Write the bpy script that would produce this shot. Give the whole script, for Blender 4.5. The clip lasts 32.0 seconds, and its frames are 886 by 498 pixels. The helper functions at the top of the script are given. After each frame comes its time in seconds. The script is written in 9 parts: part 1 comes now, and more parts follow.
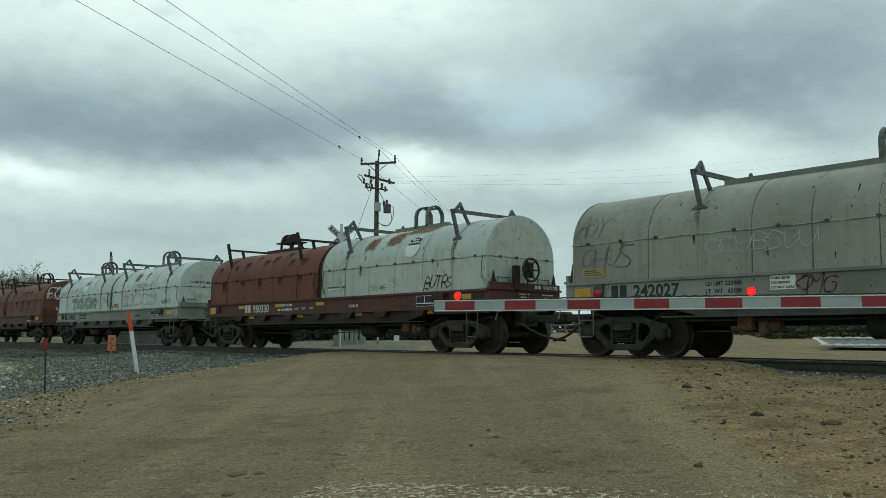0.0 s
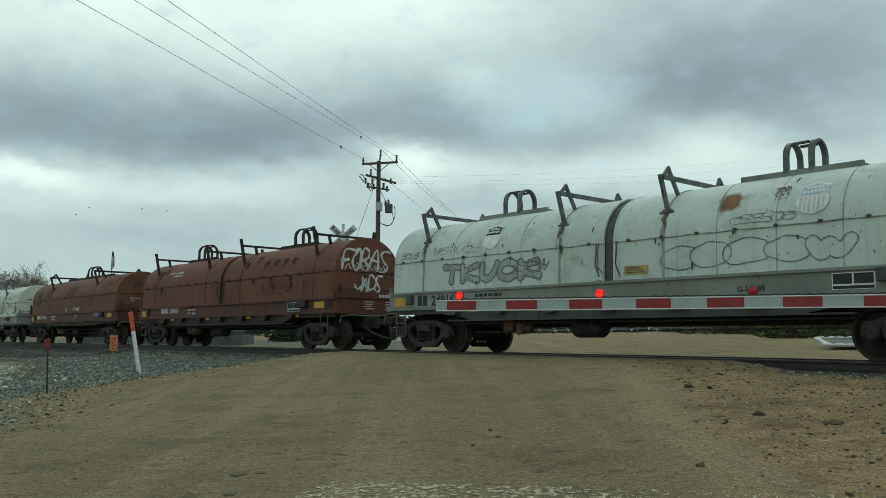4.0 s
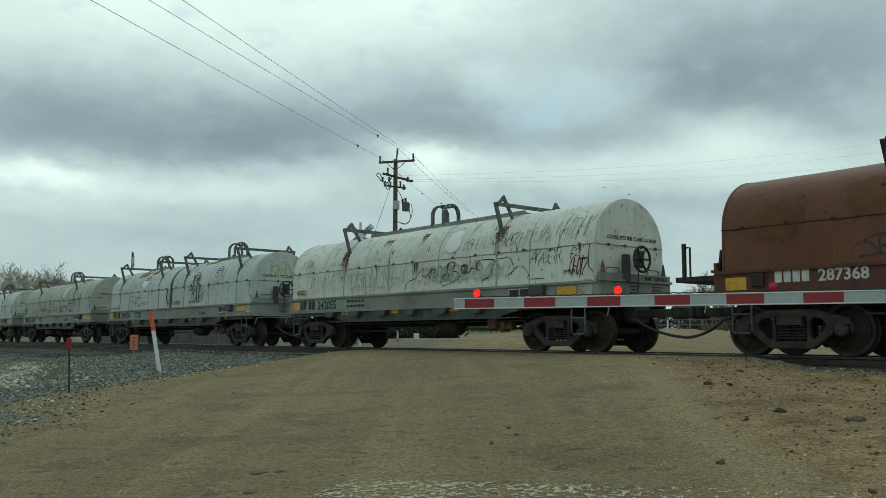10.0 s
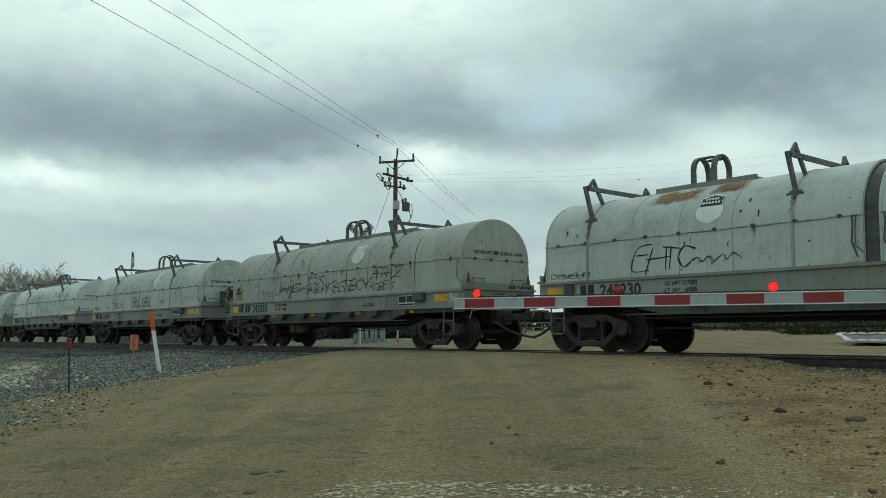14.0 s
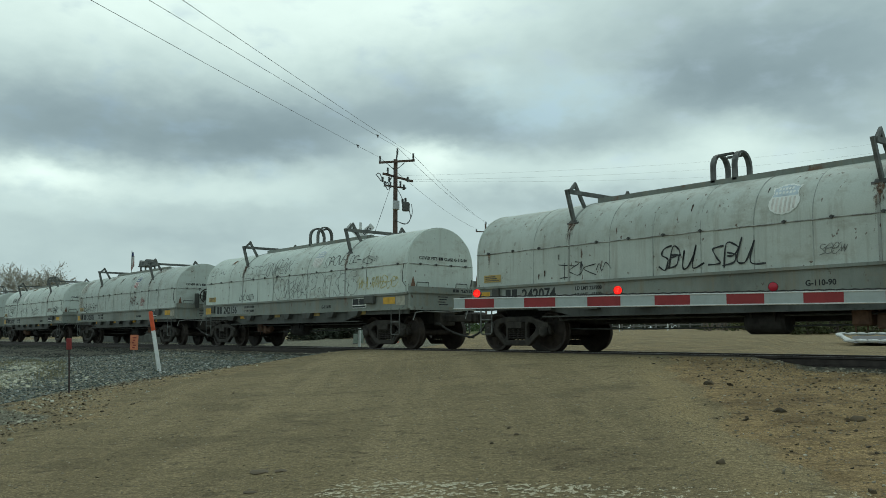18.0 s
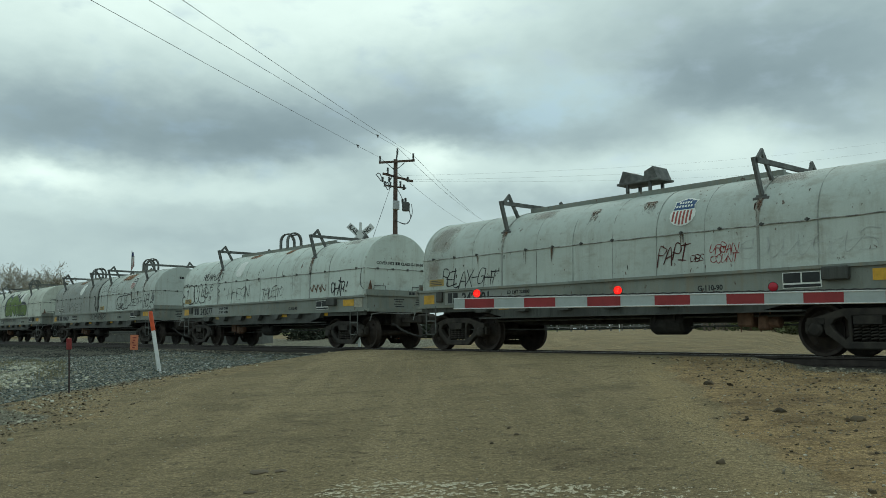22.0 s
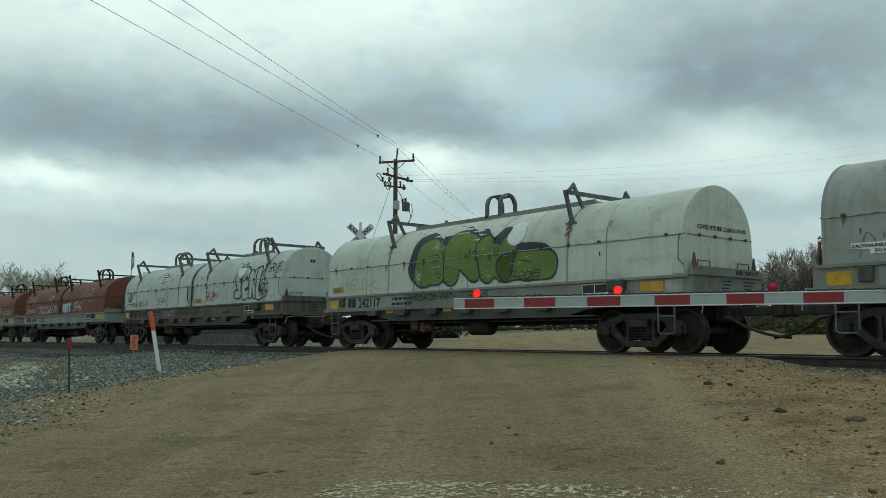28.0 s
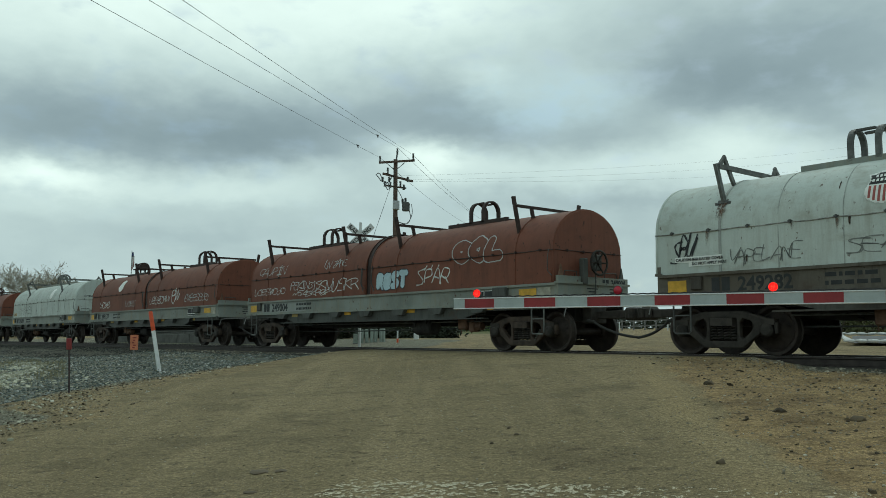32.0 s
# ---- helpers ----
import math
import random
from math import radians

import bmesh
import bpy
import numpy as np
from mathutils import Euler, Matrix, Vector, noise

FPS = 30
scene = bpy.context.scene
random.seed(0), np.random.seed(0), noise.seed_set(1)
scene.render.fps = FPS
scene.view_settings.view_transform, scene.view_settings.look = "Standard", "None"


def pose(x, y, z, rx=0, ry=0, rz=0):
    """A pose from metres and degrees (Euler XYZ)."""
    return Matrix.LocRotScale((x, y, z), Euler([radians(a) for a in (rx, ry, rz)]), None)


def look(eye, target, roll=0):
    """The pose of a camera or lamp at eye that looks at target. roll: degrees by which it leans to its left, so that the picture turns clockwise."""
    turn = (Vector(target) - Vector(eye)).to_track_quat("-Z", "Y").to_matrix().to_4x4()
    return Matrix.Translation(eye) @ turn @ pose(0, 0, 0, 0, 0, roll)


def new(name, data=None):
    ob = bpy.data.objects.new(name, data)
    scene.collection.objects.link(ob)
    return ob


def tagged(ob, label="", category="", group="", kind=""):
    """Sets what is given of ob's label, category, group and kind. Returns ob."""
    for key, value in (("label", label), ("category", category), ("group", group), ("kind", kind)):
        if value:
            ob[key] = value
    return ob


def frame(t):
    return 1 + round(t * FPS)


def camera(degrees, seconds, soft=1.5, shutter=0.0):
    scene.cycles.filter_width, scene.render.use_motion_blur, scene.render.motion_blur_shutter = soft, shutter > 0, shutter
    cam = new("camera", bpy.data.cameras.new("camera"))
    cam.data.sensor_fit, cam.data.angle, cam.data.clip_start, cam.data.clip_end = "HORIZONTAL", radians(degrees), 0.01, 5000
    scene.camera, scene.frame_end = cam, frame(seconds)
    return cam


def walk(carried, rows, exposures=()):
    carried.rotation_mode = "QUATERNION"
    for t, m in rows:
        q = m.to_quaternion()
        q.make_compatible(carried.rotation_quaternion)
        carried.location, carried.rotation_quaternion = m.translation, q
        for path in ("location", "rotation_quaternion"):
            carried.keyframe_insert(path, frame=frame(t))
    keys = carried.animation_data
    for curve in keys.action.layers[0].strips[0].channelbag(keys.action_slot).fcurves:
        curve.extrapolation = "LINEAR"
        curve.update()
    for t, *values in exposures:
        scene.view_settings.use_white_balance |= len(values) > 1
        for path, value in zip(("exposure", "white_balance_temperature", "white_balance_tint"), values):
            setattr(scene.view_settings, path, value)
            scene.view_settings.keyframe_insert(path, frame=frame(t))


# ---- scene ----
# ================= camera and its walk =================
cam = camera(54.5, 32.0, soft=0.6)
EYE = (0.0, 0.0, 0.34)                      # z = 0 is the rail head
walk(cam, [(0.0, pose(*EYE, 95.974, -0.311, -1.304)), (3.5, pose(*EYE, 95.974, -0.311, -1.304)),
           (5.5, pose(*EYE, 95.881, -0.128, -0.535)), (6.1, pose(*EYE, 95.880, -0.126, -0.520)),
           (6.2, pose(*EYE, 95.866, -0.100, -0.430)), (6.3, pose(*EYE, 95.832, -0.025, -0.104)),
           (6.4, pose(*EYE, 95.82, 0, 0)), (32.0, pose(*EYE, 95.82, 0, 0))],
     exposures=((0.0, 0.10, 6500, -2), (32.0, 0.10, 6500, -2)))

# ================= sky and sun =================
SUN_EL, SUN_AZ = 48.0, 20.0                 # a veiled sun high ahead, behind the cloud
world = bpy.data.worlds.new("overcast_sky")
scene.world = world
world.use_nodes = True


class Net:
    """A short hand for building node trees."""

    def __init__(self, tree):
        self.tree = tree
        tree.nodes.clear()

    def node(self, kind, **inputs):
        nd = self.tree.nodes.new(kind)
        for key, value in inputs.items():
            if key.startswith("p_"):
                self.choose(nd, key, value)
                continue
            slot = nd.inputs[int(key[1:])] if key[0] == "i" and key[1:].isdigit() else nd.inputs[key]
            if isinstance(value, bpy.types.NodeSocket):
                self.tree.links.new(value, slot)
            else:
                slot.default_value = value
        return nd

    def choose(self, nd, key, value):
        if key == "p_operation":
            nd.operation = value
        elif key == "p_use_clamp":
            nd.use_clamp = value
        elif key == "p_interpolation_type":
            nd.interpolation_type = value
        elif key == "p_attribute_name":
            nd.attribute_name = value
        elif key == "p_sky_type":
            nd.sky_type = value
        elif key == "p_sun_disc":
            nd.sun_disc = value
        elif key == "p_sun_elevation":
            nd.sun_elevation = value
        elif key == "p_sun_rotation":
            nd.sun_rotation = value

    def math(self, op, a, b=0.0, c=0.0, clamp=False):
        return self.node("ShaderNodeMath", p_operation=op, p_use_clamp=clamp, i0=a, i1=b, i2=c).outputs[0]

    def vmath(self, op, a, b=(0, 0, 0)):
        return self.node("ShaderNodeVectorMath", p_operation=op, i0=a, i1=b).outputs[0]

    def noise(self, vec, scale, detail=4.0, rough=0.55, out=0):
        nd = self.node("ShaderNodeTexNoise", Vector=vec, Scale=scale, Detail=detail, Roughness=rough)
        return nd.outputs[out]

    def mix(self, fac, a, b, kind="MIX"):
        nd = self.tree.nodes.new("ShaderNodeMix")
        nd.data_type, nd.blend_type = "RGBA", kind
        for slot, value in ((0, fac), (6, a), (7, b)):
            if isinstance(value, bpy.types.NodeSocket):
                self.tree.links.new(value, nd.inputs[slot])
            else:
                nd.inputs[slot].default_value = (*value, 1) if isinstance(value, tuple) and len(value) == 3 else value
        return nd.outputs[2]

    def ramp(self, fac, *stops):
        nd = self.node("ShaderNodeValToRGB", Fac=fac)
        els = nd.color_ramp.elements
        while len(els) < len(stops):
            els.new(0.5)
        for el, (pos, col) in zip(els, stops):
            el.position = pos
            el.color = (*col, 1) if isinstance(col, tuple) else (col, col, col, 1)
        return nd.outputs[0]

    def step(self, value, lo, hi):
        """0 below lo, 1 above hi, smooth between."""
        nd = self.node("ShaderNodeMapRange", p_interpolation_type="SMOOTHSTEP", i0=value, i1=lo, i2=hi)
        return nd.outputs[0]


def build_sky():
    n = Net(world.node_tree)
    d = n.node("ShaderNodeTexCoord").outputs["Generated"]
    sep = n.node("ShaderNodeSeparateXYZ", Vector=d)
    x, y, z = sep.outputs
    az = n.math("ARCTAN2", x, y)                     # radians, 0 straight ahead, right is positive
    el = n.math("ARCSINE", z)
    up = n.math("MAXIMUM", z, 0.0)
    flat = n.node("ShaderNodeCombineXYZ", X=n.math("DIVIDE", x, n.math("ADD", up, 0.40)),
                  Y=n.math("DIVIDE", y, n.math("ADD", up, 0.40)), Z=0.0).outputs[0]
    # soft heaps of cloud, wider than high
    heap = n.node("ShaderNodeCombineXYZ", X=n.math("MULTIPLY", az, 1.0), Y=n.math("MULTIPLY", el, 1.9), Z=0.37).outputs[0]
    warp = n.noise(heap, 7.0, 3, 0.5, out=1)
    warp2 = n.vmath("SCALE", n.vmath("SUBTRACT", warp, (0.5, 0.5, 0.5)))
    warp2.node.inputs[3].default_value = 0.06
    aw = n.node("ShaderNodeSeparateXYZ", Vector=warp2)
    curl = n.node("ShaderNodeSeparateXYZ", Vector=n.noise(heap, 26.0, 4, 0.55, out=1))
    a2 = n.math("ADD", n.math("ADD", az, aw.outputs[0]), n.math("MULTIPLY", n.math("SUBTRACT", curl.outputs[0], 0.5), 0.045))
    e2 = n.math("ADD", n.math("ADD", el, n.math("MULTIPLY", aw.outputs[1], 0.40)), n.math("MULTIPLY", n.math("SUBTRACT", curl.outputs[1], 0.5), 0.024))
    base = n.noise(flat, 2.0, 6, 0.5)
    bent = n.vmath("ADD", heap, n.vmath("MULTIPLY", warp2, (0.5, 0.8, 0.0)))
    lump = n.noise(bent, 6.0, 3, 0.42)
    fine = n.noise(bent, 17.0, 5, 0.5)
    level = n.math("ADD", 0.545, n.math("MULTIPLY", n.math("SUBTRACT", base, 0.5), 0.12))
    level = n.math("ADD", level, n.math("MULTIPLY", n.math("SUBTRACT", lump, 0.5), 0.16))
    level = n.math("ADD", level, n.math("MULTIPLY", n.math("SUBTRACT", fine, 0.5), 0.13))
    # the large banks of cloud that stand before the camera: azimuth, elevation, half width, half heights above and below, lightness
    light = ((-0.441, 0.173, 0.046, 0.012, 0.017, 0.14), (-0.028, 0.215, 0.026, 0.010, 0.020, 0.12),
             (-0.349, 0.374, 0.427, 0.099, 0.079, 0.34), (-0.071, 0.383, 0.131, 0.053, 0.059, 0.16), (0.045, 0.371, 0.099, 0.039, 0.039, 0.04), (0.145, 0.353, 0.099, 0.039, 0.033, 0.01), (-0.449, 0.168, 0.079, 0.020, 0.039, 0.26),
             (-0.341, 0.160, 0.112, 0.017, 0.033, 0.14), (-0.199, 0.168, 0.092, 0.020, 0.025, 0.13), (-0.148, 0.189, 0.053, 0.020, 0.020, 0.08), (-0.023, 0.204, 0.034, 0.020, 0.033, 0.30), (0.031, 0.193, 0.059, 0.016, 0.026, 0.14),
             (0.058, 0.301, 0.039, 0.013, 0.033, 0.14), (0.164, 0.293, 0.046, 0.020, 0.026, 0.06), (0.315, 0.223, 0.053, 0.028, 0.039, 0.16), (0.382, 0.197, 0.105, 0.023, 0.039, 0.14), (0.239, 0.196, 0.079, 0.020, 0.026, 0.11),
             (0.143, 0.190, 0.105, 0.013, 0.020, 0.10), (0.445, 0.161, 0.079, 0.016, 0.016, 0.10))
    dark = ((-0.341, 0.144, 0.197, 0.011, 0.012, -0.09), (0.257, 0.155, 0.105, 0.009, 0.011, -0.07),
            (-0.355, 0.222, 0.151, 0.053, 0.030, -0.24), (-0.220, 0.214, 0.105, 0.049, 0.029, -0.22), (-0.452, 0.225, 0.092, 0.046, 0.033, -0.12), (-0.149, 0.246, 0.079, 0.039, 0.033, -0.14), (-0.070, 0.290, 0.085, 0.039, 0.046, -0.10),
            (0.007, 0.255, 0.072, 0.043, 0.039, -0.19), (-0.310, 0.116, 0.164, 0.016, 0.020, -0.08), (0.306, 0.326, 0.197, 0.059, 0.046, -0.13), (0.439, 0.287, 0.131, 0.066, 0.053, -0.18), (0.273, 0.283, 0.072, 0.026, 0.039, -0.17),
            (0.352, 0.271, 0.079, 0.026, 0.026, -0.12), (0.077, 0.229, 0.079, 0.026, 0.016, -0.10), (0.183, 0.229, 0.059, 0.026, 0.016, -0.10), (0.447, 0.211, 0.059, 0.026, 0.020, -0.10), (0.400, 0.142, 0.099, 0.013, 0.016, -0.08),
            (0.110, 0.160, 0.131, 0.013, 0.013, -0.08))
    for a, e, ra, above, below, v in light + dark:
        de = n.math("SUBTRACT", e2, e)
        dz = n.math("ADD", n.math("DIVIDE", n.math("MAXIMUM", de, 0.0), above), n.math("DIVIDE", n.math("MINIMUM", de, 0.0), below))
        q = n.math("ADD", n.math("POWER", n.math("ABSOLUTE", n.math("DIVIDE", n.math("SUBTRACT", a2, a), ra)), 2.0), n.math("POWER", n.math("ABSOLUTE", dz), 2.0))
        level = n.math("ADD", level, n.math("MULTIPLY", n.math("EXPONENT", n.math("MULTIPLY", q, -1.0)), v))
    cloud = n.ramp(level, (0.06, (0.182, 0.240, 0.284)), (0.36, (0.312, 0.388, 0.438)), (0.66, (0.565, 0.668, 0.69)), (1.0, (0.88, 0.995, 0.98)))
    # thin cloud, where the blue behind it comes through
    q = n.math("ADD", n.math("POWER", n.math("ABSOLUTE", n.math("DIVIDE", n.math("SUBTRACT", a2, 0.115), 0.100)), 2.0), n.math("POWER", n.math("ABSOLUTE", n.math("DIVIDE", n.math("SUBTRACT", e2, 0.272), 0.036)), 2.0))
    veil = n.math("MULTIPLY", n.step(n.math("EXPONENT", n.math("MULTIPLY", q, -1.0)), 0.05, 0.90), n.math("ADD", 0.22, n.math("MULTIPLY", n.step(fine, 0.38, 0.64), 0.42)))
    cloud = n.mix(veil, cloud, (0.45, 0.60, 0.72))
    sky = n.node("ShaderNodeTexSky", p_sky_type="NISHITA", p_sun_disc=False, p_sun_elevation=radians(SUN_EL), p_sun_rotation=radians(SUN_AZ))
    thin = n.math("MULTIPLY", n.step(fine, 0.5, 0.8), 0.35)
    below = n.step(z, -0.02, 0.0)
    shown = n.mix(below, (0.10, 0.10, 0.085), cloud)
    b1 = n.node("ShaderNodeBackground", Color=shown, Strength=1.0)
    b2 = n.node("ShaderNodeBackground", Color=sky.outputs[0], Strength=0.08)
    mixed = n.node("ShaderNodeMixShader", i0=thin, i1=b1.outputs[0], i2=b2.outputs[0])
    n.node("ShaderNodeOutputWorld", Surface=mixed.outputs[0])


build_sky()
sun = new("sun", bpy.data.lights.new("sun", "SUN"))
sun.data.energy, sun.data.angle, sun.data.color = 0.5, radians(40), (1.0, 0.97, 0.92)
sun.matrix_world = look((math.sin(radians(SUN_AZ)) * 50, math.cos(radians(SUN_AZ)) * 50, 50 * math.tan(radians(SUN_EL))), (0, 0, 0))

# ================= the plan =================
DX, DY = 0.6388, -0.7694                    # the way the train goes
NX, NY = 0.7694, 0.6388                     # square to it, away from the camera
TRACK = 15.3                                # from the camera to the track's centre line
TRACK_TURN = math.degrees(math.atan2(DY, DX))
ROAD = (1.57, 20.8, 0.36, 0.933)            # a point on the road's axis, and its direction


def along(u, p=0.0, z=0.0):
    """World place at u metres along the track and p metres before its centre line (towards the camera)."""
    q = TRACK - p
    return Vector((NX * q + DX * u, NY * q + DY * u, z))


def track_coords(x, y):
    return x * DX + y * DY, TRACK - (x * NX + y * NY)


def soft(v, lo, hi):
    t = np.clip((v - lo) / (hi - lo), 0, 1)
    return t * t * (3 - 2 * t)


def lumps(x, y, size, seed):
    """Smooth value noise, about -1 to 1."""
    gx, gy = x / size, y / size
    ix, iy = np.floor(gx), np.floor(gy)
    fx, fy = gx - ix, gy - iy
    fx, fy = fx * fx * (3 - 2 * fx), fy * fy * (3 - 2 * fy)

    def h(a, b):
        v = np.sin(a * 127.1 + b * 311.7 + seed * 74.7) * 43758.5453
        return (v - np.floor(v)) * 2 - 1
    return (h(ix, iy) * (1 - fx) + h(ix + 1, iy) * fx) * (1 - fy) + (h(ix, iy + 1) * (1 - fx) + h(ix + 1, iy + 1) * fx) * fy


def road_side(x, y):
    """Metres to the right of the road's axis."""
    return (x - ROAD[0]) * ROAD[3] - (y - ROAD[1]) * ROAD[2]


def lip_shift(y):
    """How far the foot of the gravel creeps into the road near the camera, and back from it farther off."""
    return 2.1 * soft(15.0 - y, 0, 4.0) - 0.6 * soft(y, 14.5, 17.0)


def height(x, y):
    x, y = np.asarray(x, float), np.asarray(y, float)
    u, p = track_coords(x, y)
    w = road_side(x, y)
    road = np.interp(p, [-400, -90, -25, -12, -2.2, -1.5, 1.4, 2.2, 4, 15.3, 22, 60], [3.4, 1.65, 0.55, 0.36, -0.06, -0.03, -0.03, -0.04, -0.14, -1.0, -1.12, -1.15])
    left = np.interp(p, [-400, -90, -25, -9, -6, -2.6, -1.7, 1.6, 2.6, 3.4, 5, 8, 11, 13, 16, 60], [3.4, 1.6, 0.42, 0.22, 0.05, -0.30, -0.17, -0.17, -0.24, -0.36, -0.42, -0.54, -0.75, -0.95, -1.05, -1.1])
    right = np.interp(p, [-400, -90, -25, -12, -4, -2, -1.5, 1.5, 2.2, 3.5, 6, 10, 15, 60], [3.4, 1.50, 0.18, 0.0, -0.12, -0.20, -0.17, -0.17, -0.20, -0.20, -0.33, -0.62, -0.98, -1.1])
    kl, kr = soft(-w, 4.9, 7.2), soft(w, 5.5, 6.7)
    z = road * (1 - kl) * (1 - kr) + left * kl + right * kr
    off = np.maximum(kl, kr)
    near = np.abs(p) > 1.8
    z = z + near * (lumps(x, y, 1.1, 1) * 0.018 + lumps(x, y, 0.35, 2) * 0.008) * (0.35 + 0.9 * off) * np.where(p < 0, 0.35, 1.0) + near * lumps(x, y, 6, 3) * 0.03 * off
    z = z + near * (p > 0) * kr * (lumps(x, y, 0.6, 5) * 0.020 + lumps(x, y, 0.22, 6) * 0.014)
    z = z + np.where(p < -20, lumps(x, y, 35, 4) * 0.08, 0.0)
    return z


def ground_z(x, y):
    return float(height(np.array([x]), np.array([y]))[0])
# ================= materials =================
def material(name):
    m = bpy.data.materials.new(name)
    m.use_nodes = True
    return m, Net(m.node_tree)


def finish(n, color, rough=0.6, metal=0.0, bump=None, strength=0.3, distance=0.01, spec=0.5):
    bs = n.node("ShaderNodeBsdfPrincipled", Roughness=rough, Metallic=metal)
    bs.inputs["Specular IOR Level"].default_value = spec
    if isinstance(color, bpy.types.NodeSocket):
        n.tree.links.new(color, bs.inputs["Base Color"])
    else:
        bs.inputs["Base Color"].default_value = (*color, 1)
    if bump is not None:
        b = n.node("ShaderNodeBump", Strength=strength, Distance=distance, Height=bump)
        n.tree.links.new(b.outputs[0], bs.inputs["Normal"])
    n.node("ShaderNodeOutputMaterial", Surface=bs.outputs[0])


def spread(n, stretch=(1, 1, 1)):
    """Object coordinates, shifted from object to object so that no two weather alike."""
    co = n.node("ShaderNodeTexCoord").outputs["Object"]
    rnd = n.math("MULTIPLY", n.node("ShaderNodeObjectInfo").outputs["Random"], 60.0)
    shift = n.node("ShaderNodeCombineXYZ", X=rnd, Y=0.0, Z=n.math("MULTIPLY", rnd, 0.37)).outputs[0]
    return n.vmath("ADD", n.vmath("MULTIPLY", co, stretch), shift)


def paint(name, base, worn, rust=0.1, streak=0.35, rust_color=(0.16, 0.065, 0.03), rough=0.55, dirt=(0.25, 0.222, 0.165), chip=0.0):
    """Weathered car paint: chalky patches, streaks that run down, flecks and bleeding of rust."""
    m, n = material(name)
    co = spread(n)
    tall = spread(n, (5.0, 5.0, 0.35))
    big = n.noise(co, 0.55, 5, 0.6)
    mid = n.noise(co, 3.0, 6, 0.65)
    runs = n.noise(tall, 1.0, 5, 0.7)
    col = n.mix(n.step(big, 0.35, 0.7), base, worn)
    dark = sum(base) < 0.5
    film = tuple(c * 0.62 for c in worn) if dark else dirt
    col = n.mix(n.math("MULTIPLY", n.step(runs, 0.46, 0.74), min(0.85, streak * 1.5)), col, film)
    cloudy = n.noise(spread(n, (1.0, 1.0, 2.0)), 1.3, 7, 0.7)
    col = n.mix(n.math("MULTIPLY", n.step(cloudy, 0.50, 0.72), 0.45), col, film)
    col = n.mix(n.math("MULTIPLY", n.step(mid, 0.52, 0.75), 0.25), col, tuple(min(1, c * 1.18) for c in base))
    patch = n.math("MULTIPLY", n.step(n.noise(co, 1.4, 8, 0.72), 0.70 - 0.25 * rust, 0.80 - 0.22 * rust), n.step(big, 0.48, 0.60))
    bleed = n.math("MULTIPLY", n.step(n.noise(spread(n, (3.0, 3.0, 0.5)), 1.0, 6, 0.7), 0.66 - 0.16 * rust, 0.86 - 0.2 * rust), 0.5)
    col = n.mix(n.math("MAXIMUM", n.math("MULTIPLY", patch, 0.85), bleed), col, rust_color)
    chips = n.math("MULTIPLY", n.step(n.noise(spread(n, (1.0, 1.0, 0.6)), 11.0, 3, 0.6), 0.645 - chip * 0.5, 0.68 - chip * 0.5), n.step(mid, 0.45, 0.6))
    scar = n.math("MULTIPLY", n.step(n.noise(spread(n, (2.2, 2.2, 0.8)), 2.6, 4, 0.6), 0.70 - chip, 0.725 - chip), n.step(big, 0.40, 0.55))
    chips = n.math("MAXIMUM", chips, scar)
    col = n.mix(n.math("MULTIPLY", chips, 0.85), col, tuple(c * 0.5 for c in rust_color))
    grime = n.step(n.noise(spread(n, (9.0, 9.0, 0.8)), 1.0, 6, 0.75), 0.52, 0.78)
    col = n.mix(n.math("MULTIPLY", grime, 0.45 * streak + 0.1), col, tuple(c * 0.45 for c in worn))
    grain = n.noise(co, 45.0, 3, 0.6)
    col = n.mix(0.06, col, n.ramp(grain, (0.3, 0.0), (0.7, 1.0)), "OVERLAY")
    finish(n, col, n.math("ADD", rough, n.math("MULTIPLY", mid, 0.2)), 0.0, n.math("ADD", big, n.math("MULTIPLY", mid, 0.15)), 0.35, 0.02, 0.35)
    return m


def plain(name, base, var=0.25, rough=0.7, metal=0.0, scale=6.0, bump=0.2, spec=0.4):
    """One colour with grime at two scales."""
    m, n = material(name)
    co = spread(n)
    a, b = n.noise(co, scale, 5, 0.6), n.noise(co, scale * 7, 4, 0.6)
    col = n.mix(n.step(a, 0.3, 0.7), tuple(c * (1 - var) for c in base), tuple(min(1, c * (1 + var)) for c in base))
    col = n.mix(n.math("MULTIPLY", n.step(b, 0.5, 0.8), 0.3), col, tuple(c * 0.6 for c in base))
    finish(n, col, rough, metal, b, bump, 0.004, spec)
    return m


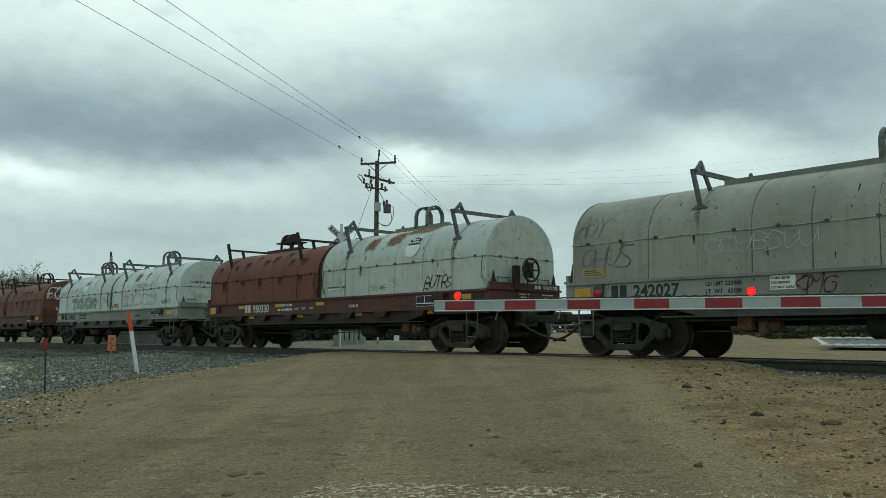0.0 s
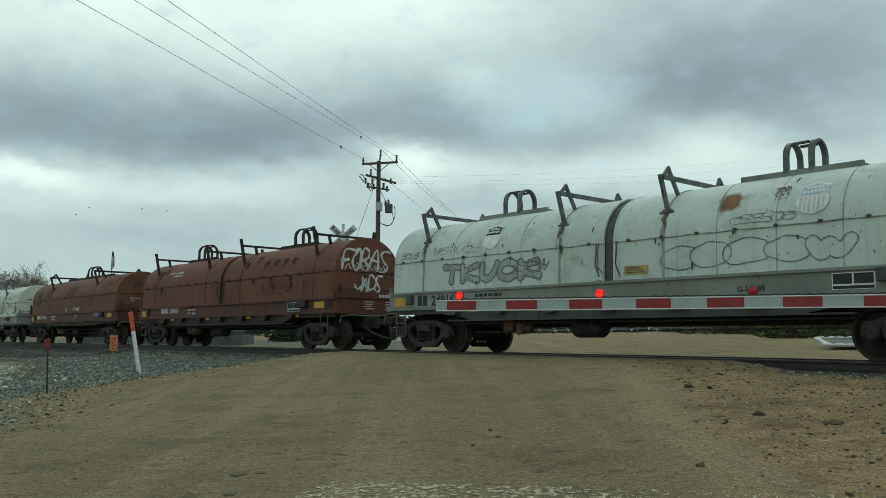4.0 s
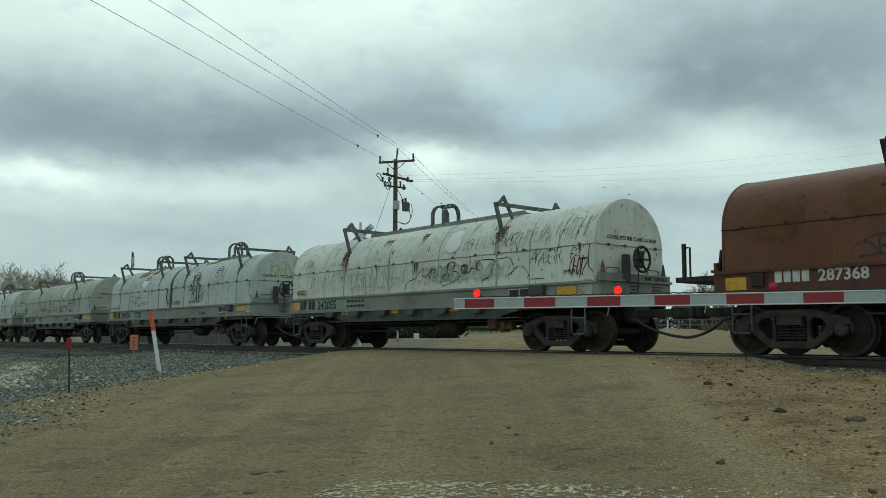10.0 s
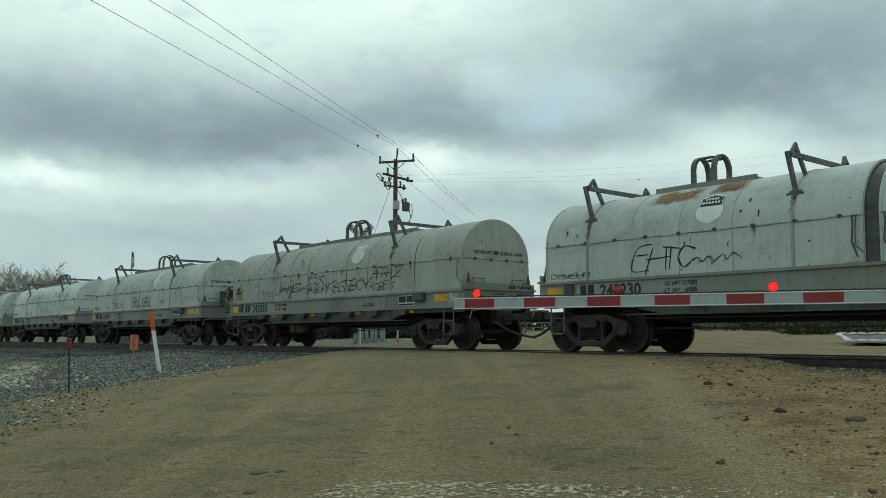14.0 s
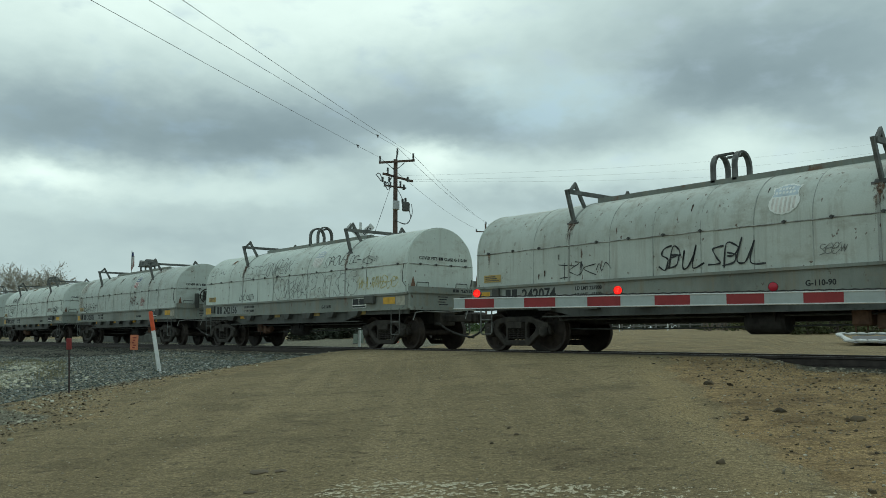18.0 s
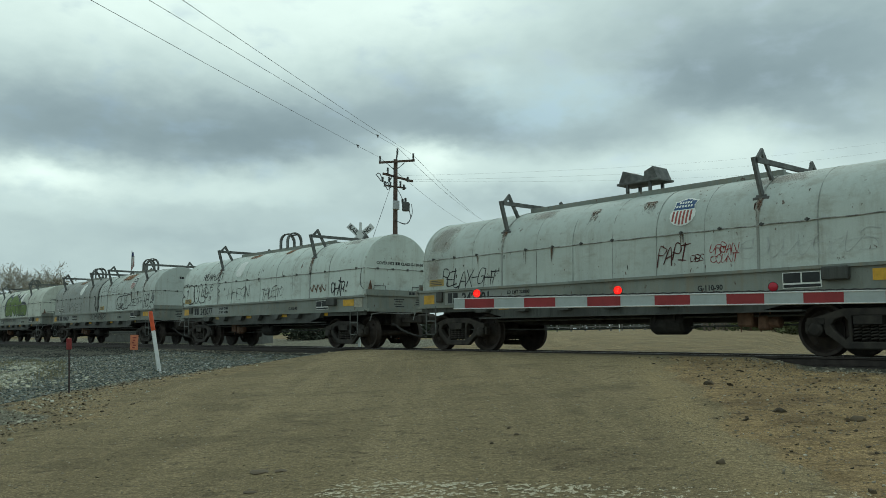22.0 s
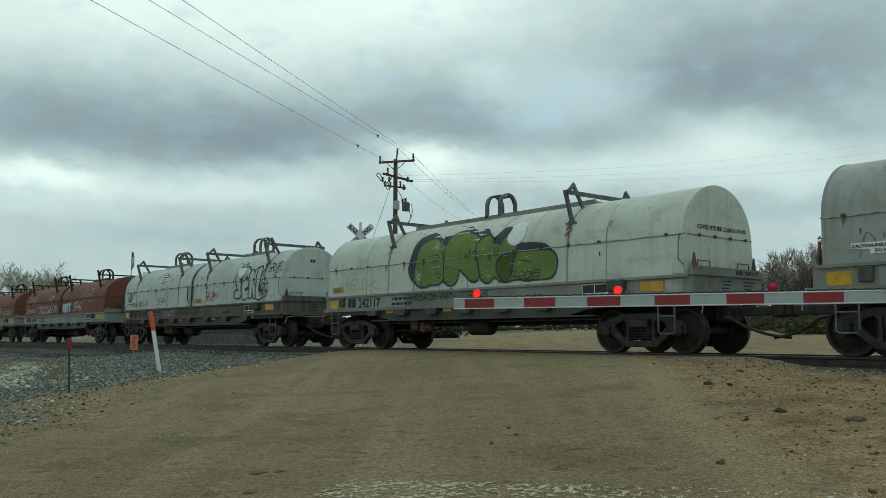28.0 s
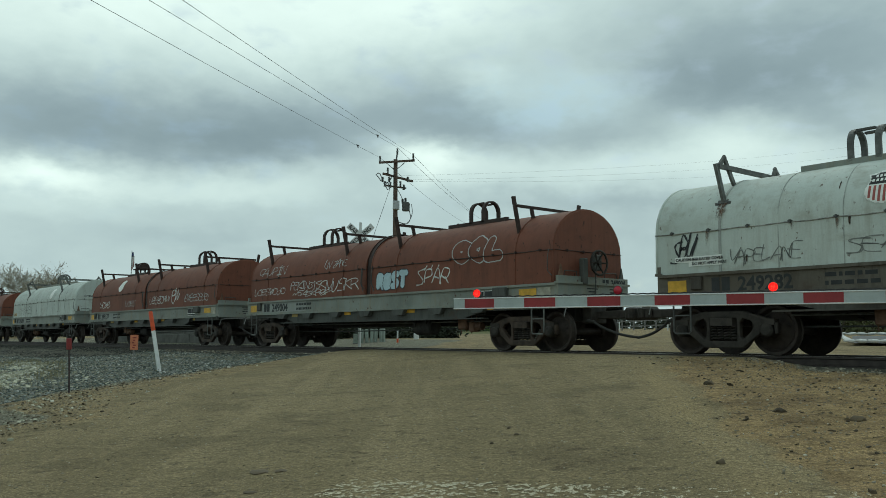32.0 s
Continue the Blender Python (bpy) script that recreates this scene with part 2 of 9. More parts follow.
def bleed(name, base, strength=0.85):
    """Rust that fades out at its edges into the paint beneath."""
    m, n = material(name)
    g = n.node("ShaderNodeTexCoord").outputs["Generated"]
    sep = n.node("ShaderNodeSeparateXYZ", Vector=g)
    co = spread(n)
    ex = n.math("ABSOLUTE", n.math("SUBTRACT", n.math("MULTIPLY", sep.outputs[0], 2.0), 1.0))
    ez = n.math("ABSOLUTE", n.math("SUBTRACT", n.math("MULTIPLY", sep.outputs[2], 2.0), 1.1))
    edge = n.math("MULTIPLY", n.math("SUBTRACT", 1.0, n.step(ex, 0.25, 1.0)), n.math("SUBTRACT", 1.0, n.step(ez, 0.35, 1.0)))
    mask = n.math("MULTIPLY", n.step(n.math("ADD", edge, n.math("MULTIPLY", n.math("SUBTRACT", n.noise(spread(n, (2.0, 2.0, 0.8)), 2.6, 7, 0.72), 0.5), 1.9)), 0.05, 1.25), strength)
    col = n.mix(n.step(n.noise(co, 3.0, 5, 0.6), 0.35, 0.65), base, tuple(c * 0.55 for c in base))
    bs = n.node("ShaderNodeBsdfPrincipled", **{"Base Color": col, "Roughness": 0.8})
    clear = n.node("ShaderNodeBsdfTransparent")
    mixed = n.node("ShaderNodeMixShader", i0=mask, i1=clear.outputs[0], i2=bs.outputs[0])
    n.node("ShaderNodeOutputMaterial", Surface=mixed.outputs[0])
    return m


def runs(name, base):
    """Thin runs of rust that start at the top of a patch and die away downwards."""
    m, n = material(name)
    sep = n.node("ShaderNodeSeparateXYZ", Vector=n.node("ShaderNodeTexCoord").outputs["Generated"])
    lines = n.noise(spread(n, (26.0, 26.0, 0.9)), 1.0, 4, 0.6)
    ex = n.math("ABSOLUTE", n.math("SUBTRACT", n.math("MULTIPLY", sep.outputs[0], 2.0), 1.0))
    fade = n.math("MULTIPLY", n.step(sep.outputs[2], 0.0, 0.95), n.math("SUBTRACT", 1.0, n.step(ex, 0.45, 1.0)))
    mask = n.math("MULTIPLY", n.step(n.math("ADD", lines, n.math("MULTIPLY", fade, 0.22)), 0.56, 0.88), n.math("ADD", 0.20, n.math("MULTIPLY", fade, 0.60)))
    mask = n.math("MULTIPLY", mask, n.step(fade, 0.0, 0.25))
    col = n.mix(n.step(n.noise(spread(n), 9.0, 4, 0.6), 0.4, 0.65), base, tuple(c * 0.45 for c in base))
    bs = n.node("ShaderNodeBsdfPrincipled", **{"Base Color": col, "Roughness": 0.85})
    clear = n.node("ShaderNodeBsdfTransparent")
    mixed = n.node("ShaderNodeMixShader", i0=mask, i1=clear.outputs[0], i2=bs.outputs[0])
    n.node("ShaderNodeOutputMaterial", Surface=mixed.outputs[0])
    return m


def glow(name, color, strength):
    """A lit lens: a field of bright points."""
    m, n = material(name)
    co = n.node("ShaderNodeTexCoord").outputs["Object"]
    dots = n.node("ShaderNodeTexVoronoi", Vector=co, Scale=62.0)
    dots.inputs["Randomness"].default_value = 0.15
    col = n.mix(n.step(dots.outputs["Distance"], 0.15, 0.55), (color[0], 0.10, 0.06), color)
    e = n.node("ShaderNodeEmission", Color=col, Strength=strength)
    n.node("ShaderNodeOutputMaterial", Surface=e.outputs[0])
    return m


M = {
    "white": paint("paint_white_grey", (0.525, 0.568, 0.524), (0.425, 0.465, 0.427), 0.28, chip=0.022),
    "white_rusty": paint("paint_white_rusting", (0.690, 0.712, 0.640), (0.590, 0.604, 0.538), 0.55, 0.16, (0.17, 0.085, 0.045), chip=0.05),
    "bright": paint("paint_clean_white", (0.625, 0.690, 0.640), (0.555, 0.613, 0.570), 0.12, 0.18),
    "cream": paint("paint_creamy_white", (0.600, 0.638, 0.560), (0.520, 0.552, 0.482), 0.14, 0.20),
    "mid": paint("paint_mid_grey", (0.520, 0.572, 0.536), (0.452, 0.500, 0.467), 0.15, 0.25),
    "pale": paint("paint_pale_grey", (0.525, 0.580, 0.540), (0.450, 0.500, 0.465), 0.15, 0.25),
    "dusty": paint("paint_dusty_white", (0.420, 0.438, 0.388), (0.330, 0.345, 0.300), 0.32, 0.35, chip=0.03),
    "dirty": paint("paint_dirty_white", (0.330, 0.338, 0.290), (0.225, 0.230, 0.192), 0.30, 0.45, chip=0.01),
    "grey": paint("paint_grey", (0.350, 0.375, 0.355), (0.292, 0.316, 0.297), 0.25, 0.35),
    "oxide": paint("paint_oxide_red", (0.182, 0.060, 0.034), (0.148, 0.052, 0.031), 0.3, 0.45, (0.055, 0.028, 0.020), chip=0.02),
    "oxide_soot": paint("paint_oxide_sooty", (0.182, 0.058, 0.033), (0.150, 0.052, 0.031), 0.62, 0.5, (0.040, 0.026, 0.021), chip=0.03),
    "oxide_worn": paint("paint_oxide_worn", (0.182, 0.063, 0.036), (0.145, 0.052, 0.032), 0.6, 0.4, (0.055, 0.03, 0.022), chip=0.07),
    "rust_brown": paint("paint_rusted_brown", (0.125, 0.047, 0.029), (0.178, 0.076, 0.038), 0.60, 0.40, (0.062, 0.032, 0.024), chip=0.04),
    "sill_grey": paint("sill_grey", (0.255, 0.280, 0.252), (0.160, 0.175, 0.155), 0.5, 0.6),
    "sill_brown": paint("sill_brown", (0.125, 0.046, 0.029), (0.085, 0.036, 0.025), 0.4, 0.6, (0.04, 0.024, 0.02)),
    "sill_panel": paint("number_panel_grey", (0.30, 0.322, 0.305), (0.26, 0.28, 0.262), 0.2, 0.3),
    "sill_worn": paint("sill_worn_brown", (0.130, 0.118, 0.096), (0.085, 0.070, 0.052), 0.8, 0.7, (0.07, 0.04, 0.028)),
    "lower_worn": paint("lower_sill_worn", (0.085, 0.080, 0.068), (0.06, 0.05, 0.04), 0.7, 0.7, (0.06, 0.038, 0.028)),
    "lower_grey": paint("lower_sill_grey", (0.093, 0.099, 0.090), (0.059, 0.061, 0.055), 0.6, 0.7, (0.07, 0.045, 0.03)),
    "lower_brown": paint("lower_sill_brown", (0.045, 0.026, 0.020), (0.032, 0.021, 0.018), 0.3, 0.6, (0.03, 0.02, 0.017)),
    "dark": plain("underframe_black", (0.026, 0.024, 0.022), 0.45, 0.8),
    "truck": plain("truck_grime", (0.034, 0.029, 0.024), 0.5, 0.75, 0.0, 5.0, 0.4),
    "truck_rust": plain("truck_rusty", (0.048, 0.033, 0.024), 0.5, 0.75, 0.0, 5.0, 0.4),
    "wheel": plain("wheel_steel_brown", (0.038, 0.029, 0.024), 0.4, 0.65, 0.2),
    "gear": plain("weathered_grey_steel", (0.115, 0.120, 0.113), 0.4, 0.6),
    "gear_dark": plain("dark_steel", (0.075, 0.078, 0.075), 0.3, 0.6),
    "brown_gear": plain("brown_steel", (0.036, 0.020, 0.016), 0.3, 0.65),
    "pipe": plain("galvanised_pipe", (0.22, 0.22, 0.21), 0.25, 0.5, 0.4),
    "hose": plain("rubber_hose", (0.030, 0.029, 0.027), 0.2, 0.7),
    "ink": plain("lettering_black", (0.030, 0.033, 0.034), 0.2, 0.7),
    "road_paint": plain("road_paint_worn", (0.53, 0.475, 0.34), 0.2, 0.85),
    "chalk": plain("lettering_white", (0.58, 0.57, 0.54), 0.15, 0.7),
    "spray_black": plain("spray_black", (0.028, 0.030, 0.032), 0.4, 0.6, 0, 2.0),
    "spray_ink": plain("spray_blue_black", (0.030, 0.040, 0.055), 0.3, 0.6, 0, 2.0),
    "spray_dim": plain("spray_worn_dark", (0.150, 0.162, 0.156), 0.4, 0.7, 0, 2.0),
    "spray_mist": plain("spray_thin_grey", (0.36, 0.39, 0.37), 0.2, 0.7, 0, 2.0),
    "spray_grey": plain("spray_faded_grey", (0.17, 0.18, 0.17), 0.3, 0.7, 0, 2.0),
    "spray_white": plain("spray_white", (0.62, 0.64, 0.62), 0.12, 0.7, 0, 2.0),
    "spray_faint": bleed("spray_worn_white", (0.56, 0.58, 0.55), 0.9),
    "spray_pale": plain("spray_thin_white", (0.44, 0.47, 0.46), 0.15, 0.7, 0, 2.0),
    "spray_red": plain("spray_red", (0.30, 0.045, 0.045), 0.2, 0.7, 0, 2.0),
    "spray_maroon": plain("spray_maroon", (0.095, 0.030, 0.028), 0.2, 0.7, 0, 2.0),
    "spray_green": plain("spray_olive_green", (0.135, 0.205, 0.045), 0.14, 0.65, 0, 3.0),
    "spray_teal": plain("spray_pale_blue", (0.42, 0.55, 0.60), 0.12, 0.65, 0, 3.0),
    "spray_yellow": plain("spray_pale_yellow", (0.50, 0.45, 0.20), 0.2, 0.7, 0, 2.0),
    "yellow": plain("reflector_yellow", (0.60, 0.34, 0.035), 0.18, 0.5),
    "dull_yellow": plain("decal_faded_yellow", (0.42, 0.30, 0.10), 0.25, 0.6),
    "decal": plain("decal_white", (0.76, 0.78, 0.74), 0.08, 0.6),
    "worn_tan": plain("panel_worn_tan", (0.38, 0.365, 0.30), 0.25, 0.7),
    "decal_blue": plain("decal_blue", (0.035, 0.085, 0.19), 0.15, 0.6),
    "decal_pale_blue": plain("decal_faded_blue", (0.47, 0.54, 0.58), 0.2, 0.6),
    "decal_pale_red": plain("decal_faded_red", (0.60, 0.57, 0.53), 0.2, 0.6),
    "decal_red": plain("decal_red", (0.33, 0.09, 0.075), 0.2, 0.6),
    "seam_pale": plain("seam_wire_pale", (0.30, 0.31, 0.285), 0.5, 0.6),
    "seam_dark": plain("panel_joint_dark", (0.13, 0.135, 0.125), 0.3, 0.8),
    "chip": bleed("paint_chip_rust", (0.075, 0.042, 0.026), 0.95),
    "soot_runs": runs("soot_runs_dark", (0.034, 0.024, 0.020)),
    "brush_brown": plain("brush_olive_brown", (0.155, 0.128, 0.082), 0.4, 0.9, 0, 1.5, 0.3),
    "runs": runs("rust_runs_brown", (0.175, 0.088, 0.045)),
    "seam_soft": plain("panel_joint_grey", (0.33, 0.355, 0.33), 0.3, 0.7),
    # twigs and leaves lightened to paint in the haze of distance
    "hazy_twig": plain("far_hazy_twigs", (0.33, 0.30, 0.25), 0.25, 0.9, 0, 4.0, 0.3),
    "hazy_leaf": plain("far_hazy_leaves", (0.235, 0.225, 0.165), 0.3, 0.9, 0, 1.5, 0.3),
    "rust_bloom": bleed("rust_bloom_orange", (0.25, 0.118, 0.048), 0.40),
    "wash": bleed("rust_wash_pink", (0.46, 0.36, 0.30), 0.22),
    "stain": bleed("rust_stain_orange", (0.36, 0.185, 0.085), 0.72),
    "rusty_plate": plain("rusty_plate", (0.15, 0.085, 0.055), 0.35, 0.75),
    "gate_red": plain("gate_red_sheeting", (0.27, 0.030, 0.034), 0.12, 0.45),
    "gate_white": plain("gate_white_sheeting", (0.40, 0.45, 0.45), 0.08, 0.45),
    "gate_edge": plain("gate_edge_aluminium", (0.66, 0.68, 0.68), 0.08, 0.4),
    "lamp_off": plain("lamp_red_lens", (0.42, 0.018, 0.040), 0.1, 0.25),
    "lamp_on": glow("lamp_lit_lens", (1.0, 0.012, 0.014), 1.15),
    "cabinet_green": plain("cabinet_pale_green", (0.25, 0.29, 0.25), 0.15, 0.6),
    "post_white": plain("post_white_plastic", (0.66, 0.67, 0.66), 0.08, 0.5),
    "post_orange": plain("post_orange_plastic", (0.62, 0.085, 0.025), 0.12, 0.5),
    "sign_orange": plain("sign_faded_orange", (0.58, 0.20, 0.105), 0.15, 0.6),
    "stick_red": plain("stake_dull_red", (0.22, 0.03, 0.03), 0.2, 0.6),
    "stick_dark": plain("stake_dark", (0.05, 0.035, 0.035), 0.2, 0.7),
    "sign_white": plain("sign_white", (0.62, 0.64, 0.63), 0.08, 0.5),
    "pole_wood": plain("pole_wood", (0.115, 0.082, 0.066), 0.35, 0.85, 0, 3.0, 0.5),
    "insulator": plain("insulator_grey", (0.13, 0.14, 0.145), 0.2, 0.4),
    "box_grey": plain("fuse_box_pale", (0.42, 0.45, 0.46), 0.1, 0.5),
    "wire": plain("wire_dark", (0.085, 0.09, 0.095), 0.1, 0.6),
    "rail": plain("rail_steel", (0.055, 0.045, 0.040), 0.3, 0.55, 0.4),
    "rail_top": plain("rail_head_worn", (0.26, 0.25, 0.24), 0.15, 0.3, 0.9),
    "tie": plain("tie_wood", (0.045, 0.038, 0.032), 0.3, 0.9, 0, 3.0, 0.6),
    "bark": plain("bark_grey_brown", (0.14, 0.112, 0.09), 0.3, 0.9, 0, 4.0, 0.5),
    "twig": plain("bare_twigs", (0.29, 0.265, 0.225), 0.25, 0.9, 0, 4.0, 0.3),
    "needle": plain("dark_needles", (0.034, 0.050, 0.034), 0.4, 0.8, 0, 2.0, 0.3),
    "straw": plain("dry_grass", (0.24, 0.215, 0.11), 0.25, 0.85),
    "hedge": plain("hedge_dark_green", (0.026, 0.034, 0.019), 0.4, 0.85, 0, 1.0, 0.3),
    "far_leaf": plain("far_brush", (0.045, 0.052, 0.036), 0.35, 0.9, 0, 0.3),
    "leaf": plain("leaf_green", (0.060, 0.100, 0.028), 0.4, 0.7, 0, 2.0, 0.3),
    "leaf_dry": plain("leaf_olive", (0.095, 0.105, 0.045), 0.35, 0.8, 0, 2.0, 0.3),
    "block": plain("concrete_block", (0.16, 0.16, 0.15), 0.2, 0.9, 0, 2.0, 0.4),
    "tarp": plain("tarp_dark_blue", (0.035, 0.042, 0.052), 0.25, 0.6, 0, 1.0),
    "sandbag": plain("sandbag_white", (0.60, 0.60, 0.58), 0.12, 0.85),
    "fence_wood": plain("fence_weathered", (0.17, 0.165, 0.155), 0.3, 0.9),
    "flag_red": plain("flag_red", (0.30, 0.035, 0.05), 0.1, 0.8),
    "flag_blue": plain("flag_blue", (0.04, 0.055, 0.14), 0.1, 0.8),
    "stone": None, "clod": None,
}


def ground_material():
    m, n = material("dirt_and_gravel")
    co = n.node("ShaderNodeTexCoord").outputs["Object"]
    gravel = n.node("ShaderNodeAttribute", p_attribute_name="gravel").outputs["Fac"]
    shoulder = n.node("ShaderNodeAttribute", p_attribute_name="shoulder").outputs["Fac"]
    grass = n.node("ShaderNodeAttribute", p_attribute_name="grass").outputs["Fac"]
    soot = n.node("ShaderNodeAttribute", p_attribute_name="soot").outputs["Fac"]
    big, mid = n.noise(co, 0.35, 5, 0.6), n.noise(co, 2.2, 6, 0.65)
    fine, grit = n.noise(co, 14.0, 5, 0.7), n.noise(co, 75.0, 3, 0.7)
    # wheel tracks lie along the road
    lie = n.node("ShaderNodeMapping", Vector=co)
    lie.inputs["Rotation"].default_value = (0, 0, radians(21.1))
    lie.inputs["Scale"].default_value = (1.6, 0.10, 1.0)
    tracks = n.noise(lie.outputs[0], 1.0, 5, 0.6)
    flat = n.node("ShaderNodeMapping", Vector=co)
    flat.inputs["Rotation"].default_value = (0, 0, radians(-20))
    flat.inputs["Scale"].default_value = (1.0, 1.35, 1.0)
    patch = n.noise(flat.outputs[0], 0.9, 6, 0.62)
    spots = n.noise(flat.outputs[0], 4.0, 4, 0.55)
    # crushed stone pressed into the dirt, each grain its own shade
    chips = n.node("ShaderNodeTexVoronoi", Vector=co, Scale=85.0)
    shade = n.node("ShaderNodeSeparateXYZ", Vector=chips.outputs["Color"])
    lumpy = n.node("ShaderNodeTexVoronoi", Vector=n.vmath("ADD", co, n.vmath("MULTIPLY", n.noise(co, 6.0, 3, 0.6, out=1), (0.12, 0.12, 0.0))), Scale=9.0)
    ridge = n.noise(flat.outputs[0], 11.0, 4, 0.6)
    road = n.mix(n.step(big, 0.3, 0.7), (0.164, 0.142, 0.092), (0.202, 0.175, 0.114))
    road = n.mix(n.math("MULTIPLY", n.step(tracks, 0.42, 0.62), 0.62), road, (0.245, 0.212, 0.142))
    road = n.mix(n.math("MULTIPLY", n.step(patch, 0.50, 0.66), 0.60), road, (0.112, 0.095, 0.062))
    road = n.mix(n.math("MULTIPLY", n.step(ridge, 0.54, 0.68), 0.58), road, (0.088, 0.074, 0.050))
    road = n.mix(n.math("MULTIPLY", n.step(spots, 0.59, 0.67), 0.58), road, (0.070, 0.058, 0.040))
    road = n.mix(n.math("MULTIPLY", n.step(mid, 0.55, 0.75), 0.40), road, (0.235, 0.204, 0.138))
    brown = n.mix(n.step(mid, 0.3, 0.7), (0.192, 0.147, 0.084), (0.288, 0.224, 0.132))
    brown = n.mix(n.math("MULTIPLY", n.step(patch, 0.48, 0.64), 0.60), brown, (0.128, 0.094, 0.056))
    brown = n.mix(n.math("MULTIPLY", n.step(ridge, 0.55, 0.68), 0.65), brown, (0.092, 0.068, 0.044))
    brown = n.mix(n.math("MULTIPLY", n.step(spots, 0.60, 0.68), 0.75), brown, (0.066, 0.050, 0.034))
    col = n.mix(n.step(n.math("ADD", shoulder, n.math("MULTIPLY", n.math("SUBTRACT", mid, 0.5), 0.9)), 0.3, 0.7), road, brown)
    grav = n.mix(n.step(fine, 0.35, 0.65), (0.050, 0.055, 0.047), (0.215, 0.222, 0.192))
    col = n.mix(n.step(n.math("ADD", gravel, n.math("MULTIPLY", n.math("SUBTRACT", fine, 0.5), 0.8)), 0.35, 0.65), col, grav)
    turf = n.mix(n.step(fine, 0.35, 0.7), (0.060, 0.080, 0.030), (0.125, 0.125, 0.055))
    col = n.mix(n.step(n.math("ADD", grass, n.math("MULTIPLY", n.math("SUBTRACT", mid, 0.5), 0.9)), 0.4, 0.6), col, turf)
    rut = n.node("ShaderNodeAttribute", p_attribute_name="rut").outputs["Fac"]
    col = n.mix(n.math("MULTIPLY", rut, 0.55), col, (0.30, 0.245, 0.145))
    col = n.mix(1.0, col, (1.29, 1.17, 0.98), "MULTIPLY")
    # near-black tint by the track: soot, and the train's shade painted in
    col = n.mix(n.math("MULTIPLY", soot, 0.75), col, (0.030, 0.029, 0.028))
    specks = n.step(n.noise(co, 38.0, 2, 0.5), 0.66, 0.74)
    col = n.mix(n.math("MULTIPLY", specks, 0.55), col, (0.30, 0.275, 0.22))
    pits = n.step(n.noise(co, 24.0, 3, 0.6), 0.64, 0.74)
    col = n.mix(n.math("MULTIPLY", pits, 0.6), col, (0.05, 0.042, 0.032))
    coarse = n.noise(co, 30.0, 4, 0.7)
    col = n.mix(0.38, col, n.ramp(grit, (0.30, 0.08), (0.70, 0.92)), "OVERLAY")
    col = n.mix(0.34, col, n.ramp(shade.outputs[0], (0.05, 0.16), (0.70, 0.50), (0.97, 0.94)), "OVERLAY")
    col = n.mix(0.46, col, n.ramp(coarse, (0.33, 0.12), (0.67, 0.88)), "OVERLAY")
    bump = n.math("ADD", n.math("ADD", n.math("MULTIPLY", fine, 0.7), n.math("MULTIPLY", grit, 0.4)), n.math("ADD", n.math("MULTIPLY", ridge, 0.5), n.math("MULTIPLY", lumpy.outputs["Distance"], n.math("MULTIPLY", shoulder, 1.3))))
    finish(n, col, 0.92, 0.0, bump, 1.0, 0.035, 0.2)
    return m


def stone_material(name, dark, light):
    m, n = material(name)
    rnd = n.node("ShaderNodeNewGeometry").outputs["Random Per Island"]
    co = n.node("ShaderNodeTexCoord").outputs["Object"]
    col = n.mix(n.math("POWER", rnd, 1.6), dark, light)
    pale = n.step(rnd, 0.90, 0.93)
    col = n.mix(n.math("MULTIPLY", pale, 0.7), col, tuple(min(0.6, 1.5 * c) for c in light))
    col = n.mix(n.math("MULTIPLY", n.noise(co, 40.0, 4, 0.6), 0.4), col, dark)
    finish(n, col, 0.85, 0.0, n.noise(co, 60.0, 4, 0.6), 0.5, 0.004, 0.3)
    return m


M["ground"] = ground_material()
M["stone"] = stone_material("ballast_stone", (0.066, 0.080, 0.074), (0.40, 0.435, 0.395))
# dark copy of the ballast: soot and painted shade together
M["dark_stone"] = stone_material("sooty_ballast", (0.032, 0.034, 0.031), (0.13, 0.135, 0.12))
M["pebble"] = stone_material("pebble_tan", (0.16, 0.135, 0.095), (0.42, 0.38, 0.30))
M["clod"] = stone_material("dark_clod", (0.052, 0.040, 0.026), (0.150, 0.114, 0.070))
M["pale_stone"] = stone_material("pale_broken_rock", (0.36, 0.355, 0.27), (0.66, 0.64, 0.50))


# ================= mesh helpers =================
def islands(bm):
    """The loose pieces of a bmesh, each as a bmesh of its own."""
    bm.verts.index_update()
    bm.faces.index_update()
    left, out = set(bm.verts), []
    while left:
        seed = left.pop()
        group, todo = [seed], [seed]
        while todo:
            for e in todo.pop().link_edges:
                for v in e.verts:
                    if v in left:
                        left.discard(v)
                        group.append(v)
                        todo.append(v)
        group.sort(key=lambda v: v.index)
        b = bmesh.new()
        made = {v: b.verts.new(v.co) for v in group}
        for f in sorted({f for v in group for f in v.link_faces}, key=lambda f: f.index):
            b.faces.new([made[v] for v in f.verts])
        if len(b.faces) > 2:
            out.append((group[0].index, b))
        else:
            b.free()
    return [b for _, b in sorted(out, key=lambda p: p[0])]


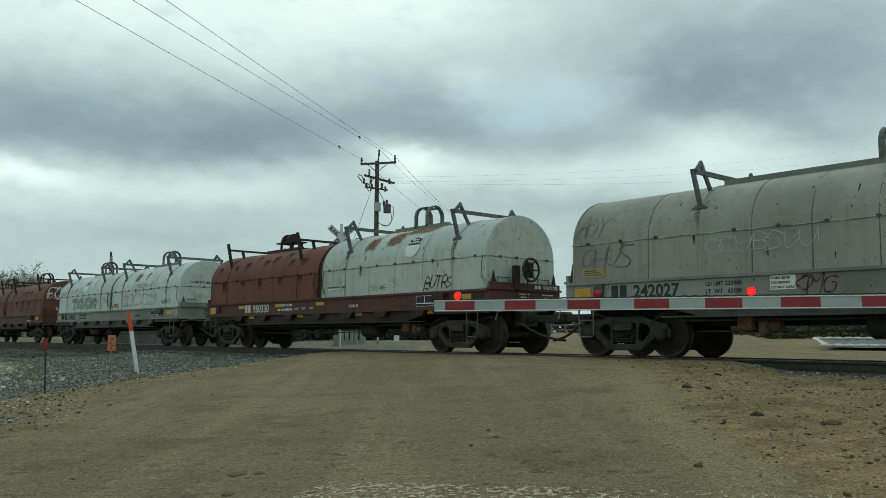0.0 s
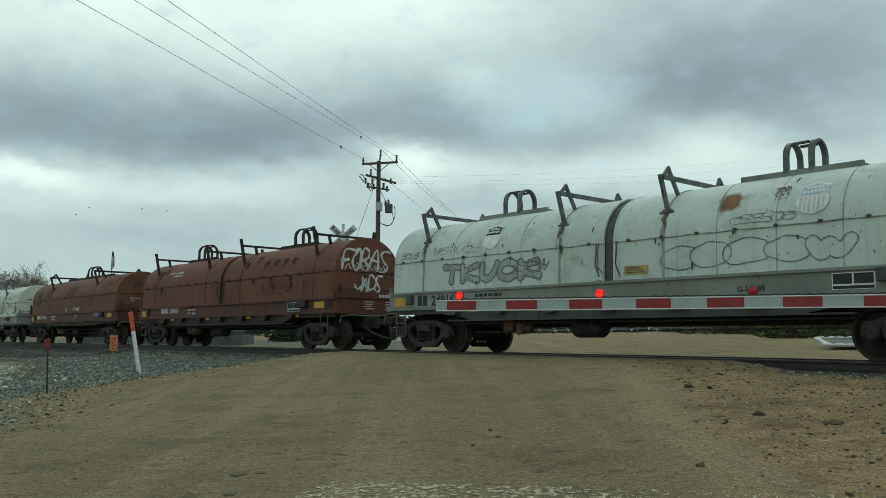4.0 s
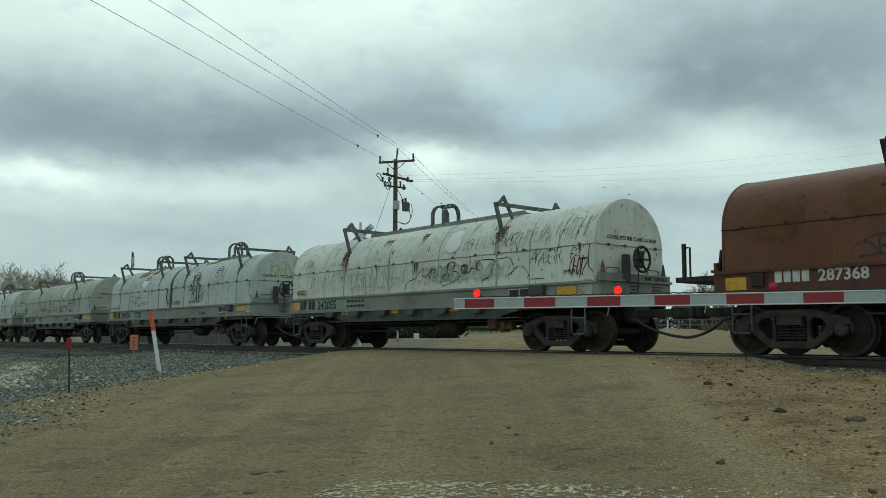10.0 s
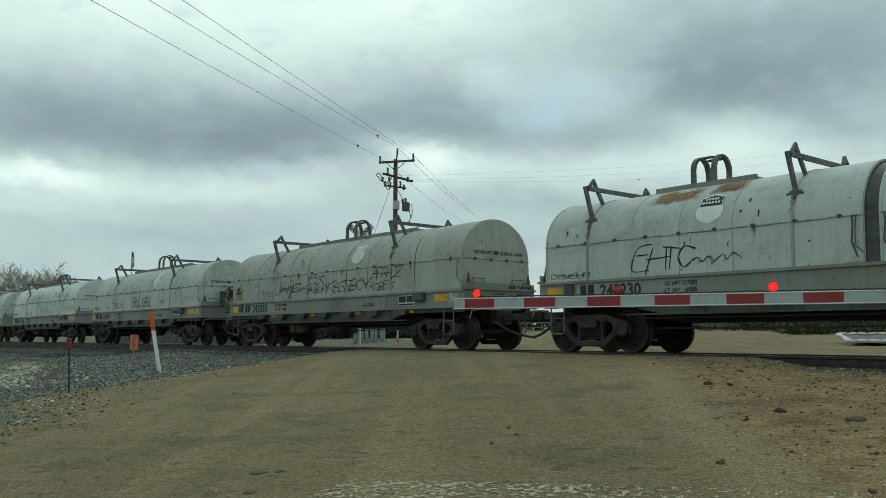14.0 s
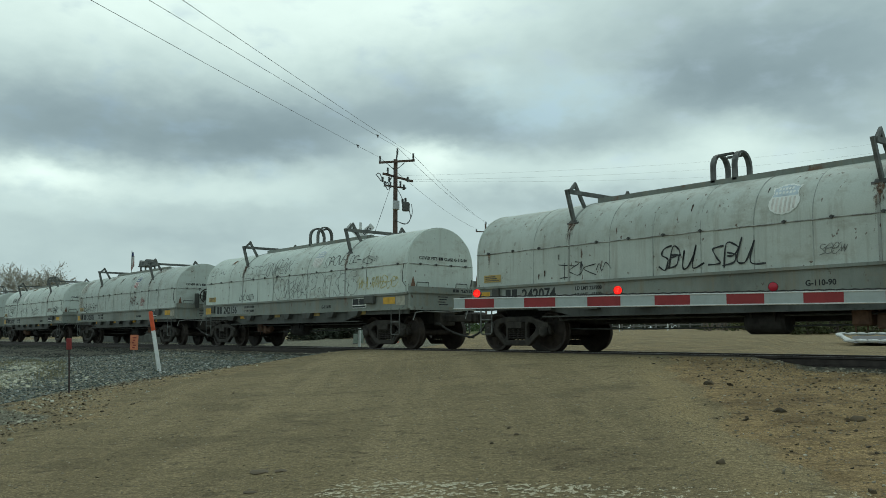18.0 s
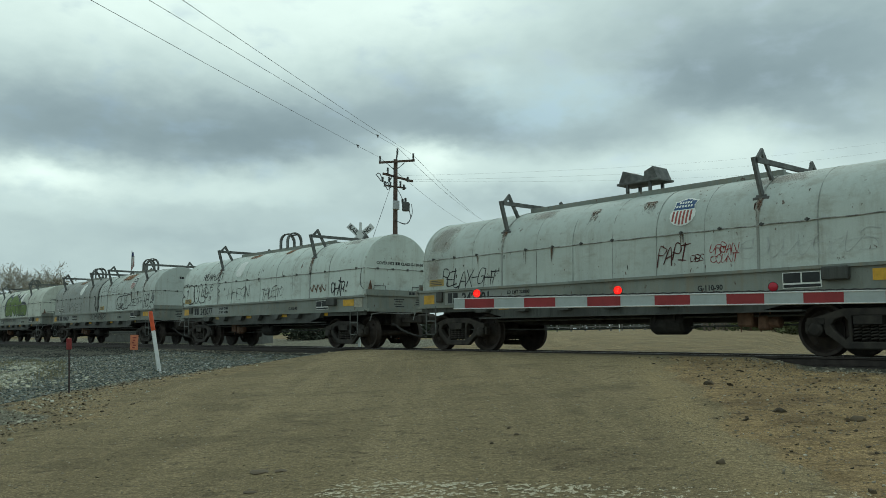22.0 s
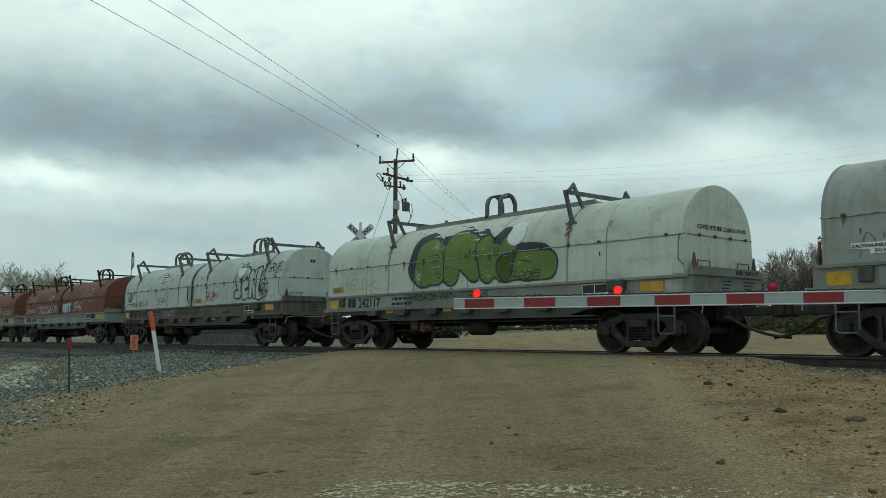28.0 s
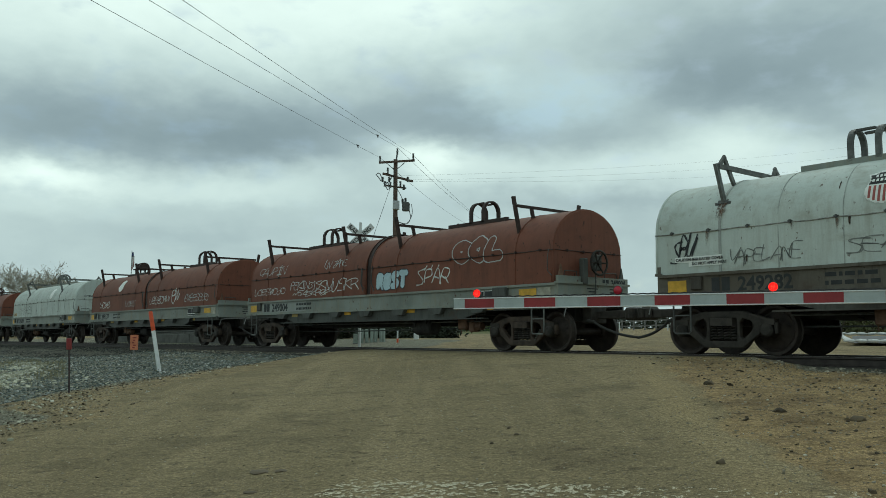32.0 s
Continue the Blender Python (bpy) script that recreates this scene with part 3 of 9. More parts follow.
def part(name, bm, mat, parent=None, label="", smooth=False):
    """Link a bmesh (or a ready mesh) as one mesh object, under parent if given; graffiti goes stroke by stroke."""
    if name == "graffiti":
        strokes = islands(bm)
        if len(strokes) > 1:
            bm.free()
            return [part("graffiti", b, mat, parent, label) for b in strokes][-1]
    if isinstance(bm, bpy.types.Mesh):
        me = bm
    else:
        me = bpy.data.meshes.new(name)
        bm.normal_update()
        bm.to_mesh(me)
        bm.free()
        me.materials.append(M[mat] if isinstance(mat, str) else mat)
        if smooth:
            me.shade_smooth()
            if smooth != "all":
                me.set_sharp_from_angle(angle=radians(35))
    ob = new(name, me)
    ob.parent = parent
    if label:
        ob["label"] = label
    return ob


def empty(name, label, category, group="", m=None):
    ob = new(name)
    ob.empty_display_size = 0.3
    if m is not None:
        ob.matrix_basis = m
    return tagged(ob, label, category, group)


KEPT = {}


def shared(name, key, make, mat, parent, label="", smooth=False):
    """Like part(), but alike pieces share one mesh: make() builds it the first time only."""
    full = (name, key, mat)
    if full in KEPT:
        return part(name, KEPT[full], None, parent, label)
    ob = part(name, make(), mat, parent, label, smooth)
    KEPT[full] = ob.data
    return ob


def box(bm, x0, x1, y0, y1, z0, z1, bevel=0.0):
    vs = [bm.verts.new((x, y, z)) for x in (x0, x1) for y in (y0, y1) for z in (z0, z1)]
    fs = [bm.faces.new([vs[i] for i in f]) for f in ((0, 1, 3, 2), (4, 6, 7, 5), (0, 4, 5, 1), (2, 3, 7, 6), (0, 2, 6, 4), (1, 5, 7, 3))]
    if bevel:
        edges = list({e for f in fs for e in f.edges})
        bmesh.ops.bevel(bm, geom=edges, offset=bevel, segments=1, affect="EDGES", profile=0.5)
    return bm


def bar(bm, a, b, w, h, up=(0, 0, 1)):
    """A straight bar of section w x h from a to b."""
    a, b = Vector(a), Vector(b)
    t = (b - a).normalized()
    side = t.cross(Vector(up))
    if side.length < 1e-4:
        side = t.cross(Vector((1, 0, 0)))
    side.normalize()
    top = side.cross(t)
    ring = [[bm.verts.new(p + side * (sx * w / 2) + top * (sz * h / 2)) for sx, sz in ((-1, -1), (1, -1), (1, 1), (-1, 1))] for p in (a, b)]
    for i in range(4):
        j = (i + 1) % 4
        bm.faces.new((ring[0][i], ring[0][j], ring[1][j], ring[1][i]))
    bm.faces.new(ring[0][::-1])
    bm.faces.new(ring[1])
    return bm


def tube(bm, pts, r, sides=8, r1=None):
    """A round rod along a line of points; r1: the radius at its end."""
    pts = [Vector(p) for p in pts]
    rings = []
    for i, p in enumerate(pts):
        t = (pts[min(i + 1, len(pts) - 1)] - pts[max(i - 1, 0)]).normalized()
        ref = Vector((0, 0, 1)) if abs(t.z) < 0.9 else Vector((1, 0, 0))
        a = t.cross(ref).normalized()
        b = t.cross(a)
        rr = r if r1 is None else r + (r1 - r) * i / (len(pts) - 1)
        rings.append([bm.verts.new(p + (a * math.cos(k * math.tau / sides) + b * math.sin(k * math.tau / sides)) * rr) for k in range(sides)])
    for q0, q1 in zip(rings, rings[1:]):
        for k in range(sides):
            bm.faces.new((q0[k], q0[(k + 1) % sides], q1[(k + 1) % sides], q1[k]))
    bm.faces.new(rings[0][::-1])
    bm.faces.new(rings[-1])
    return bm


def turned(bm, profile, sides=32, axis="y", at=(0, 0, 0)):
    """A body of revolution: profile of (radius, place along the axis)."""
    rings = []
    for r, s in profile:
        ring = []
        for k in range(sides):
            c, d = r * math.cos(k * math.tau / sides), r * math.sin(k * math.tau / sides)
            co = {"y": (c, s, d), "x": (s, c, d), "z": (c, d, s)}[axis]
            ring.append(bm.verts.new(Vector(co) + Vector(at)))
        rings.append(ring)
    for q0, q1 in zip(rings, rings[1:]):
        for k in range(sides):
            bm.faces.new((q0[k], q1[k], q1[(k + 1) % sides], q0[(k + 1) % sides]))
    if profile[0][0] > 1e-4:
        bm.faces.new(rings[0])
    if profile[-1][0] > 1e-4:
        bm.faces.new(rings[-1][::-1])
    return bm


def prism(bm, outline, x0, x1, axis="x"):
    """Extrude a closed outline: (y, z) along x, (x, z) along y or (x, y) along z."""
    put = (lambda s, a, b: (s, a, b)) if axis == "x" else (lambda s, a, b: (a, s, b)) if axis == "y" else (lambda s, a, b: (a, b, s))
    r0, r1 = ([bm.verts.new(put(s, a, b)) for a, b in outline] for s in (x0, x1))
    n = len(outline)
    for i in range(n):
        bm.faces.new((r0[i], r0[(i + 1) % n], r1[(i + 1) % n], r1[i]))
    bm.faces.new(r0[::-1])
    bm.faces.new(r1)
    bmesh.ops.recalc_face_normals(bm, faces=bm.faces)
    return bm


LETTERS = {}


def lettering(text, size, mat):
    """A mesh of the text in Blender's own font, lying in x and y, its left end at 0."""
    key = (text, size, mat)
    if key not in LETTERS:
        cu = bpy.data.curves.new("lettering", "FONT")
        cu.body, cu.size, cu.extrude, cu.offset = text, size * 1.38, 0.002, size * 0.034
        cu.resolution_u = 2
        ob = new("lettering", cu)
        dg = bpy.context.evaluated_depsgraph_get()
        me = bpy.data.meshes.new_from_object(ob.evaluated_get(dg))
        bpy.data.objects.remove(ob)
        me.materials.clear()
        me.materials.append(M[mat])
        LETTERS[key] = me
    return LETTERS[key]
# ================= the train: covered coil cars =================
# Car space: x the way it goes, y to its far side, z = 0 on the rail head.
HW, Z_BOT, Z_SEAM, Z_TOP = 1.20, 1.54, 2.33, 3.38       # hood: half width, foot, seam, crown
SILL_Y, SILL_Z0, SILL_Z1, LOW_Z0 = 1.22, 1.10, 1.53, 0.80
AXLE_Z = 0.457


def hood_y(z):
    """Half width of a hood at height z."""
    if z <= Z_SEAM:
        return HW - 0.02 * (z - Z_BOT) / (Z_SEAM - Z_BOT)
    k = min(1.0, (z - Z_SEAM) / (Z_TOP - Z_SEAM))
    return (HW - 0.02) * math.sqrt(max(0.0, 1 - k * k))


def hood_z(y):
    return Z_SEAM + (Z_TOP - Z_SEAM) * math.sqrt(max(0.0, 1 - (y / (HW - 0.02)) ** 2))


def hood_section(grow=0.0):
    pts = [(-HW - grow, Z_BOT), (-hood_y(Z_SEAM) - grow, Z_SEAM)]
    for k in range(1, 24):
        a = math.pi * k / 24
        pts.append((-(HW - 0.02 + grow) * math.cos(a), Z_SEAM + (Z_TOP - Z_SEAM + grow) * math.sin(a)))
    pts += [(hood_y(Z_SEAM) + grow, Z_SEAM), (HW + grow, Z_BOT)]
    return pts


def hood_shell(x0, x1):
    """The arched cover: sheet panels with a slight dent here and there, flat ends with rolled edges."""
    bm = bmesh.new()
    sec = hood_section()
    n = max(6, int((x1 - x0) / 0.35))
    xs = [x0, x0 + 0.03] + [x0 + 0.03 + (x1 - x0 - 0.06) * i / n for i in range(1, n)] + [x1 - 0.03, x1]
    rings = []
    for i, x in enumerate(xs):
        shrink = 0.03 if i in (0, len(xs) - 1) else 0.0
        ring = []
        for y, z in sec:
            d = noise.noise((x * 0.9, y * 1.3, z * 1.5)) * 0.012 if 1 < i < len(xs) - 2 else 0.0
            f = 1 - (shrink + d) / HW
            ring.append(bm.verts.new((x, y * f, Z_BOT + (z - Z_BOT) * (1 - shrink / 1.8 - d / 2.5))))
        rings.append(ring)
    for a, b in zip(rings, rings[1:]):
        for k in range(len(sec) - 1):
            bm.faces.new((a[k], b[k], b[k + 1], a[k + 1]))
        bm.faces.new((a[-1], b[-1], b[0], a[0]))
    bm.faces.new(rings[0])
    bm.faces.new(rings[-1][::-1])
    bmesh.ops.recalc_face_normals(bm, faces=bm.faces)
    return bm


def strap(x, w=0.035, grow=0.012, z0=Z_BOT):
    """A thin band over the hood, at x."""
    bm = bmesh.new()
    out, inn = hood_section(grow), hood_section(-0.02)
    rows = [[bm.verts.new((x + dx, y, max(z, z0))) for y, z in s] for s, dx in ((inn, -w / 2), (out, -w / 2), (out, w / 2), (inn, w / 2))]
    for a, b in zip(rows, rows[1:]):
        for k in range(len(out) - 1):
            bm.faces.new((a[k], a[k + 1], b[k + 1], b[k]))
    bmesh.ops.recalc_face_normals(bm, faces=bm.faces)
    return bm


def seam_rail(x0, x1):
    """The lapped seam with its clips along one side; mirrored for the other."""
    bm = bmesh.new()
    y = -hood_y(Z_SEAM)
    pts = []
    n = int((x1 - x0) / 0.45)
    for i in range(n + 1):
        pts.append((x0 + (x1 - x0) * i / n, y - 0.008, Z_SEAM - 0.012 * (i % 2)))
    tube(bm, pts, 0.013, 5)
    return bm


def guide_frame(x):
    """A crossbeam over the hood on two raked legs a side, with pointed ears."""
    bm = bmesh.new()
    zb = Z_TOP + 0.15
    bar(bm, (x, -1.14, zb), (x, 1.10, zb), 0.06, 0.09)
    for s in (-1, 1):
        bar(bm, (x, s * 1.0, hood_z(1.0) - 0.03), (x - 0.04, s * 1.18, zb + 0.05), 0.09, 0.06, (1, 0, 0))
        bar(bm, (x, s * 0.62, hood_z(0.62) - 0.03), (x - 0.02, s * 0.94, zb + 0.21), 0.08, 0.05, (1, 0, 0))
        bar(bm, (x - 0.02, s * 1.13, zb - 0.02), (x - 0.02, s * 0.90, zb + 0.22), 0.07, 0.05, (1, 0, 0))
        box(bm, x - 0.16, x + 0.16, s * 1.0 - 0.05, s * 1.0 + 0.05, hood_z(1.04) - 0.05, hood_z(1.04) + 0.03)
    return bm


def post_frame(x):
    """The plainer lifting guide of the brown hoods: a tall flat post a side and one crossbeam."""
    bm = bmesh.new()
    zb = Z_TOP + 0.14
    bar(bm, (x, -1.08, zb), (x, 1.0, zb), 0.05, 0.07)
    for s in (-1, 1):
        bar(bm, (x - 0.02, s * 1.0, hood_z(1.0) - 0.05), (x - 0.06, s * 1.16, zb + 0.24), 0.10, 0.05, (1, 0, 0))
        bar(bm, (x, s * 0.55, hood_z(0.55) - 0.03), (x, s * 0.62, zb), 0.09, 0.05, (1, 0, 0))
    return bm


def lift_hoop(x, w=0.60, h=0.62, deep=0.10):
    """An arched plate hoop that a crane takes hold of."""
    bm = bmesh.new()
    z0 = Z_TOP + 0.02
    path = [(-w / 2, z0), (-w / 2, z0 + h - w / 2)]
    path += [(-w / 2 * math.cos(a), z0 + h - w / 2 + w / 2 * math.sin(a)) for a in (math.pi * k / 10 for k in range(1, 10))]
    path += [(w / 2, z0 + h - w / 2), (w / 2, z0)]
    inner = [(y * (1 - 0.10 / w * 1.2), z - (0.045 if z > z0 + h - w / 2 + 0.01 else 0)) for y, z in path]
    rows = [[bm.verts.new((x + dx, y, z)) for y, z in p] for p, dx in ((path, -deep / 2), (path, deep / 2), (inner, deep / 2), (inner, -deep / 2))]
    for i in range(4):
        a, b = rows[i], rows[(i + 1) % 4]
        for k in range(len(path) - 1):
            bm.faces.new((a[k], a[k + 1], b[k + 1], b[k]))
    for k in (0, -1):
        bm.faces.new([r[k] for r in rows])
    bmesh.ops.recalc_face_normals(bm, faces=bm.faces)
    return bm


def lift_link(x):
    bm = bmesh.new()
    z = Z_TOP + 0.02 + 0.56
    box(bm, x - 0.16, x + 0.16, -0.20, -0.12, z - 0.02, z + 0.02)
    box(bm, x - 0.16, x + 0.16, 0.12, 0.20, z - 0.02, z + 0.02)
    return bm


def drum_leg():
    return box(bmesh.new(), -0.028, 0.028, -0.03, 0.03, Z_TOP - 0.05, Z_TOP + 0.29)


def drum_plate():
    return box(bmesh.new(), -0.56, 0.56, -0.28, 0.28, Z_TOP + 0.28, Z_TOP + 0.33, 0.008)


def drum_shell():
    """One half-round shell of the older lifting gear."""
    bm = bmesh.new()
    prism(bm, [(0.27 * math.cos(a), Z_TOP + 0.33 + 0.30 * math.sin(a)) for a in (math.pi * k / 12 for k in range(13))], -0.05, 0.05)
    return bm


def drum_cheek(sx):
    """One raked side plate of the battered lifting cradle."""
    bm = bmesh.new()
    prism(bm, [(sx * 0.52, Z_TOP + 0.33), (sx * 0.14, Z_TOP + 0.33), (sx * 0.18, Z_TOP + 0.52), (sx * 0.40, Z_TOP + 0.60)], -0.25, 0.25, "y")
    return bm


def lifting_drum(hood, x, steel, round_kind):
    drum = shared("lifting_drum", 0, drum_plate, steel, hood, "flat plate of the lifting gear on four legs")
    drum.location.x = x
    for sx in (-0.30, 0.30):
        for sy in (-0.22, 0.22):
            shared("drum_leg", 0, drum_leg, steel, drum).location = (sx, sy, 0)
    for sx in (-1, 1):
        if round_kind:
            shared("drum_shell", 0, drum_shell, steel, drum, "half-round steel shell").location.x = 0.18 * sx - 0.03
        else:
            shared("drum_cheek", sx, lambda: drum_cheek(sx), steel, drum, "raked steel side plate")


def spine(x0, x1):
    """The channel that lies along the crown of the hood."""
    bm = bmesh.new()
    box(bm, x0, x1, -0.30, -0.22, Z_TOP - 0.06, Z_TOP + 0.07)
    box(bm, x0, x1, 0.22, 0.30, Z_TOP - 0.06, Z_TOP + 0.07)
    box(bm, x0, x1, -0.22, 0.22, Z_TOP - 0.02, Z_TOP + 0.03)
    return bm


def clip_piece():
    bm = bmesh.new()
    box(bm, -0.040, 0.040, -0.022, 0.01, -0.014, 0.016)
    box(bm, -0.012, 0.018, -0.034, -0.01, -0.036, 0.028)
    return bm


def side_sill(half, s):
    """A deep channel: web, top lip and bottom flange in one section."""
    bm = bmesh.new()
    y, a, b = s * SILL_Y, SILL_Z0, SILL_Z1
    prism(bm, [(y + s * 0.05, b + 0.005), (y - s * 0.10, b + 0.005), (y - s * 0.10, b - 0.05), (y - s * 0.05, b - 0.05), (y - s * 0.05, a + 0.02), (y - s * 0.10, a + 0.02),
               (y - s * 0.10, a - 0.03), (y + s * 0.06, a - 0.03), (y + s * 0.06, a + 0.02), (y, a + 0.02), (y, b - 0.05), (y + s * 0.05, b - 0.05)], -half, half)
    return bm


def lower_sill(half, s, drop):
    """The lower rail: it rises to a shallow belly plate and tapers near the trucks."""
    bm = bmesh.new()
    y = s * (SILL_Y - 0.06)
    k = 2.3
    out = [(-half, SILL_Z0 - 0.03), (-half, 0.96), (-half + k, 0.96), (-half + k + 0.8, LOW_Z0 - drop), (half - k - 0.8, LOW_Z0 - drop), (half - k, 0.96), (half, 0.96), (half, SILL_Z0 - 0.03)]
    prism(bm, out, y - 0.03, y + 0.03, "y")
    box(bm, -half + k, half - k, y - 0.09, y + 0.09, LOW_Z0 - drop - 0.03, LOW_Z0 - drop)
    return bm


def stake_pocket():
    bm = bmesh.new()
    prism(bm, [(-0.28, 0.02), (-0.18, -0.13), (0.18, -0.13), (0.28, 0.02)], -0.10, 0.04, "y")
    return bm


def end_wall(x, sgn):
    """End sill under the hood: plate, lip and striker box."""
    bm = bmesh.new()
    box(bm, min(x, x - sgn * 0.06), max(x, x - sgn * 0.06), -SILL_Y, SILL_Y, SILL_Z0, Z_BOT + 0.16)
    box(bm, min(x + sgn * 0.05, x - sgn * 0.1), max(x + sgn * 0.05, x - sgn * 0.1), -SILL_Y - 0.02, SILL_Y + 0.02, Z_BOT - 0.02, Z_BOT + 0.03)
    box(bm, min(x + sgn * 0.12, x), max(x + sgn * 0.12, x), -SILL_Y, SILL_Y, SILL_Z0 - 0.04, SILL_Z0 + 0.06)
    return bm


def corner_guide(x, s):
    """A tapered upright plate at the hood's corner."""
    bm = bmesh.new()
    prism(bm, [(-0.10, Z_BOT - 0.02), (0.10, Z_BOT - 0.02), (0.05, Z_BOT + 0.22), (0.0, Z_BOT + 0.42), (-0.05, Z_BOT + 0.22)], -0.02, 0.02)
    bmesh.ops.translate(bm, verts=bm.verts, vec=(x, s * (HW - 0.14), 0))
    return bm


def center_sill(half, deep):
    bm = bmesh.new()
    z0 = 0.62 if not deep else 0.34
    prism(bm, [(-half + 0.1, 0.70), (-half + 2.2, 0.70), (-half + 3.0, z0), (half - 3.0, z0), (half - 2.2, 0.70), (half - 0.1, 0.70), (half - 0.1, 1.0), (-half + 0.1, 1.0)], -0.36, 0.36, "y")
    box(bm, -half + 2.4, half - 2.4, -1.05, 1.05, 0.86, 0.98)
    box(bm, -half + 0.05, half - 0.05, -1.12, 1.12, 1.0, Z_BOT - 0.02)
    return bm


def cross_bearer(x, low):
    bm = bmesh.new()
    prism(bm, [(-1.1, 0.98), (-1.1, 0.84), (-0.36, low), (0.36, low), (1.1, 0.84), (1.1, 0.98)], x - 0.05, x + 0.05)
    return bm


def coupler(x, sgn):
    bm = bmesh.new()
    a, b = sorted((x, x + sgn * 0.86))
    box(bm, a, b, -0.09, 0.09, 0.74, 0.92, 0.02)
    c = x + sgn * 0.98
    box(bm, c - 0.15, c + 0.15, -0.18, 0.18, 0.70, 0.98, 0.05)
    box(bm, c + sgn * 0.08 - 0.08, c + sgn * 0.08 + 0.08, -0.24, -0.12, 0.72, 0.96, 0.03)
    box(bm, min(x, x - sgn * 0.3), max(x, x - sgn * 0.3), -0.26, 0.26, 0.64, 1.06, 0.02)
    return bm


def uncoupling_lever(x, sgn):
    bm = bmesh.new()
    tube(bm, [(x + sgn * 0.08, -1.25, 0.78), (x + sgn * 0.08, -1.18, 0.98), (x + sgn * 0.10, -0.9, 1.02), (x + sgn * 0.30, -0.25, 1.00), (x + sgn * 0.60, 0.0, 1.02)], 0.016, 6)
    return bm


def brake_hose(x, sgn):
    bm = bmesh.new()
    pts = []
    for k in range(11):
        t = k / 10
        pts.append((x + sgn * (0.25 + 1.01 * t), -0.42 + 0.30 * t, 0.66 - 0.34 * t ** 0.8 - 0.05 * math.sin(t * math.pi)))
    tube(bm, pts, 0.030, 7)
    tube(bm, [(x + sgn * 0.05, -0.42, 0.70), (x + sgn * 0.27, -0.42, 0.66)], 0.035, 7)
    return bm


def brake_wheel(x, sgn):
    bm = bmesh.new()
    c = Vector((x, -0.02, 2.02))
    ring = [c + Vector((0, 0.28 * math.cos(a), 0.28 * math.sin(a))) for a in (math.tau * k / 20 for k in range(21))]
    tube(bm, ring, 0.027, 6)
    return bm


def brake_spoke(x, sgn, k):
    bm = bmesh.new()
    c, a = Vector((x, -0.02, 2.02)), math.tau * k / 6
    tube(bm, [c + Vector((-sgn * 0.05, 0.03 * math.cos(a), 0.03 * math.sin(a))), c + Vector((0, 0.27 * math.cos(a), 0.27 * math.sin(a)))], 0.020, 5)
    return bm


def brake_hub(x, sgn):
    bm = bmesh.new()
    turned(bm, [(0.0, -0.05), (0.055, -0.05), (0.055, 0.03), (0.0, 0.03)], 12, "x", Vector((x, -0.02, 2.02)))
    return bm


def brake_gear(x, sgn):
    """Housing behind the hand wheel, with its bracket and chain."""
    bm = bmesh.new()
    a, b = sorted((x - sgn * 0.04, x - sgn * 0.16))
    box(bm, a, b, -0.14, 0.14, 1.84, 2.22, 0.03)
    box(bm, min(x - sgn * 0.10, x - sgn * 0.24), max(x - sgn * 0.10, x - sgn * 0.24), -0.45, -0.28, 1.52, 2.12, 0.02)
    tube(bm, [(x - sgn * 0.08, -0.05, 1.86), (x - sgn * 0.09, -0.06, 1.45), (x - sgn * 0.12, -0.05, 1.15)], 0.018, 5)
    return bm


def stirrup(x, s):
    """A step of bent bar below the sill's corner."""
    bm = bmesh.new()
    y = s * (SILL_Y + 0.05)
    w = 0.19
    tube(bm, [(x - w, y, 1.12), (x - w, y, 0.44), (x - w + 0.04, y, 0.40), (x + w - 0.04, y, 0.40), (x + w, y, 0.44), (x + w, y, 1.12)], 0.018, 6)
    tube(bm, [(x - w, y, 0.74), (x + w, y, 0.74)], 0.016, 6)
    return bm


def grab_iron(x, s, z0=1.66):
    bm = bmesh.new()
    y = s * 0.70
    tube(bm, [(x, y - 0.22, z0), (x + 0.06, y - 0.22, z0 + 0.02), (x + 0.06, y - 0.20, z0 + 0.16), (x + 0.06, y + 0.20, z0 + 0.16), (x + 0.06, y + 0.22, z0 + 0.02), (x, y + 0.22, z0)], 0.012, 5)
    return bm


def reservoir(x):
    bm = bmesh.new()
    turned(bm, [(0.0, -0.42), (0.18, -0.40), (0.22, -0.34), (0.22, 0.34), (0.18, 0.40), (0.0, 0.42)], 20, "x", (x, -0.72, 0.60))
    box(bm, x - 0.25, x - 0.21, -0.95, -0.5, 0.60, 0.9)
    box(bm, x + 0.21, x + 0.25, -0.95, -0.5, 0.60, 0.9)
    return bm


def valve_cluster(x):
    bm = bmesh.new()
    box(bm, x - 0.30, x + 0.02, -0.92, -0.62, 0.52, 0.80, 0.03)
    box(bm, x + 0.10, x + 0.30, -0.90, -0.66, 0.46, 0.72, 0.03)
    turned(bm, [(0.0, 0.3), (0.10, 0.31), (0.10, 0.50), (0.0, 0.52)], 12, "x", (x, -0.78, 0.60))
    for k in range(4):
        tube(bm, [(x - 0.3 + k * 0.2, -0.8, 0.86), (x - 0.28 + k * 0.2, -0.8, 0.42 + 0.03 * (k % 2))], 0.014, 5)
    return bm


def brake_rods(half):
    bm = bmesh.new()
    tube(bm, [(-half + 2.2, -0.55, 0.52), (-1.5, -0.66, 0.50), (1.2, -0.64, 0.53), (half - 2.4, -0.5, 0.56)], 0.017, 5)
    tube(bm, [(-half + 2.4, -0.85, 0.72), (half - 2.4, -0.85, 0.72)], 0.022, 5)
    return bm


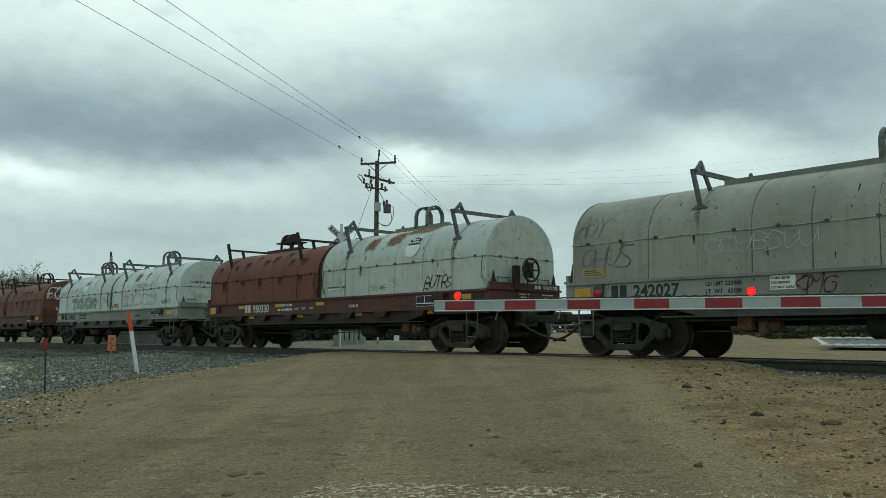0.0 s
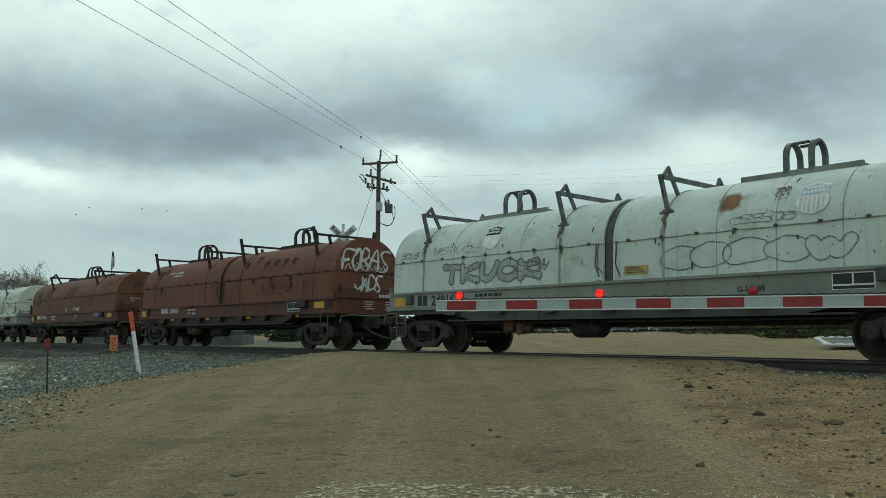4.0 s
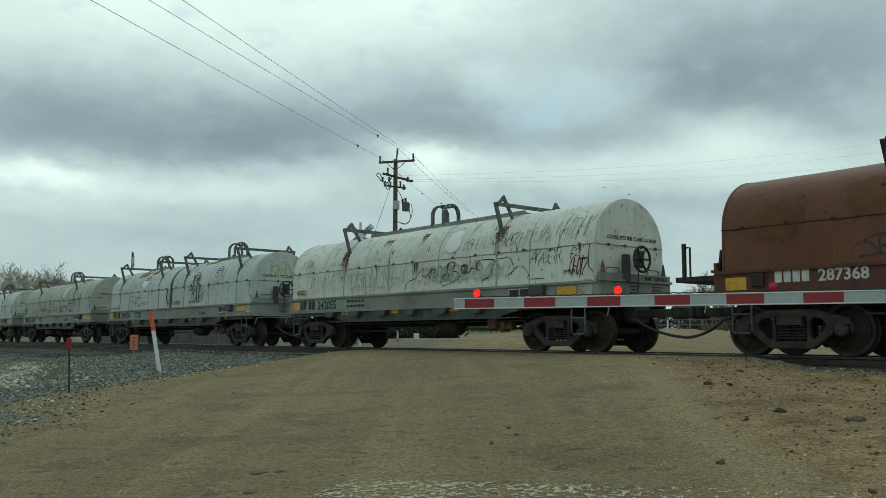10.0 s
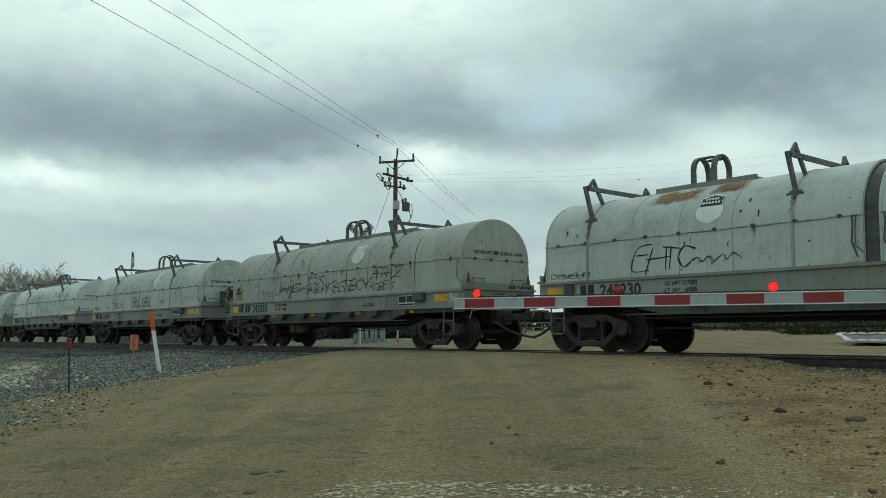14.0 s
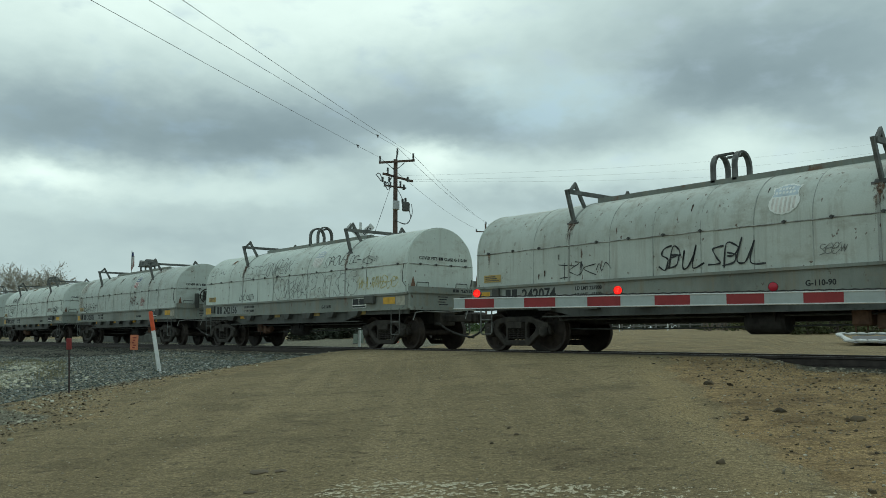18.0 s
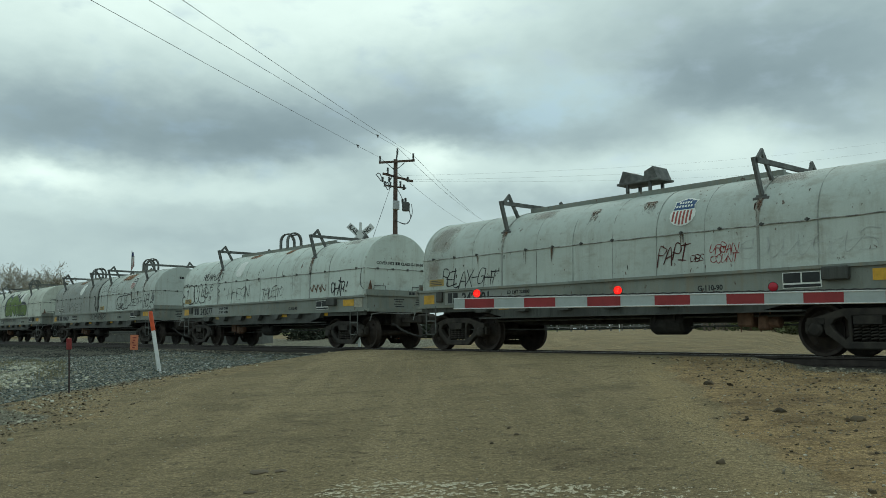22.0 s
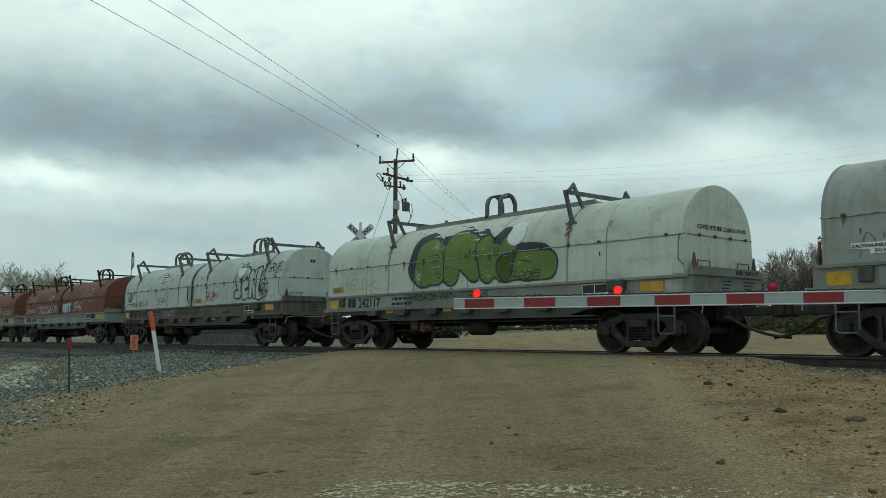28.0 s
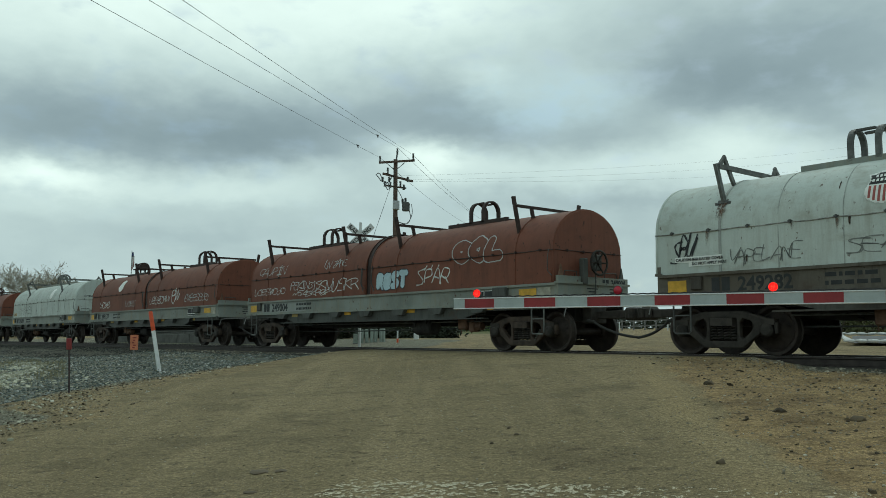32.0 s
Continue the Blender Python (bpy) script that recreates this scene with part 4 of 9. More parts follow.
# ---- trucks ----
def sideframe(s):
    """Cast frame: pedestal arms over the bearings, a deep middle with open windows on both sides of the springs."""
    bm = bmesh.new()
    outer = [(-1.09, 0.58), (-1.09, 0.40), (-1.03, 0.38), (-1.00, 0.57), (-0.78, 0.57), (-0.74, 0.38), (-0.67, 0.34), (-0.40, 0.13), (0.40, 0.13), (0.67, 0.34), (0.74, 0.38), (0.78, 0.57),
             (1.00, 0.57), (1.03, 0.38), (1.09, 0.40), (1.09, 0.58), (0.98, 0.65), (0.70, 0.73), (0.42, 0.81), (-0.42, 0.81), (-0.70, 0.73), (-0.98, 0.65)]
    holes = [[(-0.63, 0.54), (-0.58, 0.45), (-0.40, 0.29), (-0.35, 0.34), (-0.35, 0.60), (-0.41, 0.67), (-0.56, 0.63)], [(0.63, 0.54), (0.56, 0.63), (0.41, 0.67), (0.35, 0.60), (0.35, 0.34), (0.40, 0.29), (0.58, 0.45)],
             [(-0.28, 0.26), (0.28, 0.26), (0.28, 0.68), (-0.28, 0.68)]]
    edges = []
    for loop in [outer] + holes:
        vs = [bm.verts.new((x, s - 0.06, z)) for x, z in loop]
        edges += [bm.edges.new((vs[i], vs[(i + 1) % len(vs)])) for i in range(len(vs))]
    faces = [f for f in bmesh.ops.triangle_fill(bm, use_beauty=True, use_dissolve=False, edges=edges)["geom"] if isinstance(f, bmesh.types.BMFace)]
    ext = bmesh.ops.extrude_face_region(bm, geom=faces)
    bmesh.ops.translate(bm, verts=[v for v in ext["geom"] if isinstance(v, bmesh.types.BMVert)], vec=(0, 0.12, 0))
    bmesh.ops.recalc_face_normals(bm, faces=bm.faces)
    rim = [e for e in bm.edges if len(e.link_faces) == 2 and 1.2 < e.calc_face_angle(0.0) and abs(e.verts[0].co.y - e.verts[1].co.y) < 0.01]
    bmesh.ops.bevel(bm, geom=rim, offset=0.022, segments=2, profile=0.5, affect="EDGES")
    return bm


def spring(x, s):
    bm = bmesh.new()
    pts = []
    for k in range(5 * 9 + 1):
        a = math.tau * k / 9
        pts.append((x + 0.062 * math.cos(a), s * 1.0 + 0.062 * math.sin(a), 0.27 + 0.26 * k / 45))
    tube(bm, pts, 0.017, 5)
    return bm


def bolster():
    bm = bmesh.new()
    prism(bm, [(-1.12, 0.54), (1.12, 0.54), (1.12, 0.68), (0.5, 0.74), (0.3, 0.84), (-0.3, 0.84), (-0.5, 0.74), (-1.12, 0.68)], -0.23, 0.23)
    return bm


def wheelset():
    """Two wheels with flanges and dished plates on one axle, about its own centre."""
    bm = bmesh.new()
    for s in (-1, 1):
        turned(bm, [(0.0, s * 0.90), (0.115, s * 0.90), (0.125, s * 0.84), (0.17, s * 0.80), (0.34, s * 0.735), (0.385, s * 0.79), (0.395, s * 0.817), (0.448, s * 0.817),
                    (0.457, s * 0.80), (0.460, s * 0.715), (0.484, s * 0.700), (0.484, s * 0.682), (0.40, s * 0.677), (0.36, s * 0.70), (0.15, s * 0.69), (0.10, s * 0.62), (0.0, s * 0.62)], 40)
        for k in range(2):
            a = math.pi * k + 0.6
            box(bm, 0.27 * math.cos(a) - 0.03, 0.27 * math.cos(a) + 0.03, min(s * 0.75, s * 0.785), max(s * 0.75, s * 0.785), 0.27 * math.sin(a) - 0.02, 0.27 * math.sin(a) + 0.02)
    turned(bm, [(0.085, -0.7), (0.085, 0.7)], 16)
    bmesh.ops.recalc_face_normals(bm, faces=bm.faces)
    return bm


def bearing(x, s):
    bm = bmesh.new()
    turned(bm, [(0.0, s * 1.13), (0.09, s * 1.125), (0.125, s * 1.09), (0.125, s * 0.92), (0.0, s * 0.92)], 18, "y", (x, 0, AXLE_Z))
    box(bm, x - 0.15, x + 0.15, s * 1.0 - 0.08, s * 1.0 + 0.08, AXLE_Z + 0.09, AXLE_Z + 0.20)
    bmesh.ops.recalc_face_normals(bm, faces=bm.faces)
    return bm


WHEELSETS = []


def truck(car, x, mat, serial):
    """A two-axle truck under a car; its wheelsets turn."""
    t = shared("truck", 0, bolster, mat, car, "four-wheel freight truck with coil springs")
    t.location = (x, 0, 0)
    for s in (-1, 1):
        shared("sideframe", s, lambda s=s: sideframe(s), mat, t, smooth=False)
        for k in (-0.20, -0.07, 0.07, 0.20):
            shared("spring", (k, s), lambda k=k, s=s: spring(k, s), "truck", t, smooth="all")
        for a in (-0.889, 0.889):
            shared("bearing", (a, s), lambda a=a, s=s: bearing(a, s), "truck", t, smooth=True)
    for a in (-0.889, 0.889):
        w = shared("wheelset", 0, wheelset, "wheel", t, "brown steel wheels on an axle", smooth=True)
        WHEELSETS.append((w, a))
    if serial:
        bm = bmesh.new()
        for k in range(6):
            u = k / 6
            bar(bm, (0.44 + 0.20 * u, -1.077, 0.26 + 0.26 * u), (0.462 + 0.20 * u, -1.077, 0.29 + 0.26 * u), 0.006, 0.055, (0, 1, 0))
        tagged(part("stencil", bm, "spray_grey", t, "chalky stencilled marks"), kind="stuff")
    return t


# ---- marks on the cars ----
def on_side(x, z, out=0.004):
    """A place on the near side of a hood."""
    return Vector((x, -hood_y(z) - 0.004 - out, z))


def side_plate(x0, x1, z0, z1, y, out=0.006):
    bm = bmesh.new()
    box(bm, x0, x1, y - out, y + 0.004, z0, z1)
    return bm


def draped(x0, x1, z0, z1, outline=None, out=0.006, slant=0.0):
    """A decal that lies on the curved hood. outline: (u, v) corners from 0 to 1; a full patch without it."""
    bm = bmesh.new()
    nz = 10
    outline = outline or [(0, 0), (1, 0), (1, 1), (0, 1)]

    def span(v):
        xs = []
        n = len(outline)
        for i in range(n):
            (u0, v0), (u1, v1) = outline[i], outline[(i + 1) % n]
            if (v0 - v) * (v1 - v) <= 0 and abs(v1 - v0) > 1e-6:
                xs.append(u0 + (u1 - u0) * (v - v0) / (v1 - v0))
        return (min(xs), max(xs)) if xs else (0.5, 0.5)
    rows = []
    for k in range(nz + 1):
        v = min(max(k / nz, 0.001), 0.999)
        a, b = span(v)
        z = z0 + (z1 - z0) * v
        rows.append([bm.verts.new(on_side(x0 + (x1 - x0) * (a + (b - a) * i / 4) + slant * v, z, out)) for i in range(5)])
    for p, q in zip(rows, rows[1:]):
        for i in range(4):
            bm.faces.new((p[i], p[i + 1], q[i + 1], q[i]))
    ext = bmesh.ops.extrude_face_region(bm, geom=list(bm.faces))
    for v in ext["geom"]:
        if isinstance(v, bmesh.types.BMVert):
            v.co.y -= 0.002
    bmesh.ops.recalc_face_normals(bm, faces=bm.faces)
    return bm


def ribbon(bm, pts, w, place):
    """A spray stroke: a ribbon through (x, z) points, laid on a surface by place(x, z)."""
    n = len(pts)
    if n < 2:
        return
    rows = []
    for i, (x, z) in enumerate(pts):
        ax, az = pts[max(i - 1, 0)]
        bx, bz = pts[min(i + 1, n - 1)]
        dx, dz = bx - ax, bz - az
        k = math.hypot(dx, dz) or 1.0
        ww = w * (0.75 + 0.25 * math.sin(i * 0.9))
        rows.append((bm.verts.new(place(x - dz / k * ww / 2, z + dx / k * ww / 2)), bm.verts.new(place(x + dz / k * ww / 2, z - dx / k * ww / 2))))
    for (a, b), (c, d) in zip(rows, rows[1:]):
        bm.faces.new((a, b, d, c))


def curve_through(ctrl, steps=5):
    """Points of a smooth line through the control points."""
    out = []
    n = len(ctrl)
    for i in range(n - 1):
        p0, p1, p2, p3 = ctrl[max(i - 1, 0)], ctrl[i], ctrl[i + 1], ctrl[min(i + 2, n - 1)]
        for s in range(steps):
            t = s / steps
            out.append(tuple(0.5 * (2 * b + (c - a) * t + (2 * a - 5 * b + 4 * c - d) * t * t + (3 * b - a - 3 * c + d) * t ** 3) for a, b, c, d in zip(p0, p1, p2, p3)))
    out.append(ctrl[-1])
    return out


def scrawl(x0, x1, z0, z1, seed, w=0.03, count=6, wild=0.9, place=on_side, slant=0.2):
    """A tag of looping spray strokes, sign after sign, that spells nothing."""
    rng = random.Random(seed)
    bm = bmesh.new()
    step = (x1 - x0) / count
    h = z1 - z0
    for k in range(count):
        cx = x0 + step * (k + 0.5)
        kind = rng.choice("lozuse")
        g = []
        if kind == "l":
            g = [(-0.3, 0.9), (-0.25, 0.1), (0.0, 0.0), (0.35, 0.25 + wild * 0.3)]
        elif kind == "o":
            g = [(0.25, 0.75), (-0.3, 0.85), (-0.4, 0.25), (0.1, 0.02), (0.42, 0.35), (0.2, 0.8), (-0.05, 0.7)]
        elif kind == "z":
            g = [(-0.45, 0.7), (-0.2, 0.95), (-0.1, 0.1), (0.15, 0.9), (0.2, 0.1), (0.5, 0.75)]
        elif kind == "u":
            g = [(-0.4, 0.95), (-0.38, 0.3), (-0.05, 0.0), (0.3, 0.3), (0.32, 0.95), (0.45, 0.1)]
        elif kind == "s":
            g = [(0.35, 0.85), (-0.15, 1.0), (-0.35, 0.65), (0.2, 0.45), (0.3, 0.1), (-0.35, 0.0)]
        else:
            g = [(-0.35, 0.45), (0.3, 0.55), (0.15, 0.95), (-0.3, 0.7), (-0.3, 0.15), (0.15, 0.0), (0.45, 0.3)]
        ctrl = [(cx + (a + rng.uniform(-0.08, 0.08)) * step * 1.45 + slant * h * (b - 0.5), z0 + h * min(1.1, max(-0.1, b + rng.uniform(-0.1, 0.1) * wild))) for a, b in g]
        ribbon(bm, curve_through(ctrl), w, place)
        if rng.random() < 0.6:
            ribbon(bm, curve_through([(cx - step * 0.4, z0 + h * rng.uniform(0.3, 0.7)), (cx, z0 + h * 0.5), (cx + step * 0.5, z0 + h * rng.uniform(0.4, 0.9))]), w * 0.8, place)
    return bm


GLYPHS = {
    "A": ["00 48 80", "13 73"], "B": ["00 08 58 75 54 14", "14 64 72 50 00"], "C": ["86 48 06 02 40 82"], "D": ["00 08 58 84 50 00"], "E": ["78 08 00 80", "04 64"], "F": ["00 08 78", "04 54"],
    "G": ["77 38 04 10 60 74 44"], "H": ["08 00", "88 80", "04 84"], "I": ["48 40", "18 78", "10 70"], "J": ["78 73 50 10 02"], "K": ["08 00", "78 04 80"], "L": ["08 00 70"], "M": ["00 08 43 88 80"],
    "N": ["00 08 80 88"], "O": ["48 05 12 50 83 77 38"], "P": ["00 08 58 76 54 04"], "R": ["00 08 58 76 54 04", "44 80"], "S": ["78 28 06 44 72 50 00"], "T": ["08 88", "48 40"], "U": ["08 02 30 62 88"],
    "V": ["08 40 88"], "W": ["08 20 45 60 88"], "X": ["08 80", "00 88"], "Y": ["08 44 88", "44 40"], "Z": ["08 88 00 80"], "0": ["48 05 12 50 83 77 38"], "1": ["26 48 40"], "2": ["06 48 75 00 80"],
    "4": ["68 03 83", "68 60"], "5": ["78 08 05 55 72 40 00"], "6": ["78 14 10 60 73 14"], "-": ["04 84"], ".": ["10 20 21"], "!": ["58 43", "40 41"], "+": ["07 01", "04 84"], "~": ["02 26 42 66 82"], "*": ["17 71", "11 77", "48 40"],
}


def glyph_lines(ch, x0, x1, z0, z1, rng, wild, slant, flick=0.0):
    """The strokes of one hand-drawn letter, as smooth lines of (x, z)."""
    out = []
    for stroke_code in GLYPHS.get(ch, ["02 26 42 66 82"]):
        pts = []
        for pair in stroke_code.split():
            u, v = int(pair[0]) / 8 + rng.uniform(-wild, wild), int(pair[1]) / 8 + rng.uniform(-wild, wild)
            pts.append((x0 + (x1 - x0) * u + slant * (z1 - z0) * (v - 0.5), z0 + (z1 - z0) * v))
        if flick:
            (ax, az), (bx, bz) = pts[0], pts[1]
            k = rng.uniform(0.0, flick)
            pts[0] = (ax + (ax - bx) * k, az + (az - bz) * k)
            (ax, az), (bx, bz) = pts[-1], pts[-2]
            k = rng.uniform(0.0, flick)
            pts[-1] = (ax + (ax - bx) * k, az + (az - bz) * k)
        out.append(curve_through(pts, 5))
    return out


def handstyle(text, x0, x1, z0, z1, seed, w, place=on_side, wild=0.12, slant=0.22):
    """A tag written in spray strokes, letter by letter, the letters leaning into one another."""
    rng = random.Random(seed)
    bm = bmesh.new()
    step = (x1 - x0) / len(text)
    for k, ch in enumerate(text):
        if ch == " ":
            continue
        a = x0 + step * (k + rng.uniform(-0.06, 0.06))
        lift, tall = rng.uniform(-0.08, 0.10) * (z1 - z0), rng.uniform(0.86, 1.1) * (z1 - z0)
        for line in glyph_lines(ch, a, a + step * rng.uniform(0.92, 1.15), z0 + lift, z0 + lift + tall, rng, wild, slant, 0.30):
            ribbon(bm, line, w, place)
            if rng.random() < 0.35:
                dx, dz = rng.uniform(-0.10, 0.10) * step, rng.uniform(-0.06, 0.06) * tall
                ribbon(bm, [(x + dx, z + dz) for x, z in line], w * 0.7, place)
    return bm


def bubble_word(hood, text, x0, x1, z0, z1, line, w, fat, fill=None, shade=None, seed=0, cell=0.014, label="bubble-letter graffiti piece", swell=0.10, wild=0.05):
    """Fat overlapping letters: each is all that lies within `fat` of its strokes, with a drawn edge, a ground colour and a cast side."""
    rng = random.Random(seed)
    xs, zs = np.arange(x0 - 0.4, x1 + 0.4, cell), np.arange(z0 - 0.06, z1 + 0.22, cell)
    X, Z = np.meshgrid(xs, zs)
    wave = 1 + swell * lumps(X, Z, 0.35, seed)
    step = (x1 - x0) / len(text)
    owner, near = np.zeros(X.shape, int), np.full(X.shape, 9.0)
    for k, ch in enumerate(text):
        a = x0 + step * k
        lines = glyph_lines(ch, a + fat * 0.75, a + step - fat * 0.35, z0 + fat, z1 - fat * rng.uniform(0.9, 1.5 + 4 * (wild - 0.05)), rng, wild, 0.10)
        pts = np.array([p for ln in lines for p in ln])
        d = np.min([np.hypot(X - px, Z - pz) for px, pz in pts], axis=0) / wave
        mine = d < fat
        owner[mine], near[mine] = k + 1, d[mine]

    def cells(mask, out):
        bm, made = bmesh.new(), {}

        def vert(i, j):
            if (i, j) not in made:
                made[i, j] = bm.verts.new(on_side(xs[0] + (i - 0.5) * cell, zs[0] + (j - 0.5) * cell, out))
            return made[i, j]
        for j, i in zip(*np.nonzero(mask)):
            bm.faces.new((vert(i, j), vert(i + 1, j), vert(i + 1, j + 1), vert(i, j + 1)))
        return bm
    body = owner > 0
    if shade:
        cast = np.zeros_like(body)
        for k in range(1, int(0.24 / cell)):
            cast |= np.roll(np.roll(body, -k, 1), int(k * 0.75), 0)
        part("graffiti", cells(cast & ~body, 0.002), shade, hood, "dark cast side of a graffiti piece")
    if fill:
        part("graffiti", cells(body & (near <= fat - w * 0.5), 0.003), fill, hood, label)
    part("graffiti", cells(body & (near > fat - w), 0.006), line, hood, label)


def inside(x, z, loop):
    hit = False
    for (x0, z0), (x1, z1) in zip(loop, loop[1:]):
        if (z0 > z) != (z1 > z) and x < x0 + (x1 - x0) * (z - z0) / (z1 - z0):
            hit = not hit
    return hit


def sheet(loops, x0, x1, z0, z1, out, nx=120, nz=30, place=on_side):
    """Sprayed ground colour: all cells that lie in any of the loops."""
    bm = bmesh.new()
    verts = {}

    def vert(i, j):
        if (i, j) not in verts:
            verts[i, j] = bm.verts.new(place(x0 + (x1 - x0) * i / nx, z0 + (z1 - z0) * j / nz, out))
        return verts[i, j]
    for i in range(nx):
        for j in range(nz):
            x, z = x0 + (x1 - x0) * (i + 0.5) / nx, z0 + (z1 - z0) * (j + 0.5) / nz
            if any(inside(x, z, lp) for lp in loops):
                bm.faces.new((vert(i, j), vert(i + 1, j), vert(i + 1, j + 1), vert(i, j + 1)))
    return bm


def put_text(text, size, mat, parent, x, z, y, label=""):
    """Lettering on a near side wall at plane y, its left end at x, its foot at z."""
    ob = part("lettering", lettering(text, size, mat), None, parent, label)
    ob.matrix_basis = pose(x, y, z, 90, 0, 0)
    return ob


def put_text_end(text, size, mat, parent, x, y, z, label=""):
    """Lettering on the front end, read from ahead; y: its left end."""
    ob = part("lettering", lettering(text, size, mat), None, parent, label)
    ob.matrix_basis = pose(x, y, z, 90, 0, 90)
    return ob


def text_bars(lines, x, z, y, width, hgt, gap, mat, parent, seed=0):
    """Small print that cannot be read: broken bars, line by line."""
    rng = random.Random(seed)
    bm = bmesh.new()
    for k in range(lines):
        at = x
        while at < x + width:
            w = rng.uniform(0.06, 0.22) * width
            w = min(w, x + width - at)
            box(bm, at, at + w, y - 0.003, y + 0.003, z - k * gap, z - k * gap + hgt)
            at += w + 0.05 * width
    return tagged(part("small_print", bm, mat, parent, "unreadable stencilled lines"), kind="stuff")


SHIELD = [(0.5, 0.0), (0.74, 0.05), (0.91, 0.16), (0.99, 0.30), (1.0, 0.46), (0.94, 0.60), (0.90, 0.72), (0.93, 0.82), (0.99, 0.90), (0.82, 0.93), (0.66, 0.985), (0.5, 1.0),
          (0.34, 0.985), (0.18, 0.93), (0.01, 0.90), (0.07, 0.82), (0.10, 0.72), (0.06, 0.60), (0.0, 0.46), (0.01, 0.30), (0.09, 0.16), (0.26, 0.05), (0.5, 0.0)]


def shield(hood, x, kind, z0=2.47, z1=3.05, w=0.58):
    """A shield decal on the shoulder of a hood. kind: bare, full, faded, black (its foot scraped), black_full."""
    def spot(u, v):
        return x + w * u, z0 + (z1 - z0) * v

    loop = [spot(u, v) for u, v in SHIELD]
    part("decal", sheet([loop], x, x + w, z0, z1, 0.009, 44, 34), "decal", hood, "white shield-shaped decal")
    if kind == "bare":
        return
    band = {"full": "decal_blue", "faded": "decal_pale_blue"}.get(kind, "ink")
    stripe = {"full": "decal_red", "faded": "decal_pale_red", "black_full": "decal_red"}.get(kind)
    top = [spot(u, v) for u, v in ((0.09, 0.60), (0.91, 0.60), (0.87, 0.72), (0.90, 0.82), (0.92, 0.87), (0.80, 0.89), (0.66, 0.945), (0.5, 0.96), (0.34, 0.945), (0.20, 0.89), (0.08, 0.87), (0.10, 0.82), (0.13, 0.72), (0.09, 0.60))]
    part("decal_band", sheet([top], x, x + w, z0, z1, 0.012, 44, 34), band, hood, "dark band across the shield decal")
    for row, (a, b) in enumerate(((0.24, 0.76), (0.16, 0.84))):
        n = 5 + row
        for k in range(n):
            u0 = a + (b - a) * k / n
            (xa, za), (xb, zb) = spot(u0, 0.80 - 0.13 * row), spot(u0 + (b - a) / n * 0.62, 0.88 - 0.13 * row)
            part("decal_mark", draped(xa, xb, za, zb, None, 0.014), "decal", hood)
    if stripe:
        for k in range(6):
            u = 0.10 + 0.138 * k
            foot = 0.06 + 0.62 * abs(u + 0.035 - 0.5) ** 2 * 1.6
            (xa, za), (xb, zb) = spot(u, foot), spot(u + 0.07, 0.55)
            part("decal_stripe", draped(xa, xb, za, zb, None, 0.011), stripe, hood)


SPEED, GAIN, SCALE = 7.565, 0.00817, 0.9495     # the train gathers speed slowly


def run(t):
    """Metres that the train has gone at t seconds."""
    return SCALE * (SPEED * t + GAIN * ((t - 16) ** 2 - 256))


CARS = []


